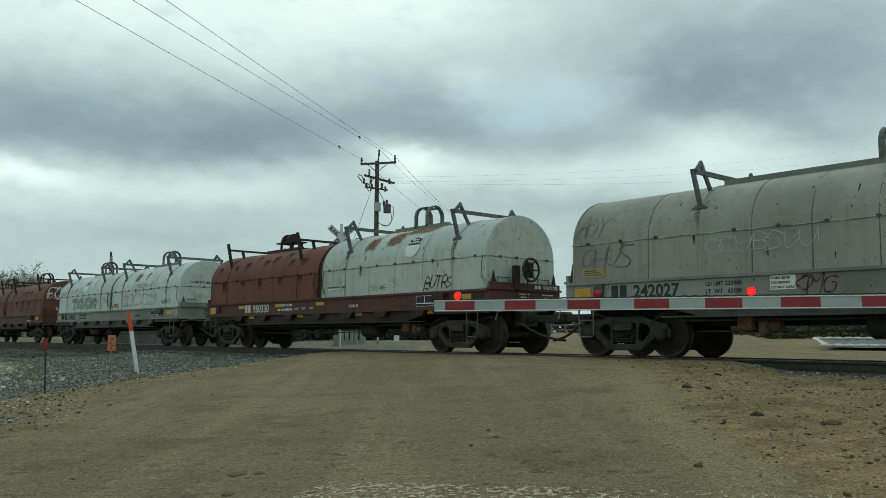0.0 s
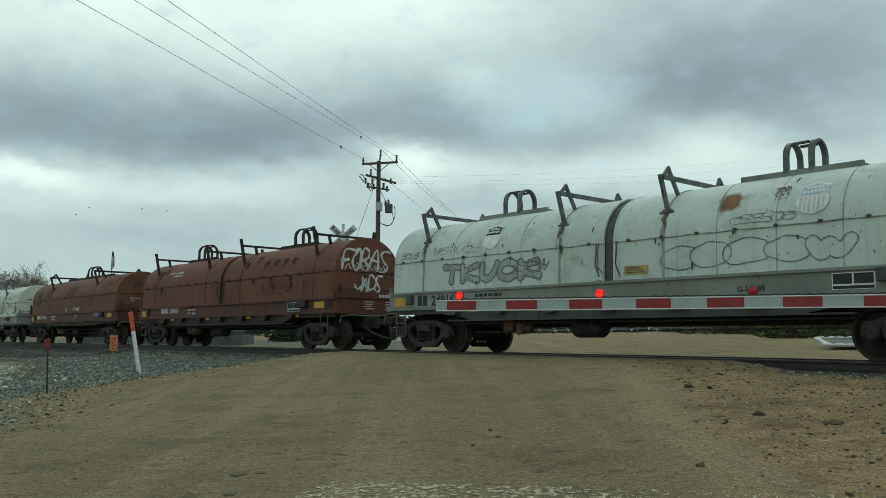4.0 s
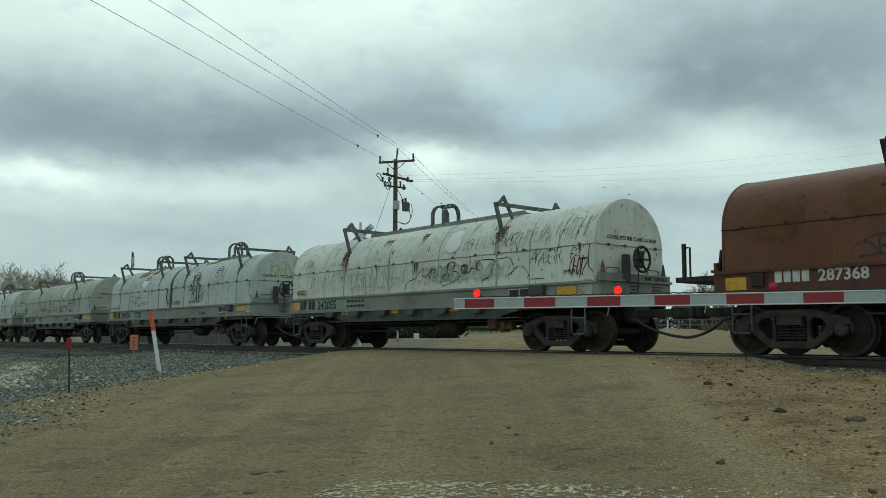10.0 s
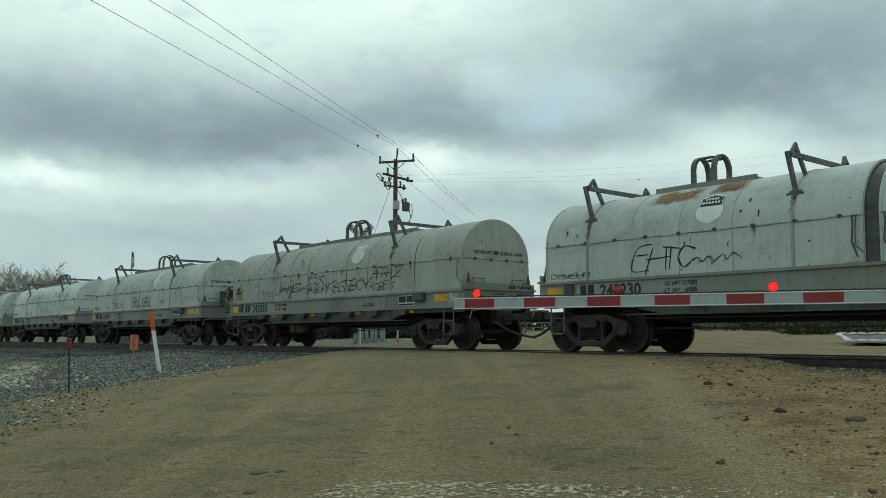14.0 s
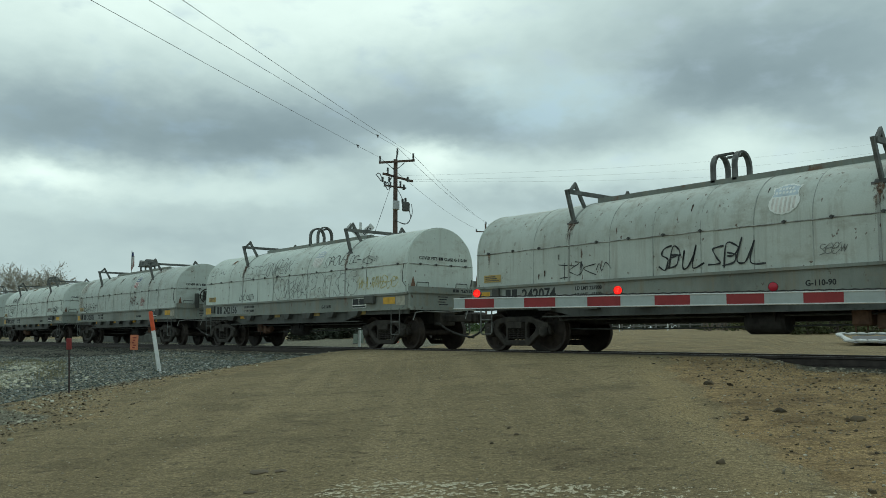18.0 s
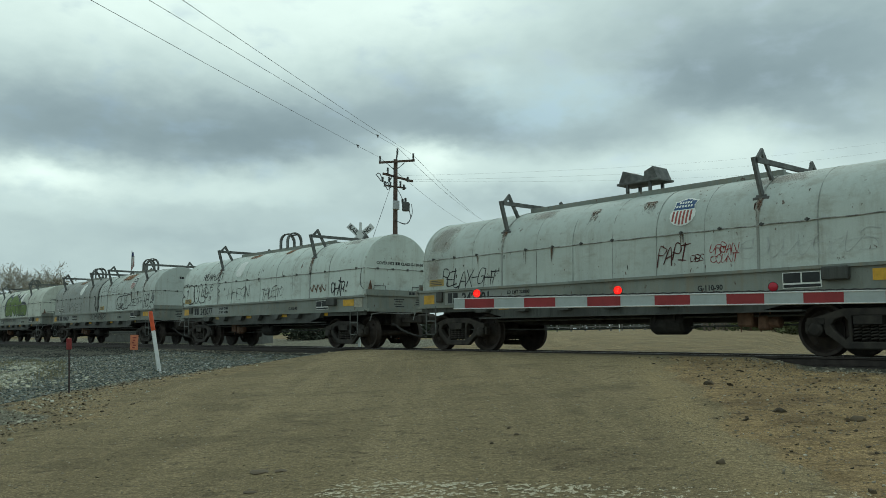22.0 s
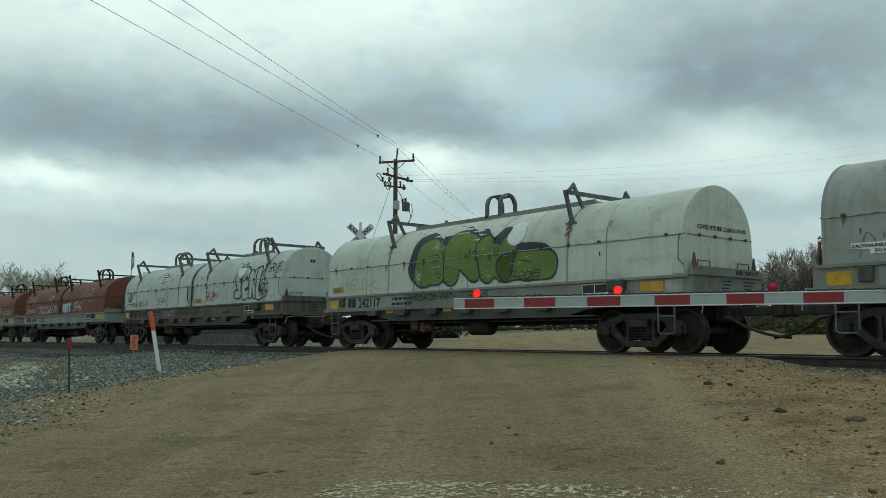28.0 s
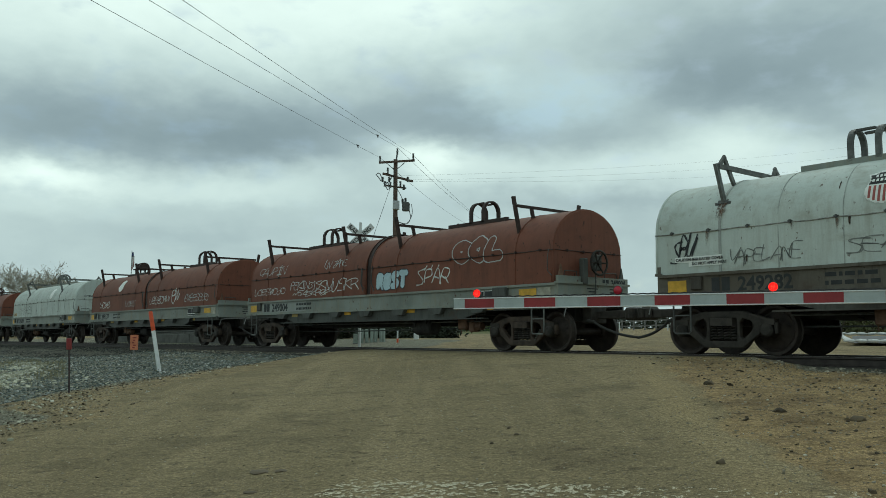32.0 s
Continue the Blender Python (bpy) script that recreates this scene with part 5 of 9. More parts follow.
def coil_car(center, hoods, sill, look_words, number, initials=2, double=False, lift="hoop", brake=False, deep=False,
             text="ink", gear="gear", serial=True, stains=(), tags=(), shields=(), truck_mat="truck", end_text=True, panel=True, class_text="", belly=0.0, light=("", 0), smears=(), caution=None, nose=0.0, tail=0.0, number_x=None, patches=()):
    """A covered coil car with its hood or hoods, sills, trucks and running gear. tags: (hood, x0, x1, z0, z1, seed, material, width, count)."""
    length = 14.40 if double else 12.68
    half = length / 2
    car = empty("coil_car", look_words, "rail car", "coil cars of the train")
    car["center"] = center
    CARS.append(car)
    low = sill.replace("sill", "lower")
    spans = [(-half - tail, half + nose)] if not double else [(-half - tail, -0.115), (0.115, half + nose)]
    made = []
    fr = "gear" if gear == "gear" else "brown_gear"
    for i, (x0, x1) in enumerate(spans):
        mat = hoods[i]
        kind = lift if isinstance(lift, str) else lift[i]
        brown = mat in ("oxide", "oxide_soot", "oxide_worn", "rust_brown")
        steel = "brown_gear" if brown else "gear"
        words = {"oxide": "oxide-red", "oxide_soot": "sooty oxide-red", "oxide_worn": "worn oxide-red", "rust_brown": "rusted brown", "white_rusty": "rusting grey-white"}.get(mat, "grey-white")
        hood = shared("hood", (round(x0, 2), round(x1, 2)), lambda: hood_shell(x0, x1), mat, car, f"{words} arched sheet-steel cover", smooth=True)
        made.append(hood)
        squash = {"oxide": 0.95, "oxide_soot": 0.95, "rust_brown": 0.965}.get(mat, 1.0)
        if squash < 1:
            hood.matrix_basis = Matrix.Translation((0, 0, Z_BOT * (1 - squash))) @ Matrix.Diagonal((1, 1, squash, 1))
        for s in (0, 180):
            rail = shared("seam", (round(x0, 2), round(x1, 2)), lambda: seam_rail(x0, x1) if abs(x0 + x1) < 0.1 else seam_rail(-(x1 - x0) / 2, (x1 - x0) / 2), steel if brown else "seam_pale", hood)
            if s or abs(x0 + x1) > 0.1:
                rail.matrix_basis = pose((x0 + x1) / 2 if abs(x0 + x1) > 0.1 else 0, 0, 0, 0, 0, s)
        nclip = 15 if not double else 9
        for k in range(nclip):
            if k % 5 == 3 and not double:
                continue
            c = shared("clip", 0, clip_piece, "gear_dark" if not brown else "brown_gear", hood)
            c.location = (x0 + (x1 - x0) * (k + 0.5) / nclip, -hood_y(Z_SEAM) - 0.01, Z_SEAM + 0.01)
        inner = [-3.33, 3.30] if not double else ([-5.97, -1.34] if i == 0 else [1.33, 5.98])
        ribs = [1.1 * k for k in range(-4, 5) if abs(k) != 3] if not double else [inner[0] + (inner[1] - inner[0]) * k / 4 for k in range(1, 4)]
        rib_mat = "brown_gear" if brown else ("seam_dark" if mat in ("dirty", "dusty") else "seam_soft")
        for x in () if brown else ribs:
            b = shared("rib", 0, lambda: strap(0.0, 0.016, 0.006), rib_mat, hood)
            b.location.x = x
        for x in (x0 + 0.035, x1 - 0.035):
            b = shared("rim", 0, lambda: strap(0.0, 0.045, 0.010), mat, hood, "rolled steel rim of the hood's end")
            b.location.x = x
        for x in inner:
            b = shared("strap", 0, lambda: strap(0.0, 0.05, 0.012), mat if brown else "grey", hood)
            b.location.x = x
            plain_kind = brown and not deep
            g = shared("guide_post" if plain_kind else "guide_frame", 0, (lambda: post_frame(0.0)) if plain_kind else (lambda: guide_frame(0.0)), steel, hood, "crossbeam on raked steel legs")
            g.location.x = x
            if not brown:
                wide = random.uniform(0.16, 0.30)
                part("rust_streak", draped(x - wide / 2, x + wide / 2, random.uniform(1.75, 2.35), 2.86, None, 0.013), "runs", hood, "brown rust runs below the leg")
                part("leg_foot", draped(x - 0.11, x + 0.11, 2.83, 2.90, None, 0.016), "gear_dark", hood, "dark foot plate of the leg")
        if not brown:
            for k in range(nclip):
                if random.random() < 0.3:
                    xc = x0 + (x1 - x0) * (k + 0.5) / nclip + random.uniform(-0.03, 0.03)
                    part("rust_streak", draped(xc - 0.06, xc + 0.06, Z_SEAM - random.uniform(0.14, 0.45), Z_SEAM - 0.02, None, 0.012), "runs", hood, "brown drips below a clip")
            for _ in range(16 if mat in ("white_rusty", "dusty") else 8):
                xc, zc = random.uniform(x0 + 0.2, x1 - 0.3), random.choice((random.uniform(1.60, 2.2), random.uniform(2.4, 3.1)))
                wide, tall = random.uniform(0.03, 0.08), random.uniform(0.05, 0.22)
                part("rust_chip", draped(xc, xc + wide, zc, zc + tall, [(0.4, 0), (0.7, 0.15), (0.75, 0.6), (1, 0.8), (0.8, 1), (0.1, 0.95), (0.3, 0.5)], 0.005), "chip", hood, "rusty chip in the paint")
        mid = (x0 + x1) / 2 + (tail if i == 0 else 0.0) / 2 - (nose if i == len(spans) - 1 else 0.0) / 2 - (0.03 if not double else 0.0)
        if not brown and i == len(spans) - 1 and not (caution and caution[0] == i):
            part("caution_decal", draped(x0 + 0.28, x0 + 0.86, Z_BOT + 0.10, Z_BOT + 0.27), "dull_yellow", hood, "faded yellow caution decal")
            bm = bmesh.new()
            for k in range(3):
                z = Z_BOT + 0.13 + 0.045 * k
                box(bm, x0 + 0.33, x0 + 0.80 - 0.06 * k, -hood_y(z) - 0.016, -hood_y(z) - 0.010, z, z + 0.02)
            tagged(part("small_print", bm, "gear_dark", hood, "unreadable print on the decal"), kind="stuff")
        if kind == "hoop":
            for dx in (-0.24, 0.24):
                h = shared("lifting_hoop", 0, lambda: lift_hoop(0.0), "gear" if not brown else "brown_gear", hood, "arched steel lifting hoop")
                h.location.x = mid + dx
            if deep:
                for dx, sx in ((-0.27, -1), (0.27, 1)):
                    for y in (-0.28, 0.28):
                        bm = bmesh.new()
                        prism(bm, [(mid + dx, Z_TOP + 0.02), (mid + dx + sx * 0.36, Z_TOP + 0.02), (mid + dx, Z_TOP + 0.30)], y - 0.02, y + 0.02, "y")
                        part("gusset", bm, "brown_gear", hood, "triangular plate at the hoop's foot")
            h = shared("lifting_link", 0, lambda: lift_link(0.0), "gear_dark" if not brown else "brown_gear", hood)
            h.location.x = mid
        else:
            lifting_drum(hood, mid, "gear" if not brown else "brown_gear", brown)
        sp = (inner[0] + 0.1, inner[1] + 0.05) if not double else (mid - 1.15, mid + 1.15)
        shared("spine", (round(sp[0], 2), round(sp[1], 2)), lambda: spine(*sp), steel if brown else "sill_grey", hood, "steel channel along the crown")
        bm = bmesh.new()
        tube(bm, [(x1 - 0.10, -HW - 0.03, Z_SEAM), (x1 - 0.12, -HW - 0.05, Z_SEAM - 0.2), (x1 - 0.13, -HW - 0.05, Z_SEAM - 0.5), (x1 - 0.02, -HW - 0.02, Z_SEAM - 0.62)], 0.010, 5)
        part("chain", bm, "gear_dark", hood)
        if i == len(spans) - 1:
            bm = bmesh.new()
            tube(bm, [(x1 + 0.006, -HW + 0.08 + 0.28 * k, Z_SEAM - 0.008 * (k % 2)) for k in range(9)], 0.011, 5)
            part("end_seam", bm, "brown_gear" if brown else "seam_pale", hood)
            for yk in (-0.75, -0.2, 0.35, 0.9):
                c = shared("clip", 0, clip_piece, "gear_dark" if not brown else "brown_gear", hood)
                c.matrix_basis = pose(x1 + 0.01, yk, Z_SEAM, 0, 0, 90)
        bm = bmesh.new()
        prism(bm, [(x1 - 0.30, Z_BOT + 0.02), (x1 - 0.04, Z_BOT + 0.02), (x1 - 0.04, Z_BOT + 0.30), (x1 - 0.16, Z_BOT + 0.34), (x1 - 0.30, Z_BOT + 0.22)], -HW - 0.022, -HW + 0.01, "y")
        part("corner_plate", bm, mat, hood, "bolted plate at the hood's corner")
    if double:
        # set-back strip, its dark colour standing for the shadow in the gap
        shared("gap_cover", 0, lambda: strap(0.0, 0.22, -0.045), "gear_dark" if hoods[0] not in ("oxide", "oxide_soot", "oxide_worn") else "brown_gear", car, "strip closing the gap between the two hoods, coloured dark for its shade")
        for dx in (-0.30, 0.22):
            bm = bmesh.new()
            tube(bm, [(dx, -HW - 0.01, Z_SEAM), (dx + 0.03, -HW - 0.05, Z_SEAM - 0.15), (dx, -HW - 0.05, Z_SEAM - 0.45), (dx + 0.08, -HW - 0.02, Z_SEAM - 0.70)], 0.016, 5)
            part("latch", bm, "gear_dark", car)
    for s in (-1, 1):
        shared("side_sill", (half, s), lambda: side_sill(half + 0.1, s), sill, car, smooth=False)
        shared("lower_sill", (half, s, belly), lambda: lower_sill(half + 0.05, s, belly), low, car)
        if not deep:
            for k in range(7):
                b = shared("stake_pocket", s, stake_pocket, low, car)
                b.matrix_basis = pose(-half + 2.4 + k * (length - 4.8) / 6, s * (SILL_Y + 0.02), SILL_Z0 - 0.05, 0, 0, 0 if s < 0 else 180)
        for e in (-1, 1):
            shared("corner_guide", (half, s, e), lambda: corner_guide(e * (half + 0.10), s), "rusty_plate" if sill == "sill_grey" and s < 0 else low, car, "tapered guide plate at the hood's corner")
            st = shared("stirrup", s, lambda: stirrup(0.0, s), "gear" if sill == "sill_grey" else "gear_dark", car, "bent-bar step")
            st.location.x = e * (half - 0.42)
            shared("grab_iron", (half, s, e), lambda: grab_iron(0.0, s), "gear_dark", car).matrix_basis = pose(e * (half + 0.01), 0, 0, 0, 0, 0) if e > 0 else pose(-half - 0.01, 0, 0, 0, 0, 180)
    for e in (-1, 1):
        shared("end_sill", (half, e), lambda: end_wall(e * (half + 0.16), e), sill, car)
        shared("coupler", (half, e), lambda: coupler(e * (half + 0.30), e), "truck", car, "cast knuckle coupler")
        shared("uncoupling_lever", (half, e, deep), lambda: uncoupling_lever(e * (half + 0.28), e), "dull_yellow" if deep else "pipe", car)
        shared("brake_hose", (half, e), lambda: brake_hose(e * (half + 0.25), e), "hose", car, "hanging rubber air hose")
        truck(car, e * (half - (1.15 if double else 1.22)), truck_mat, serial and e > 0)
    shared("center_sill", (half, deep), lambda: center_sill(half, deep), "dark", car, "black underframe")
    if deep:
        bm = bmesh.new()
        box(bm, -half - 1.05, -half - 0.1, -1.15, 1.15, Z_BOT - 0.16, Z_BOT - 0.06)
        part("end_platform", bm, "dark", car, "black steel end platform")
        for s in (-1, 1):
            bm = bmesh.new()
            box(bm, -half - 0.97, -half - 0.90, s * 1.02 - 0.035, s * 1.02 + 0.035, Z_BOT - 0.1, Z_BOT + 0.60, 0.008)
            part("platform_post", bm, "truck", car, "dark upright post on the platform")
            bm = bmesh.new()
            tube(bm, [(-half - 0.80, s * 1.02, Z_BOT - 0.08), (-half - 0.80, s * 1.02, Z_BOT + 0.52), (-half - 0.88, s * 1.02, Z_BOT + 0.52)], 0.02, 6)
            part("grab_iron", bm, "brown_gear", car)
    if not deep:
        for k in range(4):
            c = shared("cross_bearer", 0, lambda: cross_bearer(0.0, 0.66), "dark", car)
            c.location.x = -half + 3.4 + k * (length - 6.8) / 3
    shared("air_reservoir", 0, lambda: reservoir(0.0), "dark", car, "black air tank").location.x = (2.1 if brake else -0.88) if double else (1.07 if brake else 0.0)
    shared("brake_valve", 0, lambda: valve_cluster(0.0), "rusty_plate", car, "rusty brake valve and piping").location.x = (3.9 if brake else -3.06) if double else (2.95 if brake else -2.4)
    shared("brake_rod", half, lambda: brake_rods(half), "gear_dark", car)
    if brake:
        wheel = shared("brake_wheel", half, lambda: brake_wheel(half + 0.34, 1), "truck", car, "spoked hand brake wheel", smooth="all")
        shared("hub", half, lambda: brake_hub(half + 0.34, 1), "truck", wheel)
        for k in range(6):
            shared("spoke", (half, k), lambda: brake_spoke(half + 0.34, 1, k), "truck", wheel)
        shared("brake_gear", half, lambda: brake_gear(half + 0.34, 1), low, car)
    # marks
    ys = -SILL_Y - 0.003
    xt = -half + 1.05 if number_x is None else number_x
    if panel and sill == "sill_grey":
        part("number_panel", side_plate(xt - 0.12, xt + 2.75, SILL_Z0 + 0.05, SILL_Z1 - 0.06, -SILL_Y, 0.004), "sill_panel", car, "repainted grey panel")
        ys -= 0.004
    rise = 0.10 if initials == 4 else 0.0
    size, pitch = (0.255, 0.21) if initials < 3 else (0.205, 0.165)
    for k in range(initials):
        part("initial", side_plate(xt + k * pitch, xt + k * pitch + 0.79 * pitch, SILL_Z0 + 0.08 + rise, SILL_Z0 + 0.08 + rise + size, ys, 0.002), text, car)
    xn = xt + initials * pitch + 0.12
    put_text(number, size, text, car, xn, SILL_Z0 + 0.08 + rise, ys, "stencilled car number")
    xb = xn + 1.62
    rng = random.Random(number)
    ld, lt = light
    if ld:
        put_text("LD LMT " + ld, 0.080, text, car, xb, SILL_Z0 + 0.24, ys)
        put_text("LT  WT   " + lt, 0.080, text, car, xb, SILL_Z0 + 0.10, ys)
    else:
        text_bars(2, xb, SILL_Z0 + 0.24, ys, 0.9, 0.07, 0.14, text, car, len(CARS))
    if class_text:
        put_text(class_text, 0.10, text, car, half - 4.3, SILL_Z0 + 0.10, -SILL_Y - 0.003)
    yy = -SILL_Y
    part("reflector", side_plate(-half + 0.08, -half + 0.50, SILL_Z0 + 0.08, SILL_Z1 - 0.12, yy), "yellow", car, "yellow reflective patch")
    part("reflector", side_plate(half - 1.05, half - 0.50, SILL_Z0 + 0.14, SILL_Z1 - 0.10, yy, 0.012), "yellow", car, "yellow reflective patch")
    part("worn_panel", side_plate(half - 0.46, half - 0.06, SILL_Z0 + 0.10, SILL_Z1 - 0.08, yy, 0.008), "worn_tan" if sill == "sill_grey" else low, car, "blank worn panel")
    for k in range(4):
        x = -half + 2.9 + k * (length - 5.2) / 3
        part("reflector", side_plate(x, x + 0.34, LOW_Z0 + 0.18 - belly * 0.4, LOW_Z0 + 0.27 - belly * 0.4, -SILL_Y + 0.03, 0.012), "yellow" if rng.random() < 0.7 else "dull_yellow", car, "narrow yellow reflective strip")
    for x in patches:
        part("reflector", side_plate(x, x + 0.44, SILL_Z0 + 0.22, SILL_Z0 + 0.32, yy, 0.009), "yellow", car, "yellow reflective patch")
    fx = half - 2.6
    if not deep:
        fr_bm = bmesh.new()
        box(fr_bm, fx + 0.012, fx + 0.708, yy - 0.010, yy, SILL_Z0 + 0.068, SILL_Z1 - 0.086)
        part("placard", fr_bm, "decal", car, "white-edged black data placard")
        for k in range(2):
            part("placard_face", side_plate(fx + 0.03 + k * 0.34, fx + 0.34 + k * 0.34, SILL_Z0 + 0.16, SILL_Z1 - 0.10, yy - 0.009, 0.006), "ink", car)
        bm = bmesh.new()
        box(bm, fx + 0.03, fx + 0.69, yy - 0.016, yy - 0.009, SILL_Z0 + 0.08, SILL_Z0 + 0.13)
        part("placard_face", bm, "ink", car)
    bm = bmesh.new()
    box(bm, half - 1.85, half - 1.40, yy - 0.13, yy, SILL_Z0 + 0.17, SILL_Z1 - 0.03, 0.02)
    part("junction_box", bm, low, car, "weathered steel box on the sill")
    bm = bmesh.new()
    box(bm, -half + 0.62, -half + 0.86, yy - 0.06, yy, SILL_Z0 + 0.12, SILL_Z1 - 0.06, 0.015)
    part("bracket", bm, low, car)
    if end_text == "mark":
        for k in range(2):
            bm = bmesh.new()
            box(bm, half + nose, half + nose + 0.006, -0.11 + k * 0.11, -0.025 + k * 0.11, 2.86, 2.96)
            part("initial", bm, "ink", made[-1])
    elif end_text and sill == "sill_grey":
        z = Z_SEAM + 0.13
        put_text_end("COVER FITS", 0.088, "ink", made[-1], half + 0.004, -0.78, z)
        for k in range(2):
            bm = bmesh.new()
            box(bm, half, half + 0.006, -0.085 + k * 0.085, -0.02 + k * 0.085, z, z + 0.088)
            part("initial", bm, "ink", made[-1])
        put_text_end("CLASS G-110-89" if double else "CLASS G-110-90", 0.088, "ink", made[-1], half + 0.004, 0.11, z)
    ex = half + 0.162
    for k in range(initials):
        bm = bmesh.new()
        box(bm, ex, ex + 0.006, 0.30 + k * 0.12, 0.39 + k * 0.12, Z_BOT + 0.0, Z_BOT + 0.12)
        part("initial", bm, text, car)
    put_text_end(number, 0.125, text, car, ex + 0.004, 0.36 + initials * 0.12, Z_BOT + 0.0)
    bm = bmesh.new()
    for k in range(4):
        box(bm, ex, ex + 0.004, -0.25 + 0.05 * (k % 2), 0.12 - 0.05 * (k % 3), 1.42 - k * 0.07, 1.445 - k * 0.07)
        box(bm, ex, ex + 0.004, 0.55, 0.95 - 0.06 * (k % 3), 1.42 - k * 0.07, 1.445 - k * 0.07)
    tagged(part("small_print", bm, text, car, "unreadable stencilled lines"), kind="stuff")
    for h, x0, x1, z0, z1, *how in stains:
        bm = draped(x0, x1, z0, z1, None, 0.0045)
        part("rust_stain", bm, how[0] if how else "runs" if x1 - x0 < 0.6 else "stain", made[h], "faint rusty wash" if how else "orange rust stain")
    for i, tag in enumerate(tags):
        h, x0, x1, z0, z1, seed, mat, w, count = tag
        if isinstance(count, str):
            part("graffiti", handstyle(count, x0, x1, z0, z1, seed, w), mat, made[h], "hand-styled spray-painted tag")
        else:
            part("graffiti", scrawl(x0, x1, z0, z1, seed, w, count), mat, made[h], "looping spray-painted scrawl")
    for h, x0, x1 in smears:
        for k in range(int((x1 - x0) / 0.62)):
            xs, zt = x0 + 0.62 * k + random.uniform(-0.08, 0.08), random.choice((2.9, 3.0, 3.1, 3.2))
            part("smear", draped(xs, xs + random.uniform(0.32, 0.58), zt - random.uniform(0.35, 0.60), zt, None, 0.010), "soot_runs", made[h], "dark soot runs on the hood's shoulder")
            if k % 2:
                part("smear", draped(xs, xs + random.uniform(0.25, 0.45), Z_SEAM - random.uniform(0.35, 0.65), Z_SEAM - 0.02, None, 0.010), "soot_runs", made[h], "dark soot runs below the seam")
    if caution is not None:
        h, x = caution
        torn = number == "950330"
        if torn:
            part("notice", draped(x + 0.08, x + 0.86, Z_BOT + 0.20, Z_BOT + 0.31, [(0.0, 0.30), (0.10, 0.0), (0.30, 0.12), (0.42, 0.0), (0.62, 0.25), (0.80, 0.10), (1.0, 0.40), (1.0, 1.0), (0.0, 0.95)], 0.008), "decal", made[h], "torn white caution strip")
        else:
            part("notice", draped(x, x + 1.02, Z_BOT + 0.13, Z_BOT + 0.32, [(0, 0.5), (0.3, 0.5), (0.3, 0.0), (1, 0), (1, 1), (0, 1)], 0.008), "decal", made[h], "white caution strip")
        for k, words in enumerate(("CAUTION-INSULATED COVER", "DO NOT APPLY HEAT")[:1 if torn else 2]):
            put_text(words, 0.050 if torn else 0.055, "ink", made[h], x + (0.09 if torn else 0.02) + 0.36 * k, Z_BOT + (0.255 if torn else 0.24) - 0.085 * k, -HW - 0.016)
    for h, x, kind in shields:
        shield(made[h], x, kind)
    return car, made
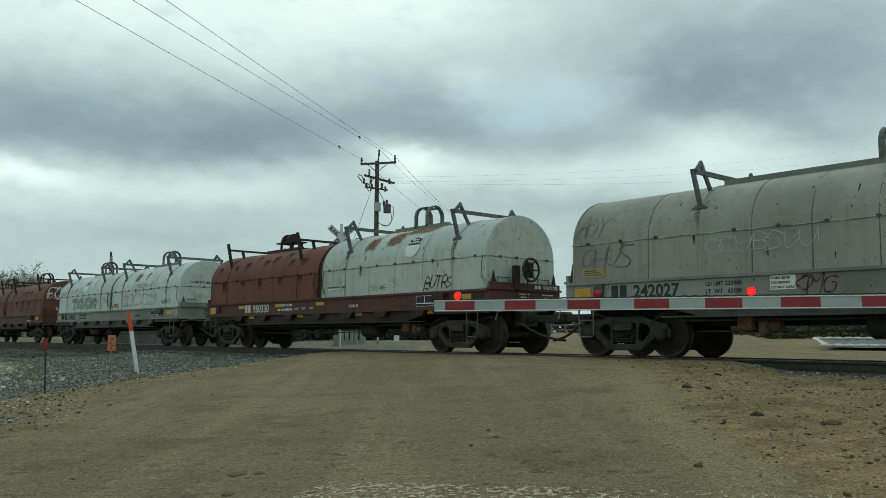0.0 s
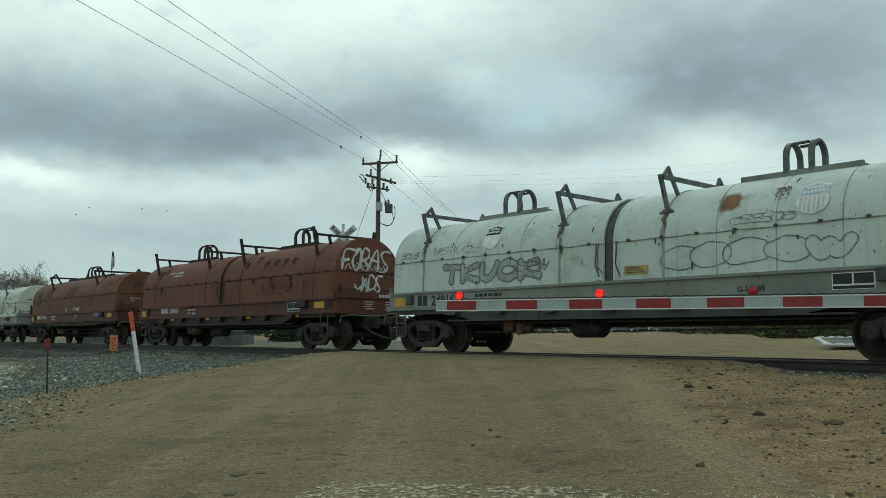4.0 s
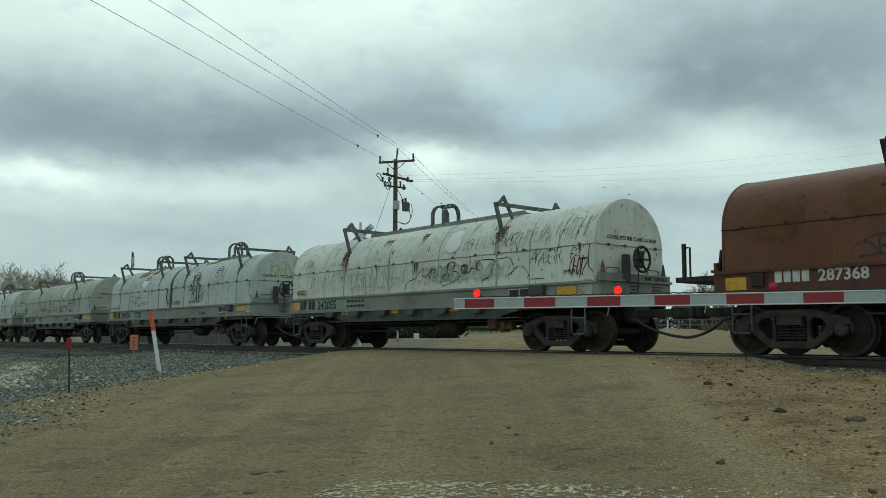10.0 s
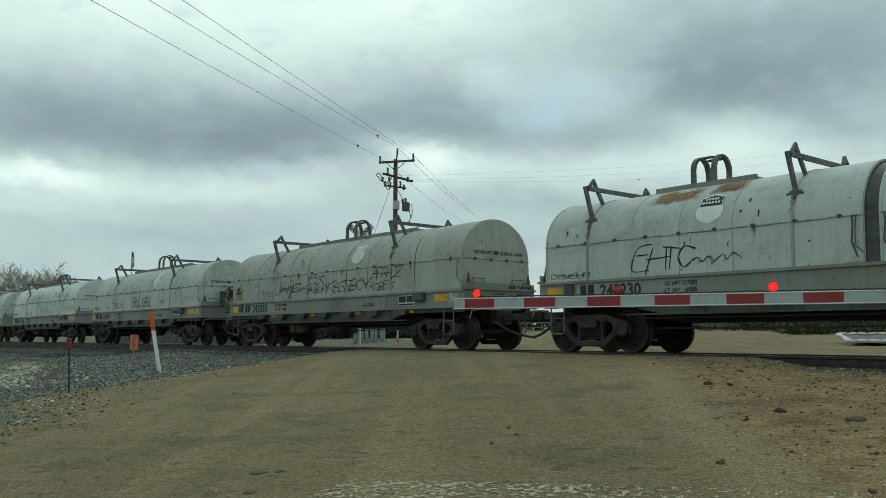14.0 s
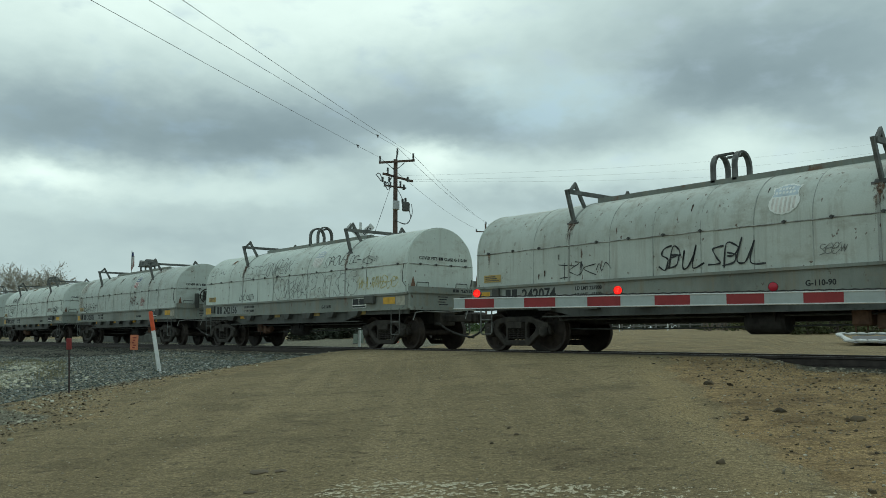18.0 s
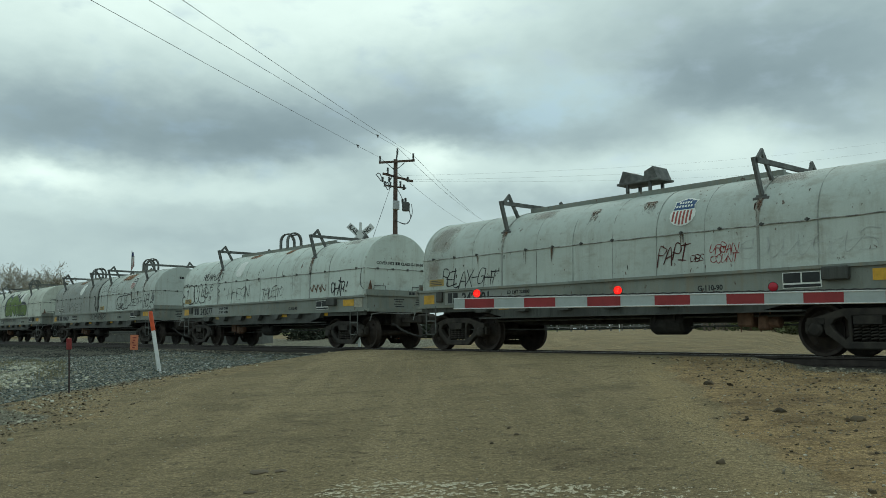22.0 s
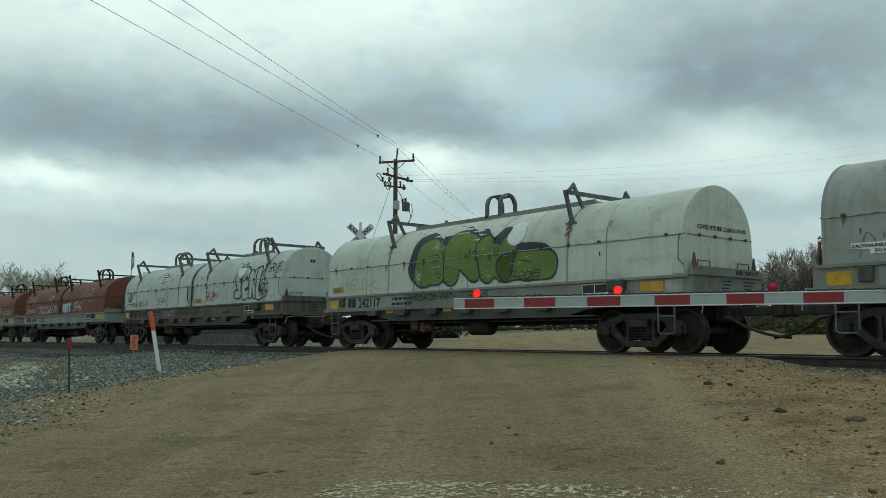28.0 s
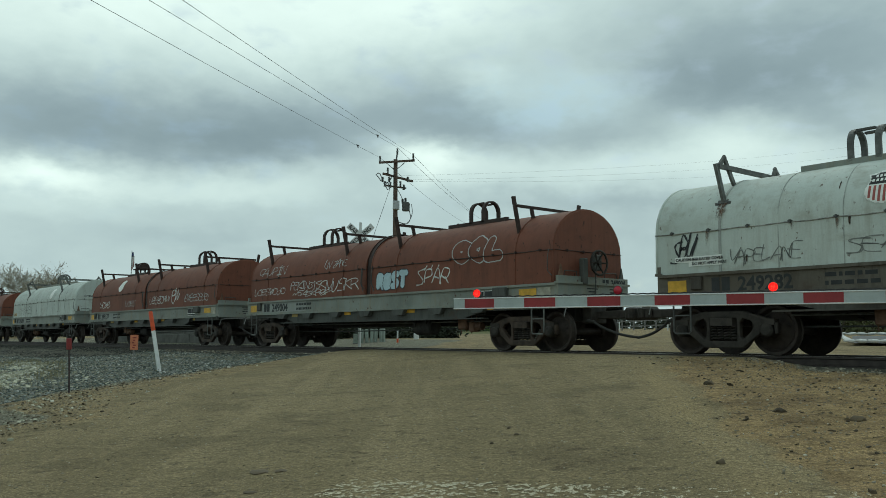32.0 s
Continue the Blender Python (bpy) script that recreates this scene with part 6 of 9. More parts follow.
# ================= ground =================
def build_ground():
    """One sheet to the horizon, fine where the camera stands and coarse far off."""
    gx = np.concatenate([[-2500, -900, -400, -220, -140, -100, -75], np.arange(-60, -13, 1.2), np.arange(-13, 13, 0.09), np.arange(13, 60, 1.2), [75, 100, 140, 220, 400, 900, 2500]])
    gy = np.concatenate([[-900, -300, -100, -40, -15], np.arange(-8, 3, 0.6), np.arange(3, 24, 0.09), np.arange(24, 30, 0.16), np.arange(30, 75, 0.8), [80, 90, 105, 125, 150, 200, 300, 500, 1000, 2500]])
    X, Y = np.meshgrid(gx, gy)
    Z = height(X, Y)
    far = soft(np.hypot(X, Y), 250, 700)
    Z = Z * (1 - far) + 2.0 * far
    nx, ny = len(gx), len(gy)
    verts = np.stack([X.ravel(), Y.ravel(), Z.ravel()], 1)
    i = np.arange(nx * ny).reshape(ny, nx)
    faces = np.stack([i[:-1, :-1].ravel(), i[:-1, 1:].ravel(), i[1:, 1:].ravel(), i[1:, :-1].ravel()], 1)
    me = bpy.data.meshes.new("ground")
    me.from_pydata(verts.tolist(), [], faces.tolist())
    u, p = track_coords(X.ravel(), Y.ravel())
    w = road_side(X.ravel(), Y.ravel())
    wob = lumps(X.ravel(), Y.ravel(), 1.9, 8) * 0.8 + lumps(X.ravel(), Y.ravel(), 0.5, 9) * 0.35
    near_lip = lip_shift(Y.ravel())
    gravel = soft(-w + wob + near_lip, 5.2, 6.3) * (p > 0) + ((np.abs(p) < 2.4) & (np.abs(w) > 6.3)) * 1.0 + (p <= 0) * soft(p, -10, -8) * soft(-w + wob, 5.5, 7.5)
    gravel = np.clip(gravel - 0.8 * soft(-w + wob, 14, 20) * soft(p, 5, 9), 0, 1)
    side = X.ravel() - 2.34 - (Y.ravel() - 7.2) * 0.155
    rut = np.exp(-((side + 0.10 + wob * 0.12) / 0.26) ** 2) * (0.65 + 0.35 * lumps(X.ravel(), Y.ravel(), 0.7, 61)) * (p > 2.2)
    shoulder = np.clip(soft(side + wob * 0.35, 0.0, 0.6) + 0.42 * soft(-w + wob + 0.7 * near_lip, 3.0, 4.6), 0, 1) * (p > 1.5) + (p < -3) * 0.40
    grass = np.clip(soft(-p + wob * 3, 52, 58) * soft(w, 8, 14) * 0.7 + soft(-p, 26, 40) * soft(-w, 14, 20), 0, 1) * 0.9
    # soot and painted shade: along the rails, under the train, down the upper bank
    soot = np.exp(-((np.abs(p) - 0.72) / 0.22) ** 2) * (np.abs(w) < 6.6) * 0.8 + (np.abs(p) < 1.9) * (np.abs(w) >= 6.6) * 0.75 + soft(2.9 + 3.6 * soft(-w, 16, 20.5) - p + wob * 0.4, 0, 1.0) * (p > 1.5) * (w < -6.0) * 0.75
    me.shade_smooth()
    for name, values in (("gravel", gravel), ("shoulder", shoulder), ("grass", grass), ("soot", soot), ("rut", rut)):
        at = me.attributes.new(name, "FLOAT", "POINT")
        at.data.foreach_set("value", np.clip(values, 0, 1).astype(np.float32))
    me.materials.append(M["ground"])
    return tagged(new("ground", me), "packed dirt crossing road with gravel banks and tan shoulders", "ground", kind="structure")


build_ground()


def scatter(name, count, place, r0, r1, mat, label, seed, flat=0.65):
    """Many small broken stones in one mesh, each with twelve faces of its own."""
    rng = np.random.default_rng(seed)
    xy = place(rng, count)
    n = len(xy)
    cube = np.array([(x, y, z) for x in (-1, 1) for y in (-1, 1) for z in (-1, 1)], float) * 0.62
    quads = np.array([(0, 1, 3, 2), (4, 6, 7, 5), (0, 4, 5, 1), (2, 3, 7, 6), (0, 2, 6, 4), (1, 5, 7, 3)])
    r = r0 + (r1 - r0) * rng.random(n) ** 2.2
    v = cube[None] * (1 + rng.uniform(-0.38, 0.38, (n, 8, 3)))
    v[:, :, 2] *= flat
    a = rng.uniform(0, math.tau, n)
    c, s = np.cos(a)[:, None], np.sin(a)[:, None]
    tilt = rng.uniform(-0.5, 0.5, n)[:, None]
    vx, vy, vz = v[:, :, 0] * c - v[:, :, 1] * s, v[:, :, 0] * s + v[:, :, 1] * c, v[:, :, 2] + v[:, :, 0] * tilt
    z = height(xy[:, 0], xy[:, 1]) + r * 0.18
    verts = np.stack([vx * r[:, None] + xy[:, :1], vy * r[:, None] + xy[:, 1:2], vz * r[:, None] + z[:, None]], 2).reshape(-1, 3)
    faces = (quads[None] + 8 * np.arange(n)[:, None, None]).reshape(-1, 4)
    me = bpy.data.meshes.new(name)
    me.from_pydata(verts.tolist(), [], faces.tolist())
    me.materials.append(M[mat])
    return tagged(new(name, me), label, "stones", kind="stuff")


def bank(rng, n):
    """Left of the road, from the track down the bank."""
    u = rng.uniform(-62, -16, n * 3)
    p = 1.9 + rng.random(n * 3) ** 1.2 * 12.5
    x, y = NX * (TRACK - p) + DX * u, NY * (TRACK - p) + DY * u
    w = road_side(x, y)
    edge = 5.5 + lumps(x, y, 1.6, 8) * 0.5 + lumps(x, y, 0.5, 9) * 0.3
    edge = edge - lip_shift(y)
    keep = (w < -edge) & (y > 5) & (np.abs(x / np.maximum(y, 1)) < 0.62) & (rng.random(n * 3) < np.clip(14 / np.maximum(y, 4), 0.15, 1))
    return np.stack([x, y], 1)[keep][:n]


def verge(rng, n):
    """The right shoulder."""
    x, y = rng.uniform(0.5, 9.5, n * 4), rng.uniform(4.0, 17, n * 4)
    w = road_side(x, y)
    _, p = track_coords(x, y)
    side = x - 2.34 - (y - 7.2) * 0.155
    keep = (side > 0.35 + rng.normal(0, 0.35, n * 4)) & (p > 1.9)
    return np.stack([x, y], 1)[keep][:n]


def whole_road(rng, n):
    x, y = rng.uniform(-9, 8, n * 3), rng.uniform(4.2, 24, n * 3)
    _, p = track_coords(x, y)
    keep = (p > 1.8) & (np.abs(x / y) < 0.6)
    return np.stack([x, y], 1)[keep][:n]


def left_lip(rng, n):
    """The brown lip where road and gravel meet."""
    t = rng.uniform(0, 1, n * 2)
    y = 9 + 13 * t
    base = ROAD[0] + (y - ROAD[1]) * ROAD[2] / ROAD[3]
    x = base - (5.2 - lip_shift(y) + rng.normal(0, 0.55, n * 2)) / ROAD[3]
    return np.stack([x, y], 1)[:n]




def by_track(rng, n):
    """The part of the bank next the rails, its stones coloured dark for soot and shade."""
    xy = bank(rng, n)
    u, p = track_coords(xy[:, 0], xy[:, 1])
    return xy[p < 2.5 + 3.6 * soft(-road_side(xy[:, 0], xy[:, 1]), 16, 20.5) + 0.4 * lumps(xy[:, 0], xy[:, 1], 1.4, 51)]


def down_bank(rng, n):
    xy = bank(rng, n)
    u, p = track_coords(xy[:, 0], xy[:, 1])
    return xy[p >= 2.3 + 3.6 * soft(-road_side(xy[:, 0], xy[:, 1]), 16, 20.5) + 0.4 * lumps(xy[:, 0], xy[:, 1], 1.4, 51)]


scatter("ballast", 52000, down_bank, 0.010, 0.036, "stone", "grey crushed ballast stones on the bank", 11)
scatter("sooty_ballast", 26000, by_track, 0.012, 0.040, "dark_stone", "ballast stones beside the rails, coloured dark for soot and shade", 20)
scatter("pebbles", 4200, verge, 0.005, 0.018, "pebble", "tan pebbles on the dirt shoulder", 12)
def weeds(rng, n):
    """Dry grass on the bank, far to the left."""
    u, p = rng.uniform(-34, -19, n * 3), rng.uniform(6.0, 11.5, n * 3)
    x, y = NX * (TRACK - p) + DX * u, NY * (TRACK - p) + DY * u
    keep = (x / y < -0.435) & (x / y > -0.6) & (lumps(x, y, 1.1, 31) > 0.05)
    return np.stack([x, y], 1)[keep][:n]


def dry_grass():
    rng = np.random.default_rng(33)
    xy = weeds(rng, 2600)
    z = height(xy[:, 0], xy[:, 1])
    verts, faces = [], []
    for (x, y), h in zip(xy, z):
        a, l, w = rng.uniform(0, math.tau), rng.uniform(0.04, 0.16), 0.006
        dx, dy = math.cos(a), math.sin(a)
        k = len(verts)
        verts += [(x - dy * w, y + dx * w, h - 0.01), (x + dy * w, y - dx * w, h - 0.01), (x + dx * l * 0.5, y + dy * l * 0.5, h + l)]
        faces.append((k, k + 1, k + 2))
    me = bpy.data.meshes.new("dry_grass")
    me.from_pydata(verts, [], faces)
    me.materials.append(M["straw"])
    return tagged(new("dry_grass", me), "pale dry grass among the ballast stones", "grass", kind="stuff")


dry_grass()
scatter("clods", 1500, verge, 0.005, 0.026, "clod", "dark clods of earth on the dirt shoulder", 13, 0.5)
scatter("large_clods", 150, verge, 0.018, 0.044, "clod", "large dark clods of earth on the dirt shoulder", 22, 0.45)
scatter("grit", 15000, whole_road, 0.003, 0.011, "pebble", "loose grit on the dirt road", 14)
scatter("road_clods", 60, whole_road, 0.006, 0.026, "clod", "dark clods of earth on the dirt road", 15, 0.3)
scatter("lip_stones", 4200, left_lip, 0.004, 0.016, "pebble", "loose stones along the edge of the road", 16)
scatter("lip_chips", 260, left_lip, 0.008, 0.040, "pale_stone", "pale chips of rock along the edge of the road", 21)
scatter("lip_clods", 1100, left_lip, 0.006, 0.032, "clod", "dark earth and roots along the edge of the road", 17, 0.5)


def crest(rng, n):
    """Ballast heaped beside the track at the crossing's ends."""
    u = np.concatenate([rng.uniform(-34, -21.5, n), rng.uniform(-8.2, 4, n)])
    p = 1.5 + rng.random(2 * n) * 1.0
    x, y = NX * (TRACK - p) + DX * u, NY * (TRACK - p) + DY * u
    return np.stack([x, y], 1)


def pale_heap(rng, n):
    """The pale crest of the bank, at the far left: whitish rocks, with the light it catches in their colour."""
    bx, sl = rng.uniform(-0.56, -0.41, n * 2), rng.uniform(0.030, 0.060, n * 2)
    y = np.full(n * 2, 18.0)
    for _ in range(60):
        y = 0.7 * y + 0.3 * (EYE[2] - height(bx * y, y)) / sl
    keep = (rng.random(n * 2) < np.exp(-((bx + 0.492 + (sl - 0.040) * 1.6) / 0.024) ** 2) + 0.02) & (lumps(bx * y, y, 0.9, 41) > -0.35)
    return np.stack([bx * y, y], 1)[keep][:n]


# pale stone colour also brightens this crest as if lit
scatter("bank_rocks", 2000, pale_heap, 0.020, 0.070, "pale_stone", "pale broken rocks whitening the crest of the bank where it catches light", 19)
scatter("track_ballast", 900, crest, 0.012, 0.040, "pebble", "dusty ballast beside the rails", 18)


# ---- big dark lumps that the road shows ----
def clod_thing(x, y, sx, sy, sz, seed):
    bm = bmesh.new()
    bmesh.ops.create_icosphere(bm, subdivisions=2, radius=1.0)
    for v in bm.verts:
        k = 1 + 0.35 * noise.noise(v.co * 1.7 + Vector((seed, 0, 0)))
        v.co = Vector((v.co.x * sx * k, v.co.y * sy * k, max(v.co.z, -0.3) * sz * k))
    ob = part("clod", bm, "clod", None, smooth=True)
    ob.location = (x, y, ground_z(x, y) + sz * 0.12)
    return tagged(ob, "dark flattened lump of earth on the dirt road", "clod", "lumps on the road")


for i, (x, y, sx, sy, sz) in enumerate(((2.01, 6.34, 0.035, 0.03, 0.03), (-1.48, 7.07, 0.085, 0.10, 0.010), (-1.30, 7.06, 0.05, 0.06, 0.010), (-1.39, 6.33, 0.06, 0.05, 0.010), (0.64, 8.49, 0.018, 0.018, 0.014), (0.68, 8.08, 0.026, 0.02, 0.016), (0.43, 7.72, 0.02, 0.016, 0.014),
                                        (3.38, 11.05, 0.06, 0.05, 0.045), (3.32, 8.6, 0.06, 0.05, 0.04), (3.87, 8.13, 0.08, 0.06, 0.045))):
    clod_thing(x, y, sx, sy, sz, i)


def stop_line():
    """What is left of a painted bar across the lane: flakes of white."""
    a, t, back = Vector((-0.70, 6.60)), Vector((0.932, -0.363)), Vector((-0.363, -0.932))
    bm = bmesh.new()
    ns, nd = 520, 46
    S, D = np.meshgrid(3.75 * (np.arange(ns) + 0.5) / ns, 0.60 * (np.arange(nd) + 0.5) / nd)
    S, D = S.ravel(), D.ravel()
    X, Y = a.x + t.x * S + back.x * D, a.y + t.y * S + back.y * D
    left = lumps(S, D, 0.42, 21) * 0.25 + lumps(S, D * 2, 0.10, 22) * 0.16 + lumps(S, D * 0.8, 0.026, 23) * 0.95
    keep = left > 0.30 + 0.5 * soft(0.05 - D, 0, 0.05) + 0.16 * soft(S, 1.9, 2.3)
    keep &= np.random.default_rng(24).random(len(S)) > 0.30
    for x, y in zip(X[keep], Y[keep]):
        q = [(x + sx * 0.0042 * t.x + sy * 0.0056 * back.x, y + sx * 0.0042 * t.y + sy * 0.0056 * back.y) for sx, sy in ((-1, -1), (1, -1), (1, 1), (-1, 1))]
        bm.faces.new([bm.verts.new((qx, qy, 0)) for qx, qy in q])
    co = np.array([v.co[:] for v in bm.verts])
    hz = height(co[:, 0], co[:, 1]) + 0.006
    for v, z in zip(bm.verts, hz):
        v.co.z = z
    ob = part("stop_line", bm, "road_paint", None)
    return tagged(ob, "worn flaking white stop line on the dirt road", "road marking", kind="structure")


stop_line()


# ================= the railway track =================
def rail_mesh(u0, u1):
    bm = bmesh.new()
    prism(bm, [(-0.037, 0.0), (-0.037, -0.035), (-0.01, -0.05), (-0.01, -0.145), (-0.07, -0.16), (-0.07, -0.172), (0.07, -0.172), (0.07, -0.16), (0.01, -0.145), (0.01, -0.05), (0.037, -0.035), (0.037, 0.0)], u0, u1)
    return bm


def build_track():
    tr = empty("railway_track", "single line of rusty rails on dark wooden ties", "track", m=Matrix.Translation(along(0)) @ pose(0, 0, 0, 0, 0, TRACK_TURN))
    tr["kind"] = "structure"
    for s in (-1, 1):
        r = part("rail", rail_mesh(-400, 140), "rail", tr, "dark rusty steel rail")
        r.location.y = s * 0.755
        bm = bmesh.new()
        box(bm, -400, 140, -0.030, 0.030, -0.002, 0.002)
        part("rail_head", bm, "rail_top", tr, "polished running surface").location.y = s * 0.755
    ties = [u for u in np.arange(-75, 16, 0.55) if not -22.0 < u < -8.2]
    for u in ties:
        t = shared("tie", 0, lambda: box(bmesh.new(), -0.11, 0.11, -1.30, 1.30, -0.33, -0.165, 0.01), "tie", tr)
        t.matrix_basis = pose(float(u), random.uniform(-0.04, 0.04), random.uniform(-0.01, 0.01), 0, 0, random.uniform(-1, 1))
    return tr


build_track()


# ================= the crossing gate =================
def build_gate():
    tip, t = Vector((0.149, 11.264, 0.0)), Vector((0.911, -0.412, 0.0)).normalized()
    turn = math.degrees(math.atan2(t.y, t.x))
    z0, z1 = 0.70, 0.835
    gate = empty("crossing_gate", "lowered red and white striped crossing gate arm with red lamps", "gate", m=pose(tip.x, tip.y, 0, 0, 0, turn))
    length = 8.5
    bm = bmesh.new()
    box(bm, 0, length, -0.018, 0.018, z0 + 0.006, z1 - 0.006)
    part("arm", bm, "gate_white", gate, "white reflective gate arm")
    x, k = 0.155, 0
    while x < length - 0.5:
        if k % 2 == 0:
            bm = bmesh.new()
            box(bm, x, x + 0.406, -0.022, 0.022, z0 + 0.010, z1 - 0.010)
            part("stripe", bm, "gate_red", gate, "red reflective band")
        x += 0.406
        k += 1
    for za, zb in ((z1 - 0.010, z1 + 0.004), (z0 - 0.004, z0 + 0.010)):
        bm = bmesh.new()
        box(bm, -0.004, length, -0.026, 0.026, za, zb, 0.003)
        part("edge", bm, "gate_edge", gate, "bright aluminium edge")
    bm = bmesh.new()
    pts = [(0.35 + i * 0.06, 0.0, z1 + 0.012 + 0.008 * (i % 2)) for i in range(132)]
    tube(bm, pts, 0.008, 5)
    part("cable", bm, "hose", gate, "thin black lamp cable along the arm")
    lenses = []
    for d in (0.318, 2.151, 3.906):
        bm = bmesh.new()
        turned(bm, [(0.053, 0.030), (0.057, 0.026), (0.057, -0.008), (0.053, -0.012)], 24)
        box(bm, -0.015, 0.015, -0.015, 0.015, -0.085, -0.062)
        bmesh.ops.delete(bm, geom=[f for f in bm.faces if len(f.verts) > 8], context="FACES_ONLY")
        lamp = part("lamp", bm, "gear_dark", gate, "round red gate lamp in a dark hood")
        lamp.location = (d, 0.0, z1 + 0.062)
        bm = bmesh.new()
        turned(bm, [(0.0, -0.030), (0.028, -0.027), (0.046, -0.018), (0.052, 0.0), (0.046, 0.018), (0.028, 0.027), (0.0, 0.030)], 24)
        bmesh.ops.recalc_face_normals(bm, faces=bm.faces)
        lens = part("lens", bm, "lamp_on", lamp, "red lens, lit on one face", smooth="all")
        lens.data.materials.append(M["lamp_off"])
        for f in lens.data.polygons:
            f.material_index = 1 if f.center.y > 0 else 0
        lenses.append(lens)
    base = tip + t * (length + 0.15)
    gz = ground_z(base.x, base.y)
    bm = bmesh.new()
    box(bm, length - 0.3, length + 0.5, -0.14, 0.14, z0 - 0.12, z1 + 0.12, 0.04)
    box(bm, length + 0.05, length + 0.25, -0.09, 0.09, gz, z0 + 0.9, 0.02)
    box(bm, length - 0.15, length + 0.45, -0.25, 0.25, gz - 0.05, gz + 0.12, 0.02)
    part("mast", bm, "box_grey", gate, "grey steel gate mast")
    return gate, lenses


GATE, LENSES = build_gate()


# ================= posts and signs beside the track =================
def at_ground(x, y, z=0.0):
    return pose(x, y, ground_z(x, y) + z)


def marker_post(x, y, h, lean):
    p = empty("marker_post", "leaning white plastic marker post with an orange top", "post", m=at_ground(x, y, -0.02) @ pose(0, 0, 0, 0, lean, 0))
    bm = bmesh.new()
    turned(bm, [(0.048, 0), (0.048, h * 0.68), (0.044, h * 0.685), (0.0, h * 0.69)], 16, "z")
    part("tube", bm, "post_white", p, "white plastic tube", smooth=True)
    bm = bmesh.new()
    turned(bm, [(0.051, h * 0.68), (0.051, h - 0.03), (0.040, h - 0.005), (0.0, h)], 16, "z")
    part("cap", bm, "post_orange", p, "orange sleeve and cap", smooth=True)
    bm = bmesh.new()
    turned(bm, [(0.0, -0.052), (0.010, -0.052), (0.010, 0.052), (0.0, 0.052)], 8, "y", (0.0, 0, 0.07))
    part("bolt", bm, "gear_dark", p)
    return p


def small_sign(x, y, h, w, sh):
    s = empty("warning_marker", "small faded orange sign plate on a steel stake", "sign", m=at_ground(x, y, -0.02) @ pose(0, 0, 0, 0, 0, 22))
    bm = bmesh.new()
    box(bm, -0.022, 0.022, -0.012, 0.012, 0, h - 0.02)
    part("stake", bm, "pipe", s, "grey steel stake")
    bm = bmesh.new()
    box(bm, -w / 2, w / 2, -0.022, -0.012, h - sh, h, 0.006)
    part("plate", bm, "sign_orange", s, "faded orange plate")
    bm = bmesh.new()
    for k in range(5):
        box(bm, -w * 0.22 + 0.02 * (k % 2), w * 0.25 - 0.03 * (k % 3), -0.026, -0.021, h - 0.10 - k * 0.07, h - 0.07 - k * 0.07)
    tagged(part("small_print", bm, "stick_red", s, "unreadable red print"), kind="stuff")
    return s


def thin_stake(x, y, h):
    s = empty("stake", "thin dark metal stake with a dull red top", "stake", m=at_ground(x, y, -0.02) @ pose(0, 0, 0, 0, -2.5, 0))
    bm = bmesh.new()
    tube(bm, [(0, 0, 0), (0.004, 0, h * 0.5), (0, 0, h)], 0.016, 7)
    part("rod", bm, "stick_dark", s)
    bm = bmesh.new()
    box(bm, -0.045, 0.045, -0.02, 0.02, h - 0.18, h + 0.02, 0.01)
    part("top", bm, "stick_red", s, "dull red reflector top")
    return s


def on_ground(px, py, guess=15.0):
    """A place on the ground by its bearing (px) and its slope below the eye (py)."""
    y = guess
    for _ in range(60):
        z = ground_z(px * y, y)
        y = 0.7 * y + 0.3 * (EYE[2] - z) / py
    return px * y, y


POST = on_ground(-0.3265, 0.0401)
marker_post(*POST, POST[1] * 0.0717, -10.4)
STAKE = on_ground(-0.4297, 0.0644)
thin_stake(*STAKE, STAKE[1] * 0.0625)
SIGN = on_ground(-0.357, 0.0335)
small_sign(*SIGN, SIGN[1] * 0.0365, SIGN[1] * 0.0088, SIGN[1] * 0.0175)


def crossbuck(x, y, z):
    """Crossed white blades on a white mast beyond the track."""
    c = empty("crossbuck", "white crossbuck sign reading railroad crossing on a white mast", "sign", m=pose(x, y, 0, 0, 0, 8))
    bm = bmesh.new()
    tube(bm, [(0, 0.03, ground_z(x, y) - 0.1), (0, 0.03, z + 0.52)], 0.055, 12)
    part("mast", bm, "sign_white", c, "white round mast", smooth=True)
    for turn, words in ((42, ("RAIL", "ROAD")), (-42, ("CROSS", "ING"))):
        bm = bmesh.new()
        box(bm, -0.61, 0.61, -0.012, 0.012, -0.115, 0.115, 0.004)
        b = part("blade", bm, "sign_white", c, "white sign blade")
        b.matrix_basis = pose(0, -0.06 if turn > 0 else -0.035, z, 0, turn, 0)
        for k, word in enumerate(words):
            me = lettering(word, 0.15, "ink")
            ob = part("lettering", me, None, b)
            ob.matrix_basis = pose(-0.56 if k == 0 else 0.13, -0.016, -0.07, 90, 0, 0)
    return c


crossbuck(-3.09, 32.0, 4.08)


# ================= power line =================
def sag(a, b, drop, n=14):
    a, b = Vector(a), Vector(b)
    return [a.lerp(b, k / n) - Vector((0, 0, drop * 4 * (k / n) * (1 - k / n))) for k in range(n + 1)]


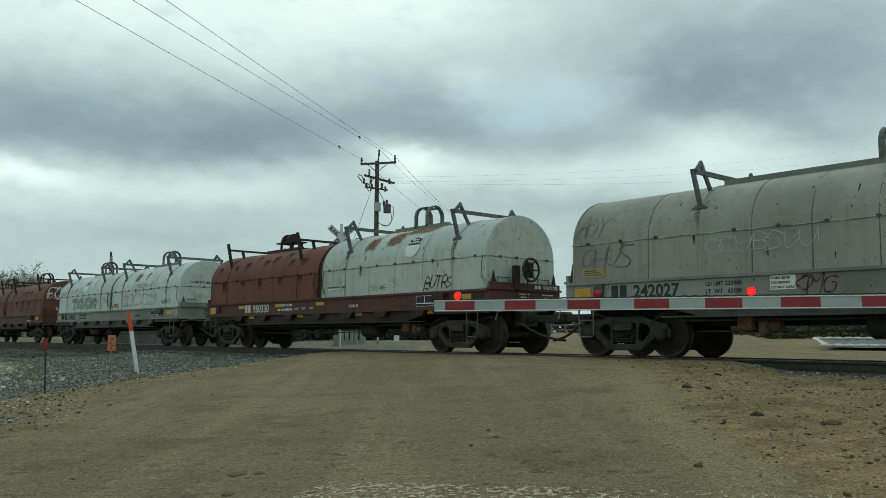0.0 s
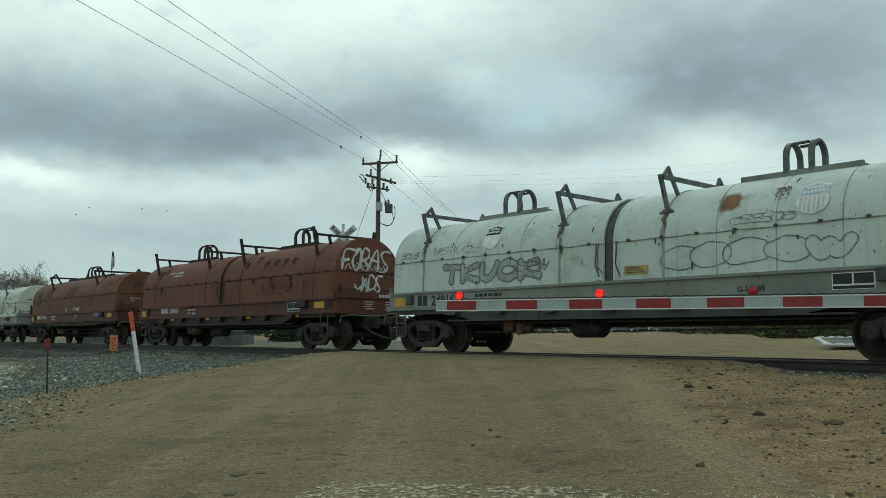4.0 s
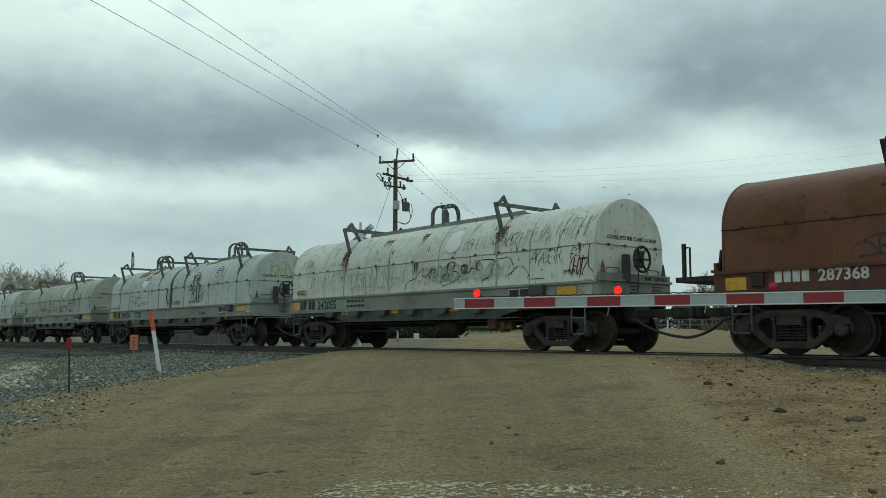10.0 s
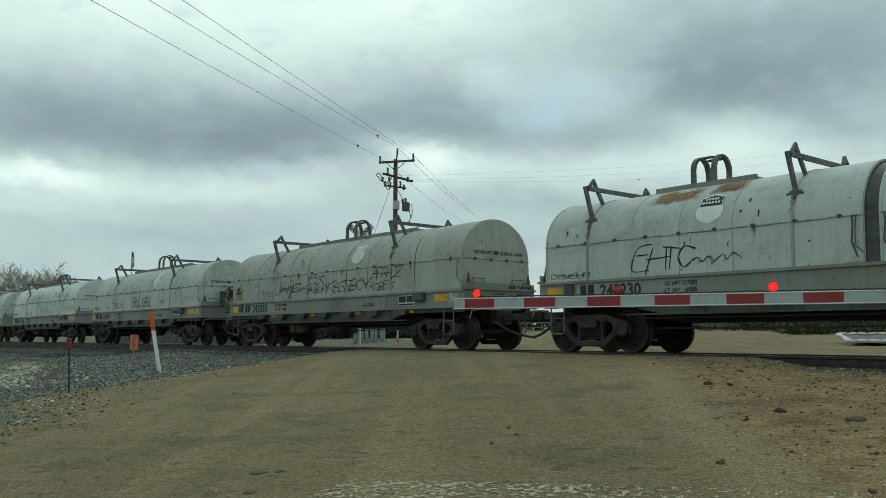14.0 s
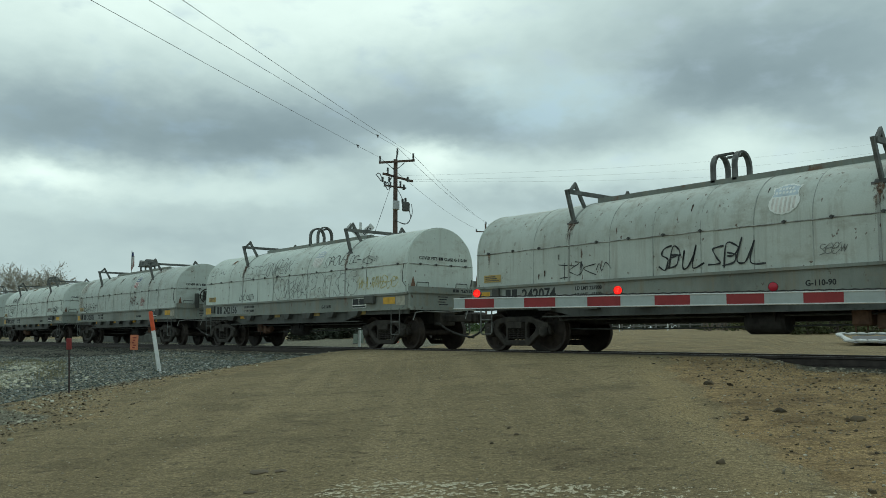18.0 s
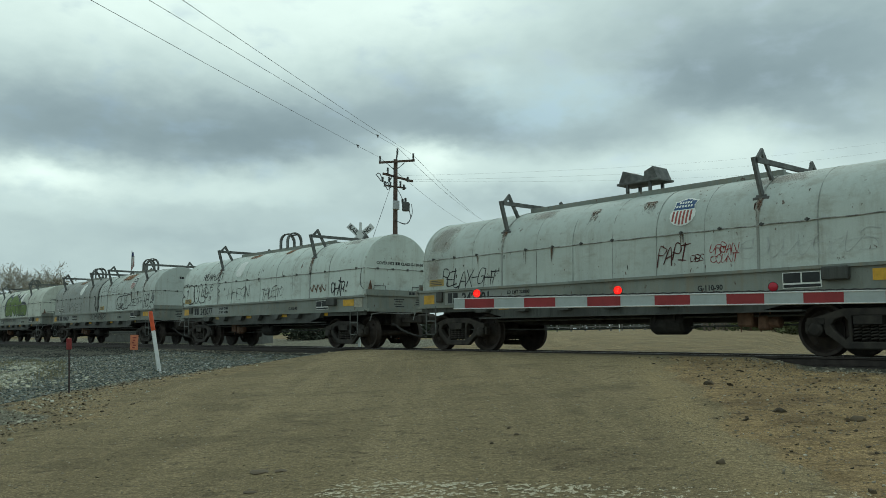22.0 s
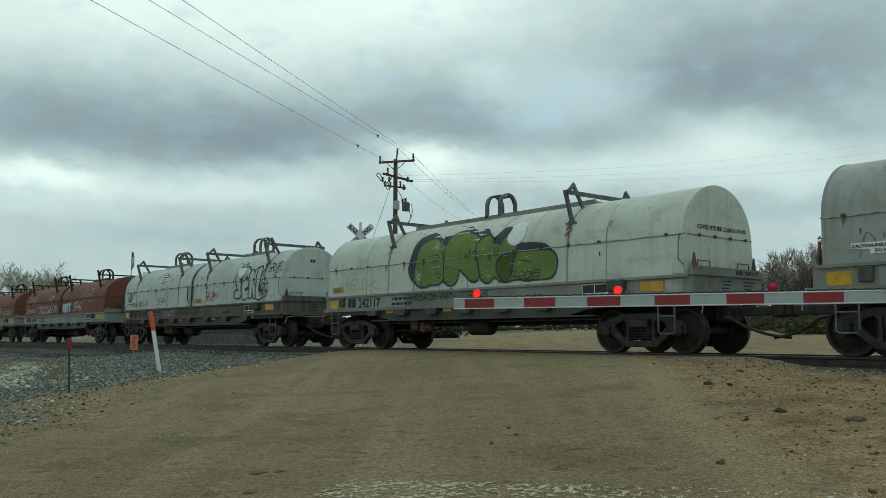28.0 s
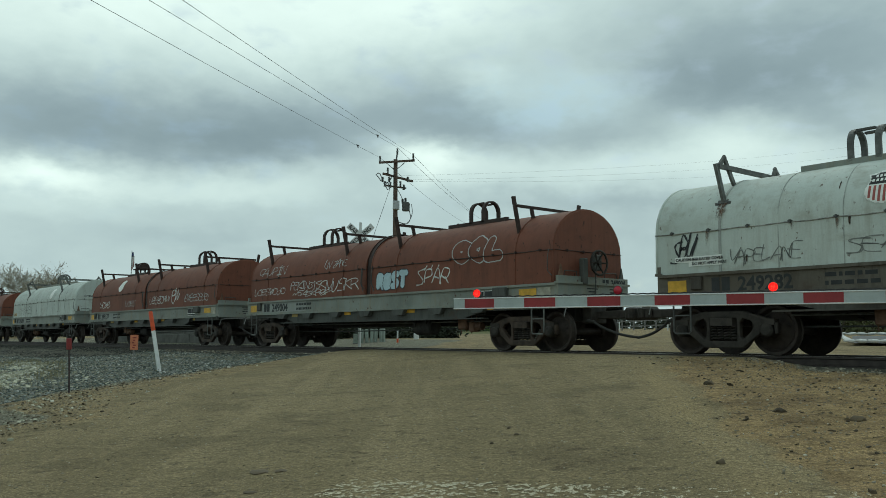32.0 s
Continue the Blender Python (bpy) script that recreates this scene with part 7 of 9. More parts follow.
def power_pole():
    x, y = -3.08, 55.0
    g = ground_z(x, y)
    p = empty("power_pole", "weathered wooden power pole with crossarms, insulators and a transformer", "power pole", m=pose(x, y, 0))
    k = y / 1522.0

    def q(px, py, dy=0.0):
        """Place in the pole's own space by bearing and slope from the eye."""
        return Vector(((px - 698.5) * k, dy, (596 - py) * k + EYE[2]))
    bm = bmesh.new()
    tube(bm, [(0, 0, g - 0.2), (0, 0, 5.5), q(698.5, 279)], 0.20, 14, 0.13)
    part("pole", bm, "pole_wood", p, "brown wooden pole", smooth=True)
    bm = bmesh.new()
    bar(bm, q(669, 286, -0.2), q(733, 282, -0.2), 0.12, 0.13)
    part("crossarm", bm, "pole_wood", p, "wooden crossarm")
    for s in (-1, 1):
        bm = bmesh.new()
        bar(bm, q(698.5, 300, -0.16), q(698.5 + s * 17, 286, -0.2), 0.03, 0.04)
        part("brace", bm, "gear_dark", p)
    bm = bmesh.new()
    bar(bm, q(676, 306, -0.25), q(729, 316, 0.6), 0.12, 0.13)
    part("crossarm", bm, "pole_wood", p, "lower wooden crossarm set askew")
    bm = bmesh.new()
    bar(bm, q(681, 326, 0.1), q(718, 333, -0.3), 0.10, 0.10)
    part("crossarm", bm, "pole_wood", p, "short equipment arm")
    bm = bmesh.new()
    tube(bm, [q(700, 280), q(702, 262)], 0.05, 8)
    part("top_pin", bm, "insulator", p)

    def bell(a, h, r):
        bm = bmesh.new()
        prof = []
        for i in range(5):
            prof += [(r * 0.55, h * i / 5), (r, h * (i + 0.35) / 5), (r * 0.55, h * (i + 0.7) / 5)]
        turned(bm, [(0.0, 0)] + prof + [(0.0, h)], 10, "z", a)
        return part("insulator", bm, "insulator", p, "grey ribbed insulator", smooth=True)
    for px, py in ((671, 285), (730.5, 280), (702, 271), (685, 306)):
        bell(q(px, py, -0.2), 0.42, 0.085)
    for px, py in ((680, 330), (690, 332), (714, 336), (712, 362), (717, 360), (676, 322), (688, 322), (708, 330), (721, 322)):
        bell(q(px, py, -0.35), 0.36, 0.10)
    for px0, py0, px1, py1 in ((668, 306, 673, 320), (682, 322, 685, 336)):
        bm = bmesh.new()
        a, b = q(px0, py0, -0.4), q(px1, py1, -0.4)
        tube(bm, [a, a + Vector((-0.12, 0, -0.1)), b + Vector((-0.05, 0, 0.1)), b, b + Vector((0.12, 0, 0.05)), a + Vector((0.14, 0, -0.06)), a], 0.035, 6)
        part("fuse_cutout", bm, "insulator", p, "hinged fuse cutout")
    bm = bmesh.new()
    a = q(718, 375, -0.45)
    turned(bm, [(0.0, 0), (0.24, 0.02), (0.25, 0.50), (0.20, 0.58), (0.0, 0.60)], 18, "z", a)
    part("transformer", bm, "gear_dark", p, "dark transformer can", smooth=True)
    bm = bmesh.new()
    a = q(699, 371, -0.30)
    box(bm, a.x - 0.16, a.x + 0.26, a.y - 0.15, a.y + 0.15, a.z, a.z + 0.55, 0.02)
    part("fuse_box", bm, "box_grey", p, "pale equipment box")
    for pts in ((q(728, 362, -0.45), q(729, 380, -0.5), q(722, 396, -0.5), q(712, 396, -0.4), q(700, 391, -0.2)), (q(724, 374, -0.45), q(726, 388, -0.45), q(716, 398, -0.4), q(700, 390, -0.2)),
                (q(700, 330, -0.2), q(708, 345, -0.4), q(713, 356, -0.4)), (q(700, 300, -0.2), q(690, 318, -0.4), q(680, 328, -0.4))):
        bm = bmesh.new()
        tube(bm, curve_through([tuple(v) for v in pts]), 0.022, 5)
        part("jumper", bm, "wire", p, "looped black lead")
    return p, q, Vector((x, y, 0))


POLE, POLE_AT, POLE_BASE = power_pole()


def overhead_wire(a, b, drop, r, label="thin dark power line"):
    bm = bmesh.new()
    tube(bm, sag(a, b, drop, 24), r, 5)
    return tagged(part("power_line", bm, "wire", None), label, "cable", "power lines")


def sight(px, py, dist):
    """A place dist metres ahead, at a bearing."""
    return Vector(((px - 784) / 1522 * dist, dist, (596 - py) / 1522 * dist + EYE[2]))


SPANS = []
for (px, py), (qx, qy) in (((671, 277), (171, -6)), ((702, 258), (275, -6)), ((730.5, 272), (333, -6))):
    a = POLE_AT(px, py, -0.2) + POLE_BASE
    b = sight(qx, qy, 22.0)
    far = a + (b - a) * 1.55
    overhead_wire(a, far, 0.10, 0.0075)
    SPANS.append((a, far, 0.116 if qx < 200 else 0.120))


def far_pole(d=125.0):
    """The next pole of the line: one crossarm and three pins."""
    k = d / 1522
    x = (860 - 784) * k
    g = ground_z(x, d)
    top = (596 - 396) * k + EYE[2]
    p = empty("power_pole", "distant wooden power pole with one crossarm", "power pole", m=pose(x, d, 0))
    bm = bmesh.new()
    tube(bm, [(0, 0, g - 0.2), (0, 0, top)], 0.19, 10, 0.13)
    part("pole", bm, "pole_wood", p, smooth=True)
    z = (596 - 410) * k + EYE[2]
    bm = bmesh.new()
    bar(bm, (-17.5 * k, -0.16, z), (18.5 * k, -0.16, z), 0.12, 0.14)
    part("crossarm", bm, "pole_wood", p)
    ends = []
    for dx in (-16.5, 0.5, 17.5):
        bm = bmesh.new()
        at = Vector((dx * k, -0.16, z + 0.06 if dx != 0.5 else top - 0.05))
        turned(bm, [(0.0, 0), (0.07, 0.02), (0.10, 0.2), (0.05, 0.36), (0.0, 0.38)], 8, "z", at)
        part("insulator", bm, "insulator", p, smooth=True)
        ends.append(at + Vector((x, d, 0.36)))
    return ends


for (px, py), end in zip(((671, 277), (702, 258), (730.5, 272)), far_pole()):
    overhead_wire(POLE_AT(px, py, -0.2) + POLE_BASE, end, 0.5, 0.011)
toward_pole = (-6.6, 54.0)
overhead_wire(POLE_AT(690, 330, -0.2) + POLE_BASE, (toward_pole[0], toward_pole[1], ground_z(*toward_pole) - 0.1), 0.05, 0.014, "thin guy wire of the power pole")
for (px, py), (qx, qy) in (((690, 308), (1640, 238)), ((724, 315), (1640, 255)), ((727, 318), (1640, 277))):
    overhead_wire(POLE_AT(px, py, 0.2) + POLE_BASE, sight(qx, qy, 95.0), 0.8, 0.0036, "faint thin line strung from the pole")
for a, b, f in SPANS[:2]:
    c, way = a.lerp(b, f), (b - a).normalized()
    bm = bmesh.new()
    tube(bm, [c - way * 0.22, c - way * 0.08, c + way * 0.08, c + way * 0.22], 0.040, 7, 0.028)
    tube(bm, [c + way * 0.05, c + way * 0.02 - Vector((0, 0, 0.10)), c - way * 0.16 - Vector((0, 0, 0.13))], 0.022, 5)
    tagged(part("wire_splice", bm, "wire", None, smooth=True), "dark splice clamp on a power line", "wire splice", "wire splices")


# ================= distance: trees, wall, fence, flag, tarp =================
def branch(bm, a, way, length, r, depth, rng, tips, spread_by=0.55):
    """A limb that forks; its ends are kept in tips."""
    b = a + way * length
    m = a.lerp(b, 0.5) + Vector((rng.uniform(-1, 1), rng.uniform(-1, 1), rng.uniform(-0.4, 0.6))) * length * 0.07
    tube(bm, [a, m, b], r, 5 if depth > 1 else 3, r * 0.6)
    if depth == 0:
        tips.append((b, way))
        return
    for _ in range(rng.choice((2, 3, 3))):
        w = (way + Vector((rng.uniform(-1, 1), rng.uniform(-1, 1), rng.uniform(-0.25, 0.8))) * spread_by).normalized()
        branch(bm, a.lerp(b, rng.uniform(0.55, 1.0)), w, length * rng.uniform(0.6, 0.82), r * 0.58, depth - 1, rng, tips, spread_by)


def leaves(bm, tips, per, size, rng, drop=0.0, reach=0.6):
    for c, way in tips:
        for _ in range(per):
            o = c + Vector((rng.gauss(0, reach), rng.gauss(0, reach), rng.gauss(0, reach * 0.7) - drop))
            a = Vector((rng.uniform(-1, 1), rng.uniform(-1, 1), rng.uniform(-0.6, 0.6))).normalized()
            b = a.cross(Vector((rng.uniform(-1, 1), rng.uniform(-1, 1), rng.uniform(-1, 1)))).normalized()
            s = size * rng.uniform(0.6, 1.4)
            bm.faces.new([bm.verts.new(o + a * s), bm.verts.new(o + b * s * 0.45), bm.verts.new(o - a * s), bm.verts.new(o - b * s * 0.45)])


def bare_tree(x, y, h, seed, leafy=0, name="bare_tree", label="leafless grey-brown tree with fine twigs", base=None, pale=False):
    rng = random.Random(seed)
    t = empty(name, label, "tree", "trees behind the track", pose(x, y, ground_z(x, y) - 0.1 if base is None else base))
    bm, tips = bmesh.new(), []
    for _ in range(rng.choice((2, 3))):
        branch(bm, Vector((rng.uniform(-0.2, 0.2), rng.uniform(-0.2, 0.2), 0)), Vector((rng.uniform(-0.35, 0.35), rng.uniform(-0.35, 0.35), 1)).normalized(), h * 0.36, h * 0.020, 4, rng, tips, 0.62)
    part("trunk", bm, "hazy_twig" if pale else "bark", t, "forking bare limbs")
    bm = bmesh.new()
    for c, way in tips:
        for _ in range(3):
            w = (way + Vector((rng.uniform(-1, 1), rng.uniform(-1, 1), rng.uniform(-0.5, 0.8))) * 0.8).normalized()
            tube(bm, [c, c + w * h * 0.09 * rng.uniform(0.6, 1.3)], 0.026 * h / 8, 3, 0.010)
    tagged(part("twig_spray", bm, "hazy_twig" if pale else "twig", t, "fine bare twigs"), kind="stuff")
    if leafy:
        bm = bmesh.new()
        leaves(bm, tips, leafy, 0.10, rng, 0.1, h * 0.06)
        part("crown", bm, "hazy_leaf" if pale else "brush_brown", t, "thin olive-brown leaves")
    return t


def conifer(x, y, h, seed):
    """A dark wide cypress: flat layered boughs of needle tufts."""
    rng = random.Random(seed)
    t = empty("cypress_tree", "dark green spreading cypress with layered flat boughs", "tree", "trees behind the track", pose(x, y, ground_z(x, y) - 0.1))
    bm = bmesh.new()
    tube(bm, [(0, 0, 0), (0.1, 0.05, h * 0.5), (0, 0, h * 0.95)], h * 0.03, 10, 0.05)
    crown = bmesh.new()
    for k in range(46):
        z = h * rng.choice((0.66, 0.72, 0.78, 0.83, 0.88, 0.93, 0.97)) + rng.uniform(-0.08, 0.08)
        reach = h * 0.62 * (1 - (z / h) ** 2.2) + 0.4
        a = rng.uniform(0, math.tau)
        L = reach * rng.uniform(0.55, 1.1)
        way = Vector((math.cos(a), math.sin(a), rng.uniform(0.05, 0.30)))
        s = Vector((0, 0, z))
        tube(bm, [s, s + way * L * 0.5, s + way * L + Vector((0, 0, 0.1))], 0.06, 4, 0.015)
        tips = [(s + way * L * f + Vector((0, 0, 0.12)), way) for f in (0.35, 0.5, 0.65, 0.8, 0.92, 1.02)]
        leaves(crown, tips, 30, 0.13, rng, 0.0, 0.20)
    part("trunk", bm, "bark", t)
    part("crown", crown, "needle", t, "dark needle tufts")
    return t


def bush(x, y, r, h, seed, mat="leaf", label="low leafy green field bush"):
    rng = random.Random(seed)
    b = empty("bush", label, "bush", "bushes behind the track", pose(x, y, ground_z(x, y) - 0.05))
    bm, cr = bmesh.new(), bmesh.new()
    for _ in range(12):
        a = rng.uniform(0, math.tau)
        tube(bm, [(0, 0, 0), (math.cos(a) * r * 0.4, math.sin(a) * r * 0.4, h * 0.5), (math.cos(a) * r * 0.8, math.sin(a) * r * 0.8, h * rng.uniform(0.5, 0.95))], 0.03, 4, 0.008)
    for _ in range(34):
        a, q = rng.uniform(0, math.tau), r * math.sqrt(rng.random())
        c = Vector((math.cos(a) * q, math.sin(a) * q, h * rng.uniform(0.1, 1.0) * (1 - 0.5 * (q / r) ** 2)))
        leaves(cr, [(c, None)], 20, 0.10 + 0.02 * h, rng, 0.0, 0.20 * r ** 0.5)
    tagged(part("stem", bm, "bark", b, "short twiggy stem"), kind="stuff")
    part("crown", cr, mat, b, "dense small leaves")
    return b


def toward(px, dist):
    return (px - 784) / 1522 * dist, dist


# leafless trees far to the left, beyond the train, haze put into their pale colours
for i, (px, d, h) in enumerate(((62, 95, 8.6), (40, 100, 7.8), (88, 92, 7.0), (112, 105, 7.2), (20, 110, 7.2), (135, 115, 6.6))):
    bare_tree(*toward(px, d), h * (1.1 if i < 3 else 0.9), 30 + i, 9, label="leafless tree with a round crown of fine twigs, coloured pale for haze", pale=True)
# brush, bare trees and a cypress to the right
for i in range(26):
    px = 1250 + i * 15.5
    d = 60 + (i * 7) % 12
    bare_tree(*toward(px, d), 4.2 + 2.2 * soft(np.array(px), 1290, 1430) + 0.5 * math.sin(i * 2.3), 50 + i, 1, label="leafless brushy tree with grey-brown twigs")
conifer(*toward(1500, 70), 8.4, 70)
conifer(*toward(1562, 73), 8.5, 71)
for i, (px, d, r, h, mat) in enumerate(((1322, 57, 1.3, 1.6, "leaf_dry"), (1372, 56, 1.5, 1.8, "leaf_dry"), (1425, 57, 1.5, 1.7, "leaf_dry"), (1480, 56, 1.5, 1.9, "leaf_dry"), (1540, 55, 1.6, 1.9, "leaf_dry"), (1600, 55, 1.6, 1.9, "leaf_dry"),
                                        (850, 104, 1.9, 1.1, "leaf"), (872, 107, 2.2, 1.2, "leaf"), (892, 110, 1.6, 0.9, "leaf"))):
    bush(*toward(px, d), r, h, 80 + i, mat, "low leafy green field bush" if mat == "leaf" else "dense olive-brown brush behind the track")
for i in range(15):
    bush(*toward(1222 + 27 * i, 90 - 1.2 * i), 1.9, 1.3 + 0.3 * math.sin(i * 1.7), 130 + i, "hedge", "dark leafy hedge bush beyond the dirt lot")
for i, (px, d) in enumerate(((1250, 66), (1285, 70), (1330, 62), (1352, 66), (1378, 60), (1404, 64), (1424, 61), (1440, 66), (1300, 72))):
    bush(*toward(px, d), 0.45, 0.30, 110 + i, "leaf_dry", "small weedy green tuft on dirt")


for i in range(13):
    bush(*toward(548 + 20 * i, 45 + (i * 3) % 4), 0.95, 0.80 + 0.12 * math.sin(i * 2.2), 150 + i, "hedge", "low dark hedge bush beyond the track")


def cabinet(px, d, w, h):
    """A pale green utility cabinet on a plinth, with a door and a handle."""
    x, y = toward(px, d)
    c = empty("utility_cabinet", "small pale green utility cabinet beyond the track", "cabinet", m=pose(x, y, ground_z(x, y) - 0.03))
    bm = bmesh.new()
    box(bm, -w / 2, w / 2, -w / 2, w / 2, 0.05, h, 0.012)
    part("body", bm, "cabinet_green", c)
    bm = bmesh.new()
    box(bm, -w / 2 - 0.02, w / 2 + 0.02, -w / 2 - 0.02, w / 2 + 0.02, 0, 0.06)
    part("plinth", bm, "block", c)
    bm = bmesh.new()
    box(bm, -w / 2 + 0.03, w / 2 - 0.03, -w / 2 - 0.012, -w / 2, 0.10, h - 0.05, 0.004)
    door = part("door", bm, "cabinet_green", c)
    bm = bmesh.new()
    box(bm, w / 4 - 0.01, w / 4 + 0.015, -w / 2 - 0.03, -w / 2 - 0.01, h * 0.45, h * 0.6)
    part("handle", bm, "gear_dark", door)


cabinet(632, 38, 0.28, 0.46)


def bollard(px, d, r, h, lean=0.0, mat="cabinet_green", label="pale green-grey bollard beyond the track"):
    x, y = toward(px, d)
    bm = bmesh.new()
    turned(bm, [(0.0, 0), (r, 0), (r, h - 0.03), (r * 0.8, h), (0.0, h)], 14, "z")
    ob = part("bollard", bm, mat, None, smooth=True)
    ob.matrix_basis = pose(x, y, ground_z(x, y) - 0.03, 0, lean, 0)
    return tagged(ob, label, "bollard", "bollards beyond the track")


for px, lean in ((641, 0), (650, -2), (658, 2), (665, 4), (675, 1), (679, 0)):
    bollard(px, 38.5, 0.085, 0.62, lean)
bollard(737, 40, 0.125, 0.30, 0, "sign_white", "short white concrete bollard on the berm")


def tipped_post(px, d, h):
    x, y = toward(px, d)
    s = empty("tipped_post", "thin white post with an orange foot", "post", m=pose(x, y, ground_z(x, y) - 0.05))
    bm = bmesh.new()
    tube(bm, [(0, 0, 0), (0, 0, h)], 0.035, 8)
    part("rod", bm, "sign_white", s, smooth=True)
    bm = bmesh.new()
    tube(bm, [(0, 0, 0), (0, 0, h * 0.38)], 0.042, 8)
    part("sleeve", bm, "post_orange", s, "orange plastic sleeve", smooth=True)


tipped_post(704, 37, 0.58)
for i in range(9):
    px = 1405 + 26 * i
    bush(*toward(px, 63 + (i * 5) % 4), 1.9, 3.2 + 1.9 * float(soft(np.array(px), 1420, 1490)) + 0.4 * math.sin(i * 2.7), 170 + i, "brush_brown", "tall dense olive-brown brush behind the track")


def far_brush():
    """A low dark line of brush round the far side of the fields."""
    rng = random.Random(9)
    bm = bmesh.new()
    for i in range(420):
        a = radians(-40 + 84 * i / 420)
        d = 118 + 8 * math.sin(i * 0.37)
        x, y = math.sin(a) * d, math.cos(a) * d
        h = 1.5 + 0.8 * noise.noise((i * 0.11, 0, 0)) + 0.5 * noise.noise((i * 0.43, 5, 0))
        g = ground_z(x, y)
        leaves(bm, [(Vector((x, y, g + h * f)), None) for f in (0.15, 0.4, 0.65, 0.9)], 7, 0.38, rng, 0.0, 0.32)
    return tagged(part("far_brush", bm, "far_leaf", None), "dark far line of brush behind the fields", "brush", kind="stuff")


far_brush()


def block_wall():
    """A low run of concrete blocks beyond the track, left of the crossing."""
    w = empty("block_wall", "low weathered grey concrete block wall", "wall", m=Matrix.Translation(along(-39.6, -5.5)) @ pose(0, 0, 0, 0, 0, TRACK_TURN))
    w["kind"] = "structure"
    gz = ground_z(*along(-45, -5.5)[:2]) - 0.1
    for row in range(2):
        for k in range(14):
            b = shared("block", 0, lambda: box(bmesh.new(), -0.86, 0.86, -0.3, 0.3, 0, 0.59, 0.02), "block", w)
            b.location = (-k * 1.75 - (0.87 if row else 0), random.uniform(-0.02, 0.02), gz + row * 0.60)
    return w


block_wall()


def tarp():
    """A dark tarp on the ground with a border of white sandbags."""
    c = Vector((15.42, 30.12, 0))
    z0 = ground_z(c.x, c.y)
    t = empty("tarp_cover", "dark blue tarp held down by a row of white sandbags", "tarp", m=pose(c.x, c.y, z0, 0, 0, -30))
    bm = bmesh.new()
    n = 14
    grid = [[bm.verts.new((-1.35 + 6.5 * i / n + (0.45 * (1 - j / n)), -2.2 + 6.0 * j / n, 0.06 + 0.05 * noise.noise((i * 0.7, j * 0.7, 3)) + 0.25 * (j / n))) for j in range(n + 1)] for i in range(n + 1)]
    for i in range(n):
        for j in range(n):
            bm.faces.new((grid[i][j], grid[i + 1][j], grid[i + 1][j + 1], grid[i][j + 1]))
    part("tarp", bm, "tarp", t, "dark blue plastic sheet", smooth="all")
    spots = [(-0.95 + 0.36 * k, -2.25 + 0.03 * (k % 2)) for k in range(18)] + [(-1.0 - 0.028 * k * 2, -1.95 + 0.36 * k) for k in range(16)] + [(-1.75 + 0.36 * k, 3.85) for k in range(20)]
    for k, (x, y) in enumerate(spots):
        def bag():
            b = bmesh.new()
            bmesh.ops.create_icosphere(b, subdivisions=2, radius=1.0)
            for v in b.verts:
                v.co = Vector((v.co.x * 0.21, v.co.y * 0.10, v.co.z * 0.06)) * (1 + 0.2 * noise.noise(v.co * 2))
            return b
        s = shared("sandbag", 0, bag, "sandbag", t, smooth="all")
        s.matrix_basis = pose(x, y, 0.13 + 0.25 * (y + 2.2) / 6.0, random.uniform(-8, 8), random.uniform(-6, 6), random.uniform(-25, 25) + (90 if 18 <= k < 34 else 0))
    return t


tarp()


def fence_run():
    """A low post and rail fence along the far field."""
    f = empty("field_fence", "weathered white-grey post and rail fence", "fence", m=pose(0, 0, 0))
    pts = [Vector((*toward(px, d), 0)) for px, d in ((905, 92), (985, 90), (1060, 88), (1120, 86), (1180, 84), (1240, 82), (1300, 80))]
    for a, b in zip(pts, pts[1:]):
        for k in range(3):
            p = a.lerp(b, k / 3)
            o = shared("post", 0, lambda: box(bmesh.new(), -0.07, 0.07, -0.07, 0.07, 0, 1.15, 0.01), "fence_wood", f)
            o.location = (p.x, p.y, ground_z(p.x, p.y) - 0.05)
        za, zb = ground_z(a.x, a.y), ground_z(b.x, b.y)
        for h in (0.45, 0.95):
            bm = bmesh.new()
            bar(bm, (a.x, a.y, za + h), (b.x, b.y, zb + h), 0.04, 0.12)
            part("rail", bm, "fence_wood", f)
    return f


fence_run()


def flag(x, y, top):
    g = ground_z(x, y)
    f = empty("flagpole", "slim pole with a limp red and white striped flag", "flag", m=pose(x, y, 0))
    bm = bmesh.new()
    tube(bm, [(0, 0, g), (0, 0, top)], 0.05, 8, 0.03)
    part("pole", bm, "pipe", f)
    for k in range(9):
        bm = bmesh.new()
        pts = [(0.04 + 0.022 * k, 0.05 * math.sin(k * 1.9), top - 0.2 - 0.10 * k * 0.4), (0.05 + 0.024 * k, 0.06 * math.sin(k * 1.9 + 1), top - 1.0 - 0.05 * k), (0.04 + 0.022 * k, 0.05 * math.sin(k * 1.9 + 2), top - 1.75 + 0.04 * k)]
        for a, b in zip(pts, pts[1:]):
            bar(bm, a, b, 0.045, 0.045)
        part("fold", bm, "flag_red" if k % 2 else "sign_white", f, "red fold of the flag" if k % 2 else "white fold of the flag")
    bm = bmesh.new()
    box(bm, 0.04, 0.20, -0.09, -0.05, top - 0.55, top - 0.15, 0.02)
    part("canton", bm, "flag_blue", f, "blue canton")
    return f


flag(*toward(231, 78), (596 - 444) / 1522 * 78 + EYE[2])


def white_marker(x, y, h):
    bm = bmesh.new()
    turned(bm, [(0.06, 0), (0.06, h - 0.05), (0.03, h), (0.0, h)], 10, "z")
    ob = part("marker_stub", bm, "sign_white", None, smooth=True)
    ob.location = (x, y, ground_z(x, y) - 0.03)
    return tagged(ob, "short white marker post beyond the track", "post", "marker stubs")


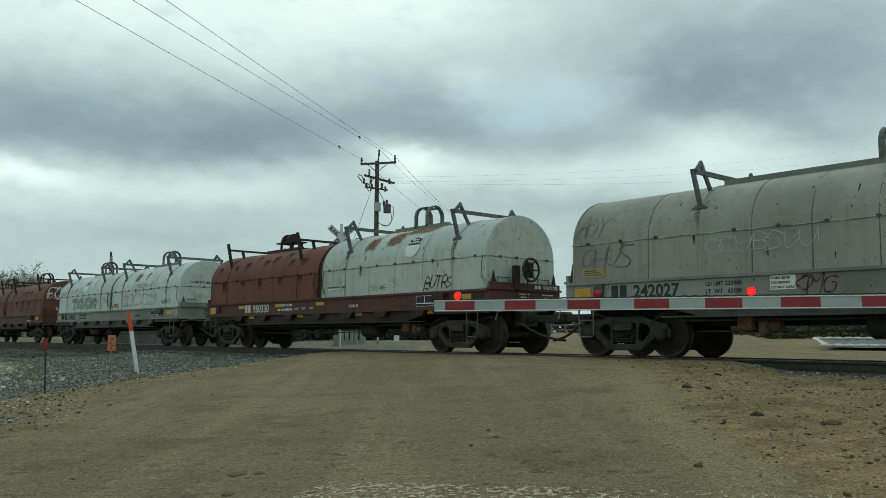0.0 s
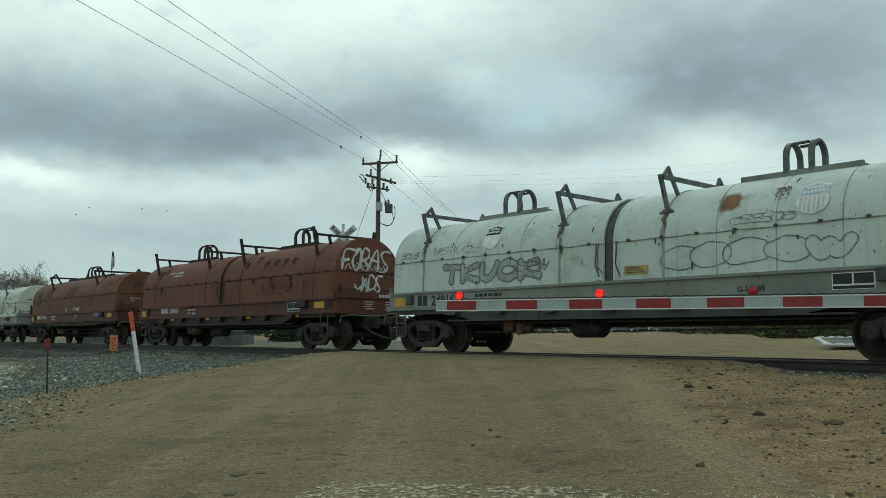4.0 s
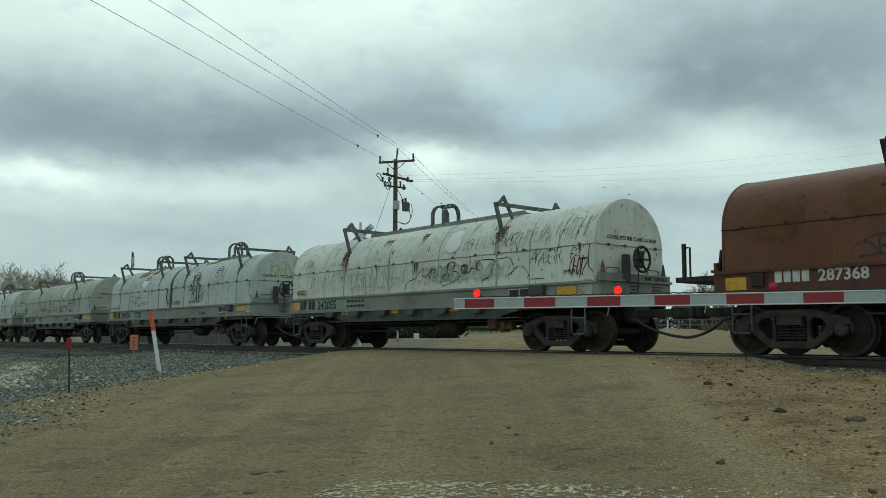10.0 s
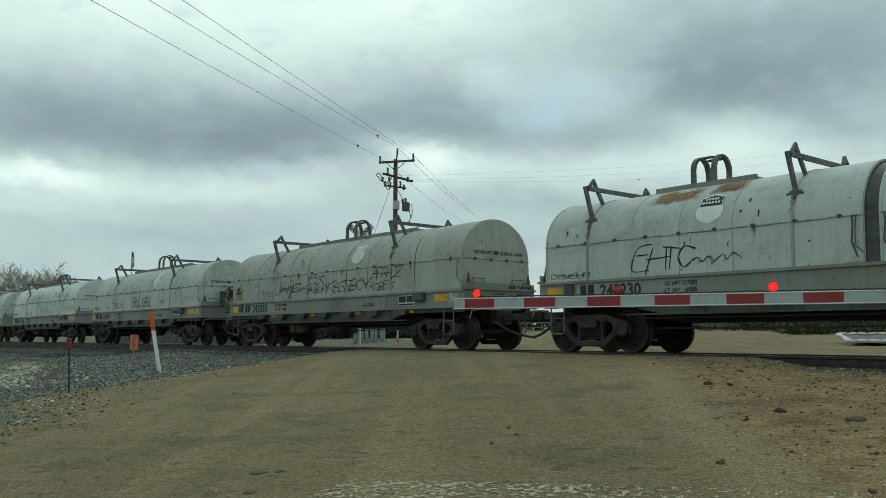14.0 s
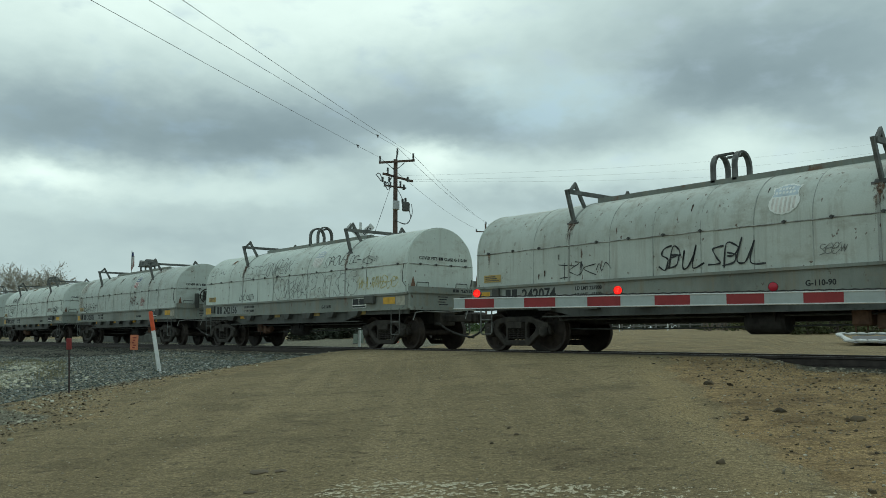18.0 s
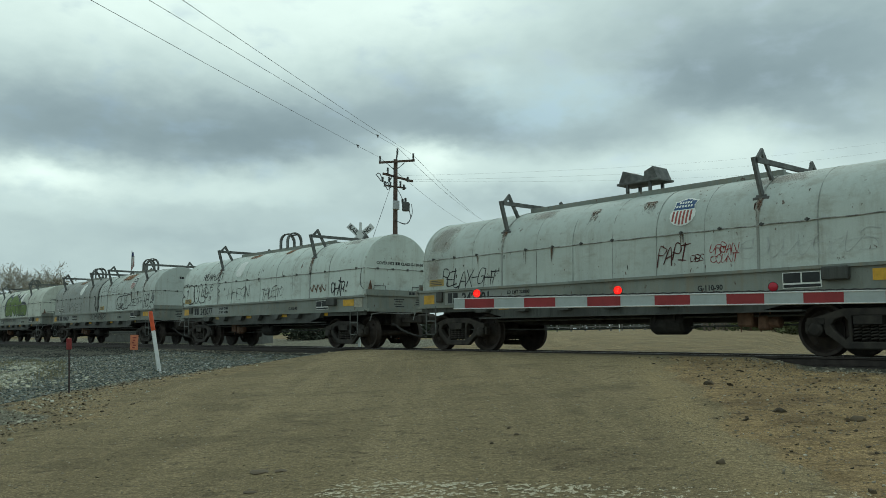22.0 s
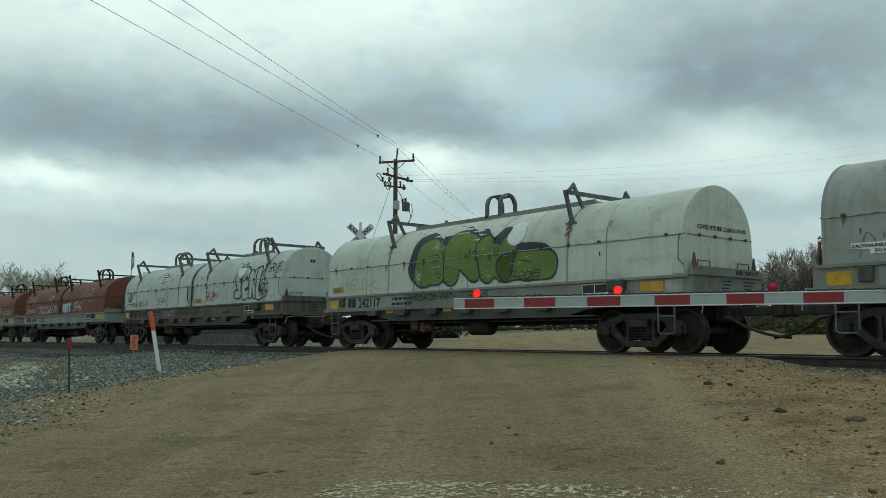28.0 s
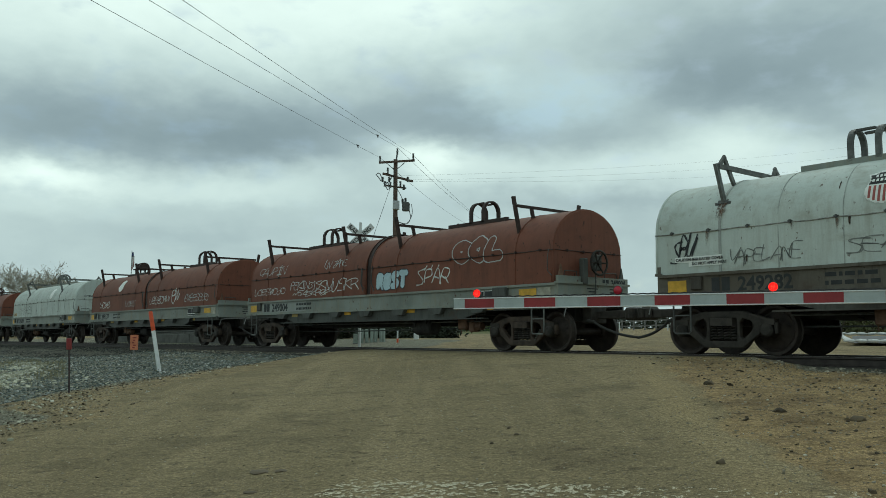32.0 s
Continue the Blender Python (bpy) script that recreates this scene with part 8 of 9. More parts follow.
white_marker(*toward(1095, 78), 0.9)
white_marker(*toward(1180, 70), 0.9)
# ================= the cars, in the order in which they pass =================
GREY, BROWN = "sill_grey", "sill_brown"
W = "grey-white coil car with "

FIRST = coil_car(-8.07, ["dirty"], GREY, W + "one long weathered hood and faint grey scrawls", "242027", light=("223900", "62100"), class_text="G-110-90",
         tags=[(0, -6.15, -5.5, 2.56, 2.90, 1, "spray_grey", 0.024, "ADY"), (0, -6.05, -4.8, 1.84, 2.24, 2, "spray_grey", 0.032, "CHUS"), (0, -3.1, -1.0, 1.95, 2.25, 3, "spray_pale", 0.018, 7)])
coil_car(-25.12, ["oxide_soot", "pale"], BROWN, "coil car with one oxide-red hood and one pale grey hood", "950330", number_x=-4.54, patches=(-4.98, -2.54, -0.14), double=True, brake=True, smears=[(0, -6.9, -0.6)], caution=(1, 0.35), lift=["dome", "hoop"], text="chalk", truck_mat="truck_rust",
                   end_text=False, stains=[(1, 1.95, 2.65, 2.70, 3.22), (1, 2.85, 3.75, 2.76, 3.32), (1, 3.3, 5.0, 3.10, 3.36)], tags=[(1, 4.95, 6.0, 1.64, 1.92, 4, "spray_maroon", 0.036, "BUTRS"), (1, 2.5, 3.3, 1.66, 1.80, 4, "spray_grey", 0.014, 5)], shields=[(1, 4.0, "black")])
coil_car(-43.13, ["bright", "bright"], GREY, W + "two pale hoods and thin grey scrawls", "249162", double=True, class_text="G-110-89", shields=[(0, -3.82, "black"), (1, 4.0, "faded")], stains=[(1, 2.4, 3.0, 2.60, 3.10), (1, 3.5, 3.9, 2.62, 3.05)],
         tags=[(0, -2.9, -1.7, 1.85, 2.15, 5, "spray_grey", 0.03, 4), (0, -6.9, -6.2, 2.42, 2.60, 6, "spray_grey", 0.02, 4), (0, -5.6, -3.9, 2.44, 2.66, 7, "spray_grey", 0.016, 6), (1, 5.55, 6.4, 1.68, 1.86, 7, "spray_grey", 0.022, 5), (1, 2.8, 4.0, 2.42, 2.60, 8, "spray_grey", 0.016, 6)])
END_TAG = coil_car(-61.3, ["oxide_worn", "oxide_worn"], BROWN, "oxide-red coil car with scuffed hoods and white end graffiti", "500067", number_x=-5.16, initials=4, light=("194800", "68200"), smears=[(1, 1.5, 5.5), (0, -6.0, -4.5)], double=True, text="chalk", end_text=False,
         tags=[(1, 2.6, 5.8, 1.75, 2.15, 9, "spray_maroon", 0.03, 9)])
RUSTED = coil_car(-78.65, ["rust_brown"], BROWN, "rusted brown coil car with one hood and black underframe", "287368", initials=4, text="chalk", deep=True, belly=-0.12, end_text=False, light=("233200", "52800"), stains=[(0, -5.9, -4.5, 1.8, 2.9, "rust_bloom"), (0, -4.3, -2.7, 2.2, 3.1, "rust_bloom"), (0, -0.9, 1.0, 2.3, 3.0, "rust_bloom"), (0, 2.5, 3.6, 1.7, 2.4, "rust_bloom"), (0, 4.6, 6.2, 2.6, 3.3, "rust_bloom")],
         tags=[(0, -3.75, -2.65, 1.66, 1.98, 10, "spray_black", 0.040, "SBUL"), (0, 2.15, 2.6, 1.70, 2.0, 11, "spray_grey", 0.016, 4)])
SCARRED = coil_car(-95.2, ["white_rusty"], GREY, W + "one rust-streaked hood and hand brake wheel", "242055", brake=True, class_text="G-110-90", shields=[(0, 1.34, "bare")], stains=[(0, -1.70, -1.12, 2.74, 3.08), (0, 0.05, 0.40, 2.62, 3.12), (0, -0.05, 0.32, 1.66, 2.34), (0, 3.05, 3.6, 2.0, 3.0), (0, -3.6, -3.1, 1.7, 2.8), (0, 5.4, 5.9, 1.6, 1.8)],
         tags=[(0, -5.4, -3.6, 1.75, 2.25, 12, "spray_pale", 0.022, 9), (0, -3.3, -0.4, 1.72, 2.25, 13, "spray_pale", 0.018, 9), (0, -3.0, -0.6, 1.66, 2.2, 18, "spray_mist", 0.016, "VNMWLNH"), (0, 4.48, 5.52, 2.02, 2.28, 14, "spray_black", 0.013, "AKASEYR."), (0, 5.66, 5.92, 2.08, 2.25, 15, "spray_black", 0.018, "F2"), (0, 5.64, 6.14, 1.70, 2.02, 20, "spray_maroon", 0.030, "CHOTZ"),
               (0, 2.08, 3.15, 2.50, 2.76, 15, "spray_grey", 0.010, "UGHVNUS"), (0, 3.52, 4.34, 2.50, 2.78, 16, "spray_grey", 0.011, "WEIGHT"), (0, 4.42, 5.05, 2.50, 2.80, 17, "spray_grey", 0.010, "FLOUHN"), (0, 5.22, 6.18, 2.52, 2.96, 19, "spray_grey", 0.012, "NHTDHY"), (0, -5.6, -5.1, 2.5, 2.75, 17, "spray_grey", 0.014, 4)])
SPIKED = coil_car(-112.45, ["mid", "mid"], GREY, W + "two pale hoods, rusty crown and black graffiti", "249230", double=True, light=("217500", "68500"), brake=True, class_text="G-110-89", stains=[(0, -4.75, -3.2, 2.94, 3.34), (0, -3.3, -2.3, 3.02, 3.35), (1, 1.8, 3.6, 3.16, 3.36)],
         shields=[(0, -3.30, "black"), (1, 3.98, "full")], tags=[(0, -4.70, -3.35, 1.66, 2.08, 17, "spray_black", 0.030, "EHTC"), (0, -3.35, -2.40, 1.70, 1.90, 19, "spray_black", 0.024, "~~"), (0, -7.0, -5.9, 1.60, 1.72, 18, "spray_black", 0.018, 6)])
coil_car(-129.74, ["dusty"], GREY, W + "one long hood and faded grey scrawls", "242030", light=("223700", "62300"), class_text="G-110-90", shields=[(0, 1.32, "faded")],
         tags=[(0, -2.7, -1.3, 1.75, 1.98, 21, "spray_black", 0.026, "~KE~"), (0, -1.2, -0.05, 1.98, 2.22, 22, "spray_black", 0.024, "1550"), (0, -1.3, 0.0, 1.72, 1.92, 20, "spray_black", 0.022, "SAUBUR"), (0, 0.1, 2.3, 1.70, 2.0, 24, "spray_black", 0.028, "KASSBOY"), (0, 2.5, 3.8, 1.98, 2.26, 25, "spray_black", 0.026, "AFRADZ"), (0, 2.3, 3.5, 1.66, 1.86, 23, "spray_black", 0.022, "ROBES"), (0, -6.08, -5.54, 1.78, 2.06, 26, "spray_black", 0.040, "448C"), (0, -5.10, -4.45, 1.72, 2.16, 32, "spray_white", 0.018, "DJ8"), (0, -4.2, -3.75, 1.66, 2.05, 33, "spray_white", 0.018, "DS"), (0, -3.55, -3.0, 1.68, 2.10, 34, "spray_white", 0.020, "LO"), (0, -4.1, -3.2, 1.60, 1.82, 35, "spray_grey", 0.024, "CKKEN"), (0, -2.94, -2.32, 2.50, 2.76, 27, "spray_white", 0.022, "KEJ"),
               (0, -3.15, -2.0, 1.62, 2.18, 36, "spray_grey", 0.026, "UKSZ")])
coil_car(-146.05, ["white"], GREY, W + "one hood, black scrawls and hand brake wheel", "242074", brake=True, light=("223900", "62100"), class_text="G-110-90", shields=[(0, 1.37, "faded")],
         tags=[(0, -3.65, -2.2, 1.66, 1.92, 26, "spray_black", 0.022, "IOK~"), (0, -0.92, 0.10, 1.66, 2.02, 27, "spray_black", 0.040, "SBUL"), (0, 0.25, 1.35, 1.66, 2.04, 28, "spray_black", 0.040, "SBUL"), (0, 2.3, 2.75, 1.72, 1.90, 29, "spray_grey", 0.014, 4), (0, 4.6, 5.9, 1.75, 2.0, 30, "spray_pale", 0.030, "DAE NS"), (0, 3.3, 4.4, 1.78, 1.98, 31, "spray_pale", 0.02, "ALD")])
FADED = coil_car(-162.38, ["bright"], GREY, W + "one long hood covered in faded outline graffiti", "242156", light=("223700", "62300"), class_text="G-110-90", shields=[(0, 1.36, "faded")], stains=[(0, -4.90, -4.45, 2.92, 3.18, "wash"), (0, -4.78, -4.52, 3.0, 3.16, "stain")],
         tags=[(0, 2.15, 3.3, 2.50, 2.78, 32, "spray_black", 0.017, "DROVE"), (0, 3.5, 4.1, 2.48, 2.70, 33, "spray_black", 0.017, "DC-"), (0, 4.2, 4.9, 2.46, 2.66, 39, "spray_black", 0.017, "KS~"), (0, -3.55, -2.5, 1.62, 1.80, 34, "spray_black", 0.020, "DYLOID"), (0, -6.0, -4.7, 2.62, 2.85, 35, "spray_black", 0.018, "D ~."), (0, 4.0, 5.9, 1.70, 2.05, 36, "spray_yellow", 0.026, 8), (0, -1.6, -0.05, 2.44, 2.86, 37, "spray_grey", 0.016, "GNSEEWX"), (0, -1.2, -0.3, 2.5, 2.8, 41, "spray_grey", 0.014, "XWVM")])
coil_car(-178.8, ["pale"], GREY, W + "one hood, lifting cradle and brake wheel", "242001", brake=True, class_text="G-110-90", lift="dome", light=("223800", "62200"), shields=[(0, 1.39, "full")], stains=[(0, -0.82, -0.50, 2.60, 3.10), (0, 0.55, 1.0, 2.72, 3.10), (0, -6.3, -5.05, 2.3, 3.36, "wash"), (0, -6.33, -5.5, 1.56, 2.4, "wash"), (0, -2.9, -1.8, 3.0, 3.3, "wash"), (0, 2.6, 4.4, 3.05, 3.34, "wash")],
         tags=[(0, -5.5, -3.5, 1.62, 1.96, 36, "spray_black", 0.028, "RELAX-GHT"), (0, 1.15, 1.85, 1.80, 2.12, 37, "spray_maroon", 0.026, "PAPI"), (0, 1.9, 2.2, 1.76, 1.88, 40, "spray_maroon", 0.018, "DBS"), (0, 2.33, 2.9, 1.90, 2.06, 39, "spray_red", 0.016, "URBAN"), (0, 2.33, 2.9, 1.72, 1.86, 41, "spray_red", 0.016, "COUNT"), (0, 2.95, 5.4, 1.75, 2.12, 38, "spray_pale", 0.014, 9)])
TAGGED = coil_car(-195.03, ["bright"], GREY, W + "one long hood and many black tags", "242077", tail=0.20, light=("223800", "62200"), class_text="G-110-90", shields=[(0, -1.98, "bare")], stains=[(0, -1.9, -0.9, 3.1, 3.34), (0, 0.82, 1.42, 3.08, 3.34), (0, 4.4, 5.6, 3.1, 3.34, "wash")],
         tags=[(0, -4.65, -3.20, 2.50, 2.72, 40, "spray_black", 0.034, "RELAX-LUX"), (0, -4.05, -3.75, 2.05, 2.25, 47, "spray_black", 0.026, "15"), (0, -4.05, -3.9, 1.72, 1.86, 47, "spray_black", 0.026, "5"), (0, -2.45, -0.8, 1.72, 2.12, 41, "spray_black", 0.018, "+HEON"), (0, 0.15, 1.6, 1.68, 1.98, 42, "spray_black", 0.018, "TALETO"), (0, 3.3, 4.2, 1.74, 1.92, 43, "rusty_plate", 0.045, "NNNN"), (0, 4.58, 5.5, 1.66, 1.98, 44, "spray_black", 0.050, "CHTR!")])
OUTLINE = coil_car(-212.8, ["grey", "mid"], GREY, W + "two hoods, a rusty crown and black tags", "249069", double=True, nose=0.15, caution=(0, -6.7), end_text="mark", class_text="G-100-61", stains=[(1, 2.3, 4.2, 2.88, 3.32), (0, -4.4, -3.2, 3.05, 3.32)], shields=[(0, -3.05, "bare"), (1, 4.25, "black_full")],
         tags=[(0, -6.5, -5.0, 1.70, 2.0, 46, "spray_grey", 0.022, "NNEV"), (0, -4.6, -2.6, 1.70, 2.05, 45, "spray_grey", 0.024, "VESSELS"), (1, 4.60, 5.75, 1.78, 2.04, 48, "spray_black", 0.022, "SEOR"), (1, 5.8, 6.1, 1.82, 2.0, 47, "spray_black", 0.022, "+"), (1, 6.2, 7.3, 1.68, 2.18, 49, "spray_black", 0.034, "RELAX"), (1, 0.5, 1.3, 2.50, 2.78, 50, "spray_grey", 0.022, "SUE"), (1, 1.5, 2.8, 2.48, 2.82, 51, "spray_grey", 0.022, "SUZE")])
PIECE = coil_car(-229.88, ["cream"], GREY, W + "one hood and large green bubble-letter graffiti", "242117", tail=0.12, class_text="G-110-90", shields=[(0, 1.36, "bare")],
                 tags=[(0, -5.4, -3.95, 1.70, 1.98, 51, "spray_yellow", 0.020, "KEMSAK")])
THROW = coil_car(-247.3, ["pale", "pale"], "sill_worn", W + "two pale hoods and bold black graffiti", "249282", double=True, tail=0.22, class_text="G-110-89", end_text="mark", caution=(0, -6.95), shields=[(0, -3.32, "black_full"), (1, 3.92, "black")],
                 tags=[(0, -7.0, -6.35, 1.82, 2.18, 52, "spray_black", 0.046, "SBUL"), (0, -5.8, -4.4, 1.70, 1.92, 53, "spray_grey", 0.022, "VAPELANE"), (0, -3.6, -2.5, 1.72, 1.95, 54, "spray_grey", 0.022, "SEAN"), (1, 1.36, 2.33, 1.72, 2.02, 55, "spray_red", 0.026, "RELAX:"), (1, 5.75, 6.05, 2.50, 2.66, 56, "spray_black", 0.024, "15"), (1, 6.25, 7.05, 2.56, 2.82, 58, "spray_black", 0.032, "BRUTE"), (1, 6.6, 6.95, 2.36, 2.54, 57, "spray_black", 0.028, "61.")])
RED = coil_car(-265.6, ["oxide", "oxide"], GREY, "coil car with oxide-red hoods, grey frame and white graffiti", "249004", double=True, brake=True, truck_mat="truck_rust", end_text=False,
               tags=[(0, -6.6, -4.8, 2.45, 2.7, 59, "spray_pale", 0.024, "CAUPIN"), (0, -4.4, -2.6, 1.88, 2.12, 60, "spray_white", 0.028, "PEKING15"), (0, -2.6, -0.5, 1.72, 2.05, 61, "spray_white", 0.026, "SMUSKR"), (0, -4.2, -2.0, 1.64, 1.80, 63, "spray_white", 0.024, "3545KROP"), (0, -6.9, -4.8, 1.75, 2.0, 66, "spray_white", 0.026, 8), (1, 2.3, 3.6, 1.72, 2.10, 62, "spray_white", 0.044, "SPAR"), (1, 2.5, 3.3, 2.12, 2.22, 67, "spray_white", 0.03, "!!!"), (0, -2.4, -1.2, 2.5, 2.7, 64, "spray_pale", 0.022, "LN ZANE")])
coil_car(-283.6, ["oxide", "oxide"], GREY, "coil car with two oxide-red hoods and small white tags", "249137", double=True, lift=["dome", "hoop"], truck_mat="truck_rust", end_text=False, shields=[(0, -3.6, "bare")],
         tags=[(0, -5.9, -4.6, 1.72, 2.05, 65, "spray_white", 0.04, 4), (0, -2.5, -1.2, 1.72, 2.0, 66, "spray_pale", 0.03, 4), (1, 0.5, 2.6, 1.75, 2.1, 67, "spray_white", 0.03, 7), (1, 2.9, 3.6, 1.75, 2.35, 68, "spray_white", 0.05, 2), (1, 4.2, 6.4, 1.75, 2.05, 69, "spray_pale", 0.03, 8)])
coil_car(-300.7, ["pale"], GREY, W + "one long pale hood", "242099", tags=[(0, -4.5, -2.0, 1.75, 2.15, 70, "spray_grey", 0.03, 6)], shields=[(0, 1.36, "bare")])
coil_car(-317.4, ["oxide"], GREY, "covered coil car with one long oxide-red hood", "242118", end_text=False, tags=[(0, 1.0, 3.0, 1.75, 2.05, 71, "spray_pale", 0.03, 6)])


# larger pieces of graffiti
TRUCK = CARS[2].children
TRUCK_HOODS = [ob for ob in TRUCK if ob.name.split(".")[0] == "hood"]
bubble_word(TRUCK_HOODS[0], "TKUCK", -5.2, -1.9, 1.66, 2.22, "spray_dim", 0.030, 0.10, "spray_mist", None, 61, 0.014, "faded grey block-letter graffiti", 0.12)
bubble_word(TRUCK_HOODS[1], "CO", 1.3, 2.7, 1.66, 2.18, "spray_dim", 0.018, 0.14, None, None, 62, 0.012, "thin dark outline graffiti", 0.2)
bubble_word(TRUCK_HOODS[1], "COW", 2.7, 4.95, 1.68, 2.20, "spray_dim", 0.018, 0.14, None, None, 63, 0.012, "thin dark outline graffiti", 0.2)
def stroke(hood, pts, w, mat, label="spray stroke"):
    bm = bmesh.new()
    ribbon(bm, curve_through(pts), w, lambda x, z: on_side(x, z, 0.008))
    part("graffiti", bm, mat, hood, label)


G_HOOD = PIECE[1][0]
bubble_word(G_HOOD, "BRW", -2.05, 1.55, 1.62, 2.98, "spray_ink", 0.05, 0.33, "spray_green", "spray_ink", 5, 0.013, "green bubble-letter graffiti piece", 0.16)
bubble_word(G_HOOD, "S", 1.15, 2.95, 1.62, 2.48, "spray_ink", 0.05, 0.36, "spray_green", "spray_ink", 6, 0.013, "green bubble-letter graffiti piece", 0.16)
for pts in ([(-1.35, 2.45), (-1.12, 2.42), (-1.20, 2.30), (-1.38, 2.28)], [(-1.25, 1.98), (-1.05, 1.95), (-1.12, 1.82)], [(0.05, 2.52), (0.10, 2.30), (0.22, 2.45), (0.28, 2.22), (0.36, 2.42)], [(0.30, 2.62), (0.38, 2.66)],
            [(0.95, 2.50), (1.02, 2.25), (1.12, 2.45)], [(1.9, 2.1), (2.2, 2.06)]):
    stroke(G_HOOD, pts, 0.030, "spray_ink", "dark inner stroke")
rng_lines = random.Random(77)
for _ in range(34):
    xs, zs = rng_lines.uniform(-1.7, 2.5), rng_lines.uniform(1.70, 2.62)
    if zs > 2.2 and xs > 1.4:
        continue
    stroke(G_HOOD, [(xs, zs), (xs + rng_lines.uniform(0.12, 0.40), zs + rng_lines.uniform(0.0, 0.05))], 0.010, "spray_pale", "thin pale highlight")
for cx, cz, r in ((-1.98, 1.92, 0.22), (-1.28, 2.70, 0.18)):
    for k in range(9):
        a = math.tau * k / 9
        stroke(G_HOOD, [(cx + 0.03 * math.cos(a), cz + 0.03 * math.sin(a)), (cx + r * (0.65 + 0.35 * (k % 2)) * math.cos(a), cz + r * (0.65 + 0.35 * (k % 2)) * math.sin(a))], 0.016, "spray_white", "ray of a white spray star")
part("graffiti", handstyle("T-2015", 1.48, 2.50, 1.68, 1.84, 72, 0.028, wild=0.04, place=lambda x, z, out=0.0: on_side(x, z, 0.010)), "spray_ink", G_HOOD, "small dark date")
on_sill = (lambda x, z, out=0.0: Vector((x, -SILL_Y - 0.009, z)))
part("graffiti", handstyle("COMBINATION-PARTY-STORE-FUN", -2.4, 0.75, SILL_Z0 + 0.20, SILL_Z1 - 0.10, 79, 0.020, place=on_sill), "spray_black", PIECE[0], "black spray scrawl on the sill")
part("graffiti", handstyle("2205", 1.1, 1.7, SILL_Z0 + 0.16, SILL_Z1 - 0.12, 80, 0.018, place=on_sill), "spray_grey", PIECE[0], "faded spray scrawl on the sill")
T_HOOD = THROW[1][1]
bubble_word(T_HOOD, "SENL", 3.78, 5.95, 1.64, 2.78, "spray_black", 0.055, 0.19, None, None, 9, 0.012, "bold black outline graffiti", 0.18)
ring = [(5.92 + 0.34 * math.cos(a), 2.0 + 0.31 * math.sin(a)) for a in (math.tau * k / 20 for k in range(22))]
stroke(T_HOOD, ring, 0.040, "spray_black", "black spray ring")
part("graffiti", handstyle("ASK", 5.70, 6.15, 2.02, 2.20, 81, 0.030), "spray_black", T_HOOD, "small black letters in a ring")
part("graffiti", handstyle("TEAM", 5.68, 6.18, 1.80, 1.98, 82, 0.030), "spray_black", T_HOOD, "small black letters in a ring")
part("graffiti", scrawl(0.35, 1.15, 1.70, 1.80, 84, 0.018, 7), "spray_white", T_HOOD, "thin white scrawl")
part("graffiti", scrawl(-1.9, 0.6, SILL_Z0 + 0.08, SILL_Z1 - 0.10, 85, 0.030, 9, place=on_sill), "spray_maroon", THROW[0], "dark red spray scrawl on the sill")
part("graffiti", scrawl(-2.6, -1.5, SILL_Z0 + 0.12, SILL_Z1 - 0.12, 86, 0.022, 6, place=on_sill), "spray_pale", THROW[0], "white spray scrawl on the sill")
bubble_word(RED[1][1], "REST", 0.42, 1.80, 1.64, 2.20, "spray_ink", 0.026, 0.115, "spray_teal", None, 12, 0.012, "small pale blue bubble-letter graffiti")
bubble_word(RED[1][1], "COL", 3.75, 5.55, 2.16, 2.92, "spray_pale", 0.026, 0.17, None, None, 15, 0.012, "thin white outline graffiti", 0.2)
bubble_word(FADED[1][0], "OUKLOPROKES", -1.0, 3.9, 1.58, 2.30, "spray_dim", 0.013, 0.105, None, None, 21, 0.010, "faded dark outline graffiti", 0.45, 0.16)
part("graffiti", handstyle("WVSUXKA", -0.3, 1.0, 1.68, 2.02, 26, 0.014, wild=0.3), "spray_dim", FADED[1][0], "faded dark scrawl in a piece")
bubble_word(FADED[1][0], "GESOU", -3.55, -1.6, 2.42, 2.86, "spray_dim", 0.012, 0.075, None, None, 22, 0.012, "faded dark outline graffiti", 0.45, 0.2)
bubble_word(TAGGED[1][0], "SEVL", -6.5, -4.45, 1.63, 2.42, "spray_black", 0.032, 0.155, None, None, 31, 0.012, "black outline graffiti", 0.18)
ring = [(-4.38 + 0.22 * math.cos(a), 2.02 + 0.20 * math.sin(a)) for a in (math.tau * k / 18 for k in range(20))]
stroke(TAGGED[1][0], ring, 0.030, "spray_black", "black spray ring")
part("graffiti", handstyle("TM", -4.52, -4.25, 1.92, 2.10, 32, 0.026), "spray_black", TAGGED[1][0], "small black letters in a ring")
stroke(TAGGED[1][0], [(-3.25, 2.48), (-3.38, 2.36), (-3.15, 2.28), (-3.38, 2.14), (-3.15, 2.04), (-3.36, 1.92), (-3.18, 1.82), (-3.28, 1.70)], 0.034, "spray_black", "zigzag spray line")
stroke(TAGGED[1][0], [(-3.35, 2.62), (-3.1, 2.72), (-3.05, 2.5), (-3.3, 2.42)], 0.030, "spray_black", "loop of spray")
bubble_word(OUTLINE[1][1], "SEP", 2.72, 4.55, 1.60, 2.28, "spray_black", 0.034, 0.15, None, None, 23, 0.012, "black outline graffiti", 0.2)
part("graffiti", handstyle("YINK", 2.85, 3.6, 1.66, 1.88, 24, 0.026), "spray_black", OUTLINE[1][1], "small black letters in a piece")
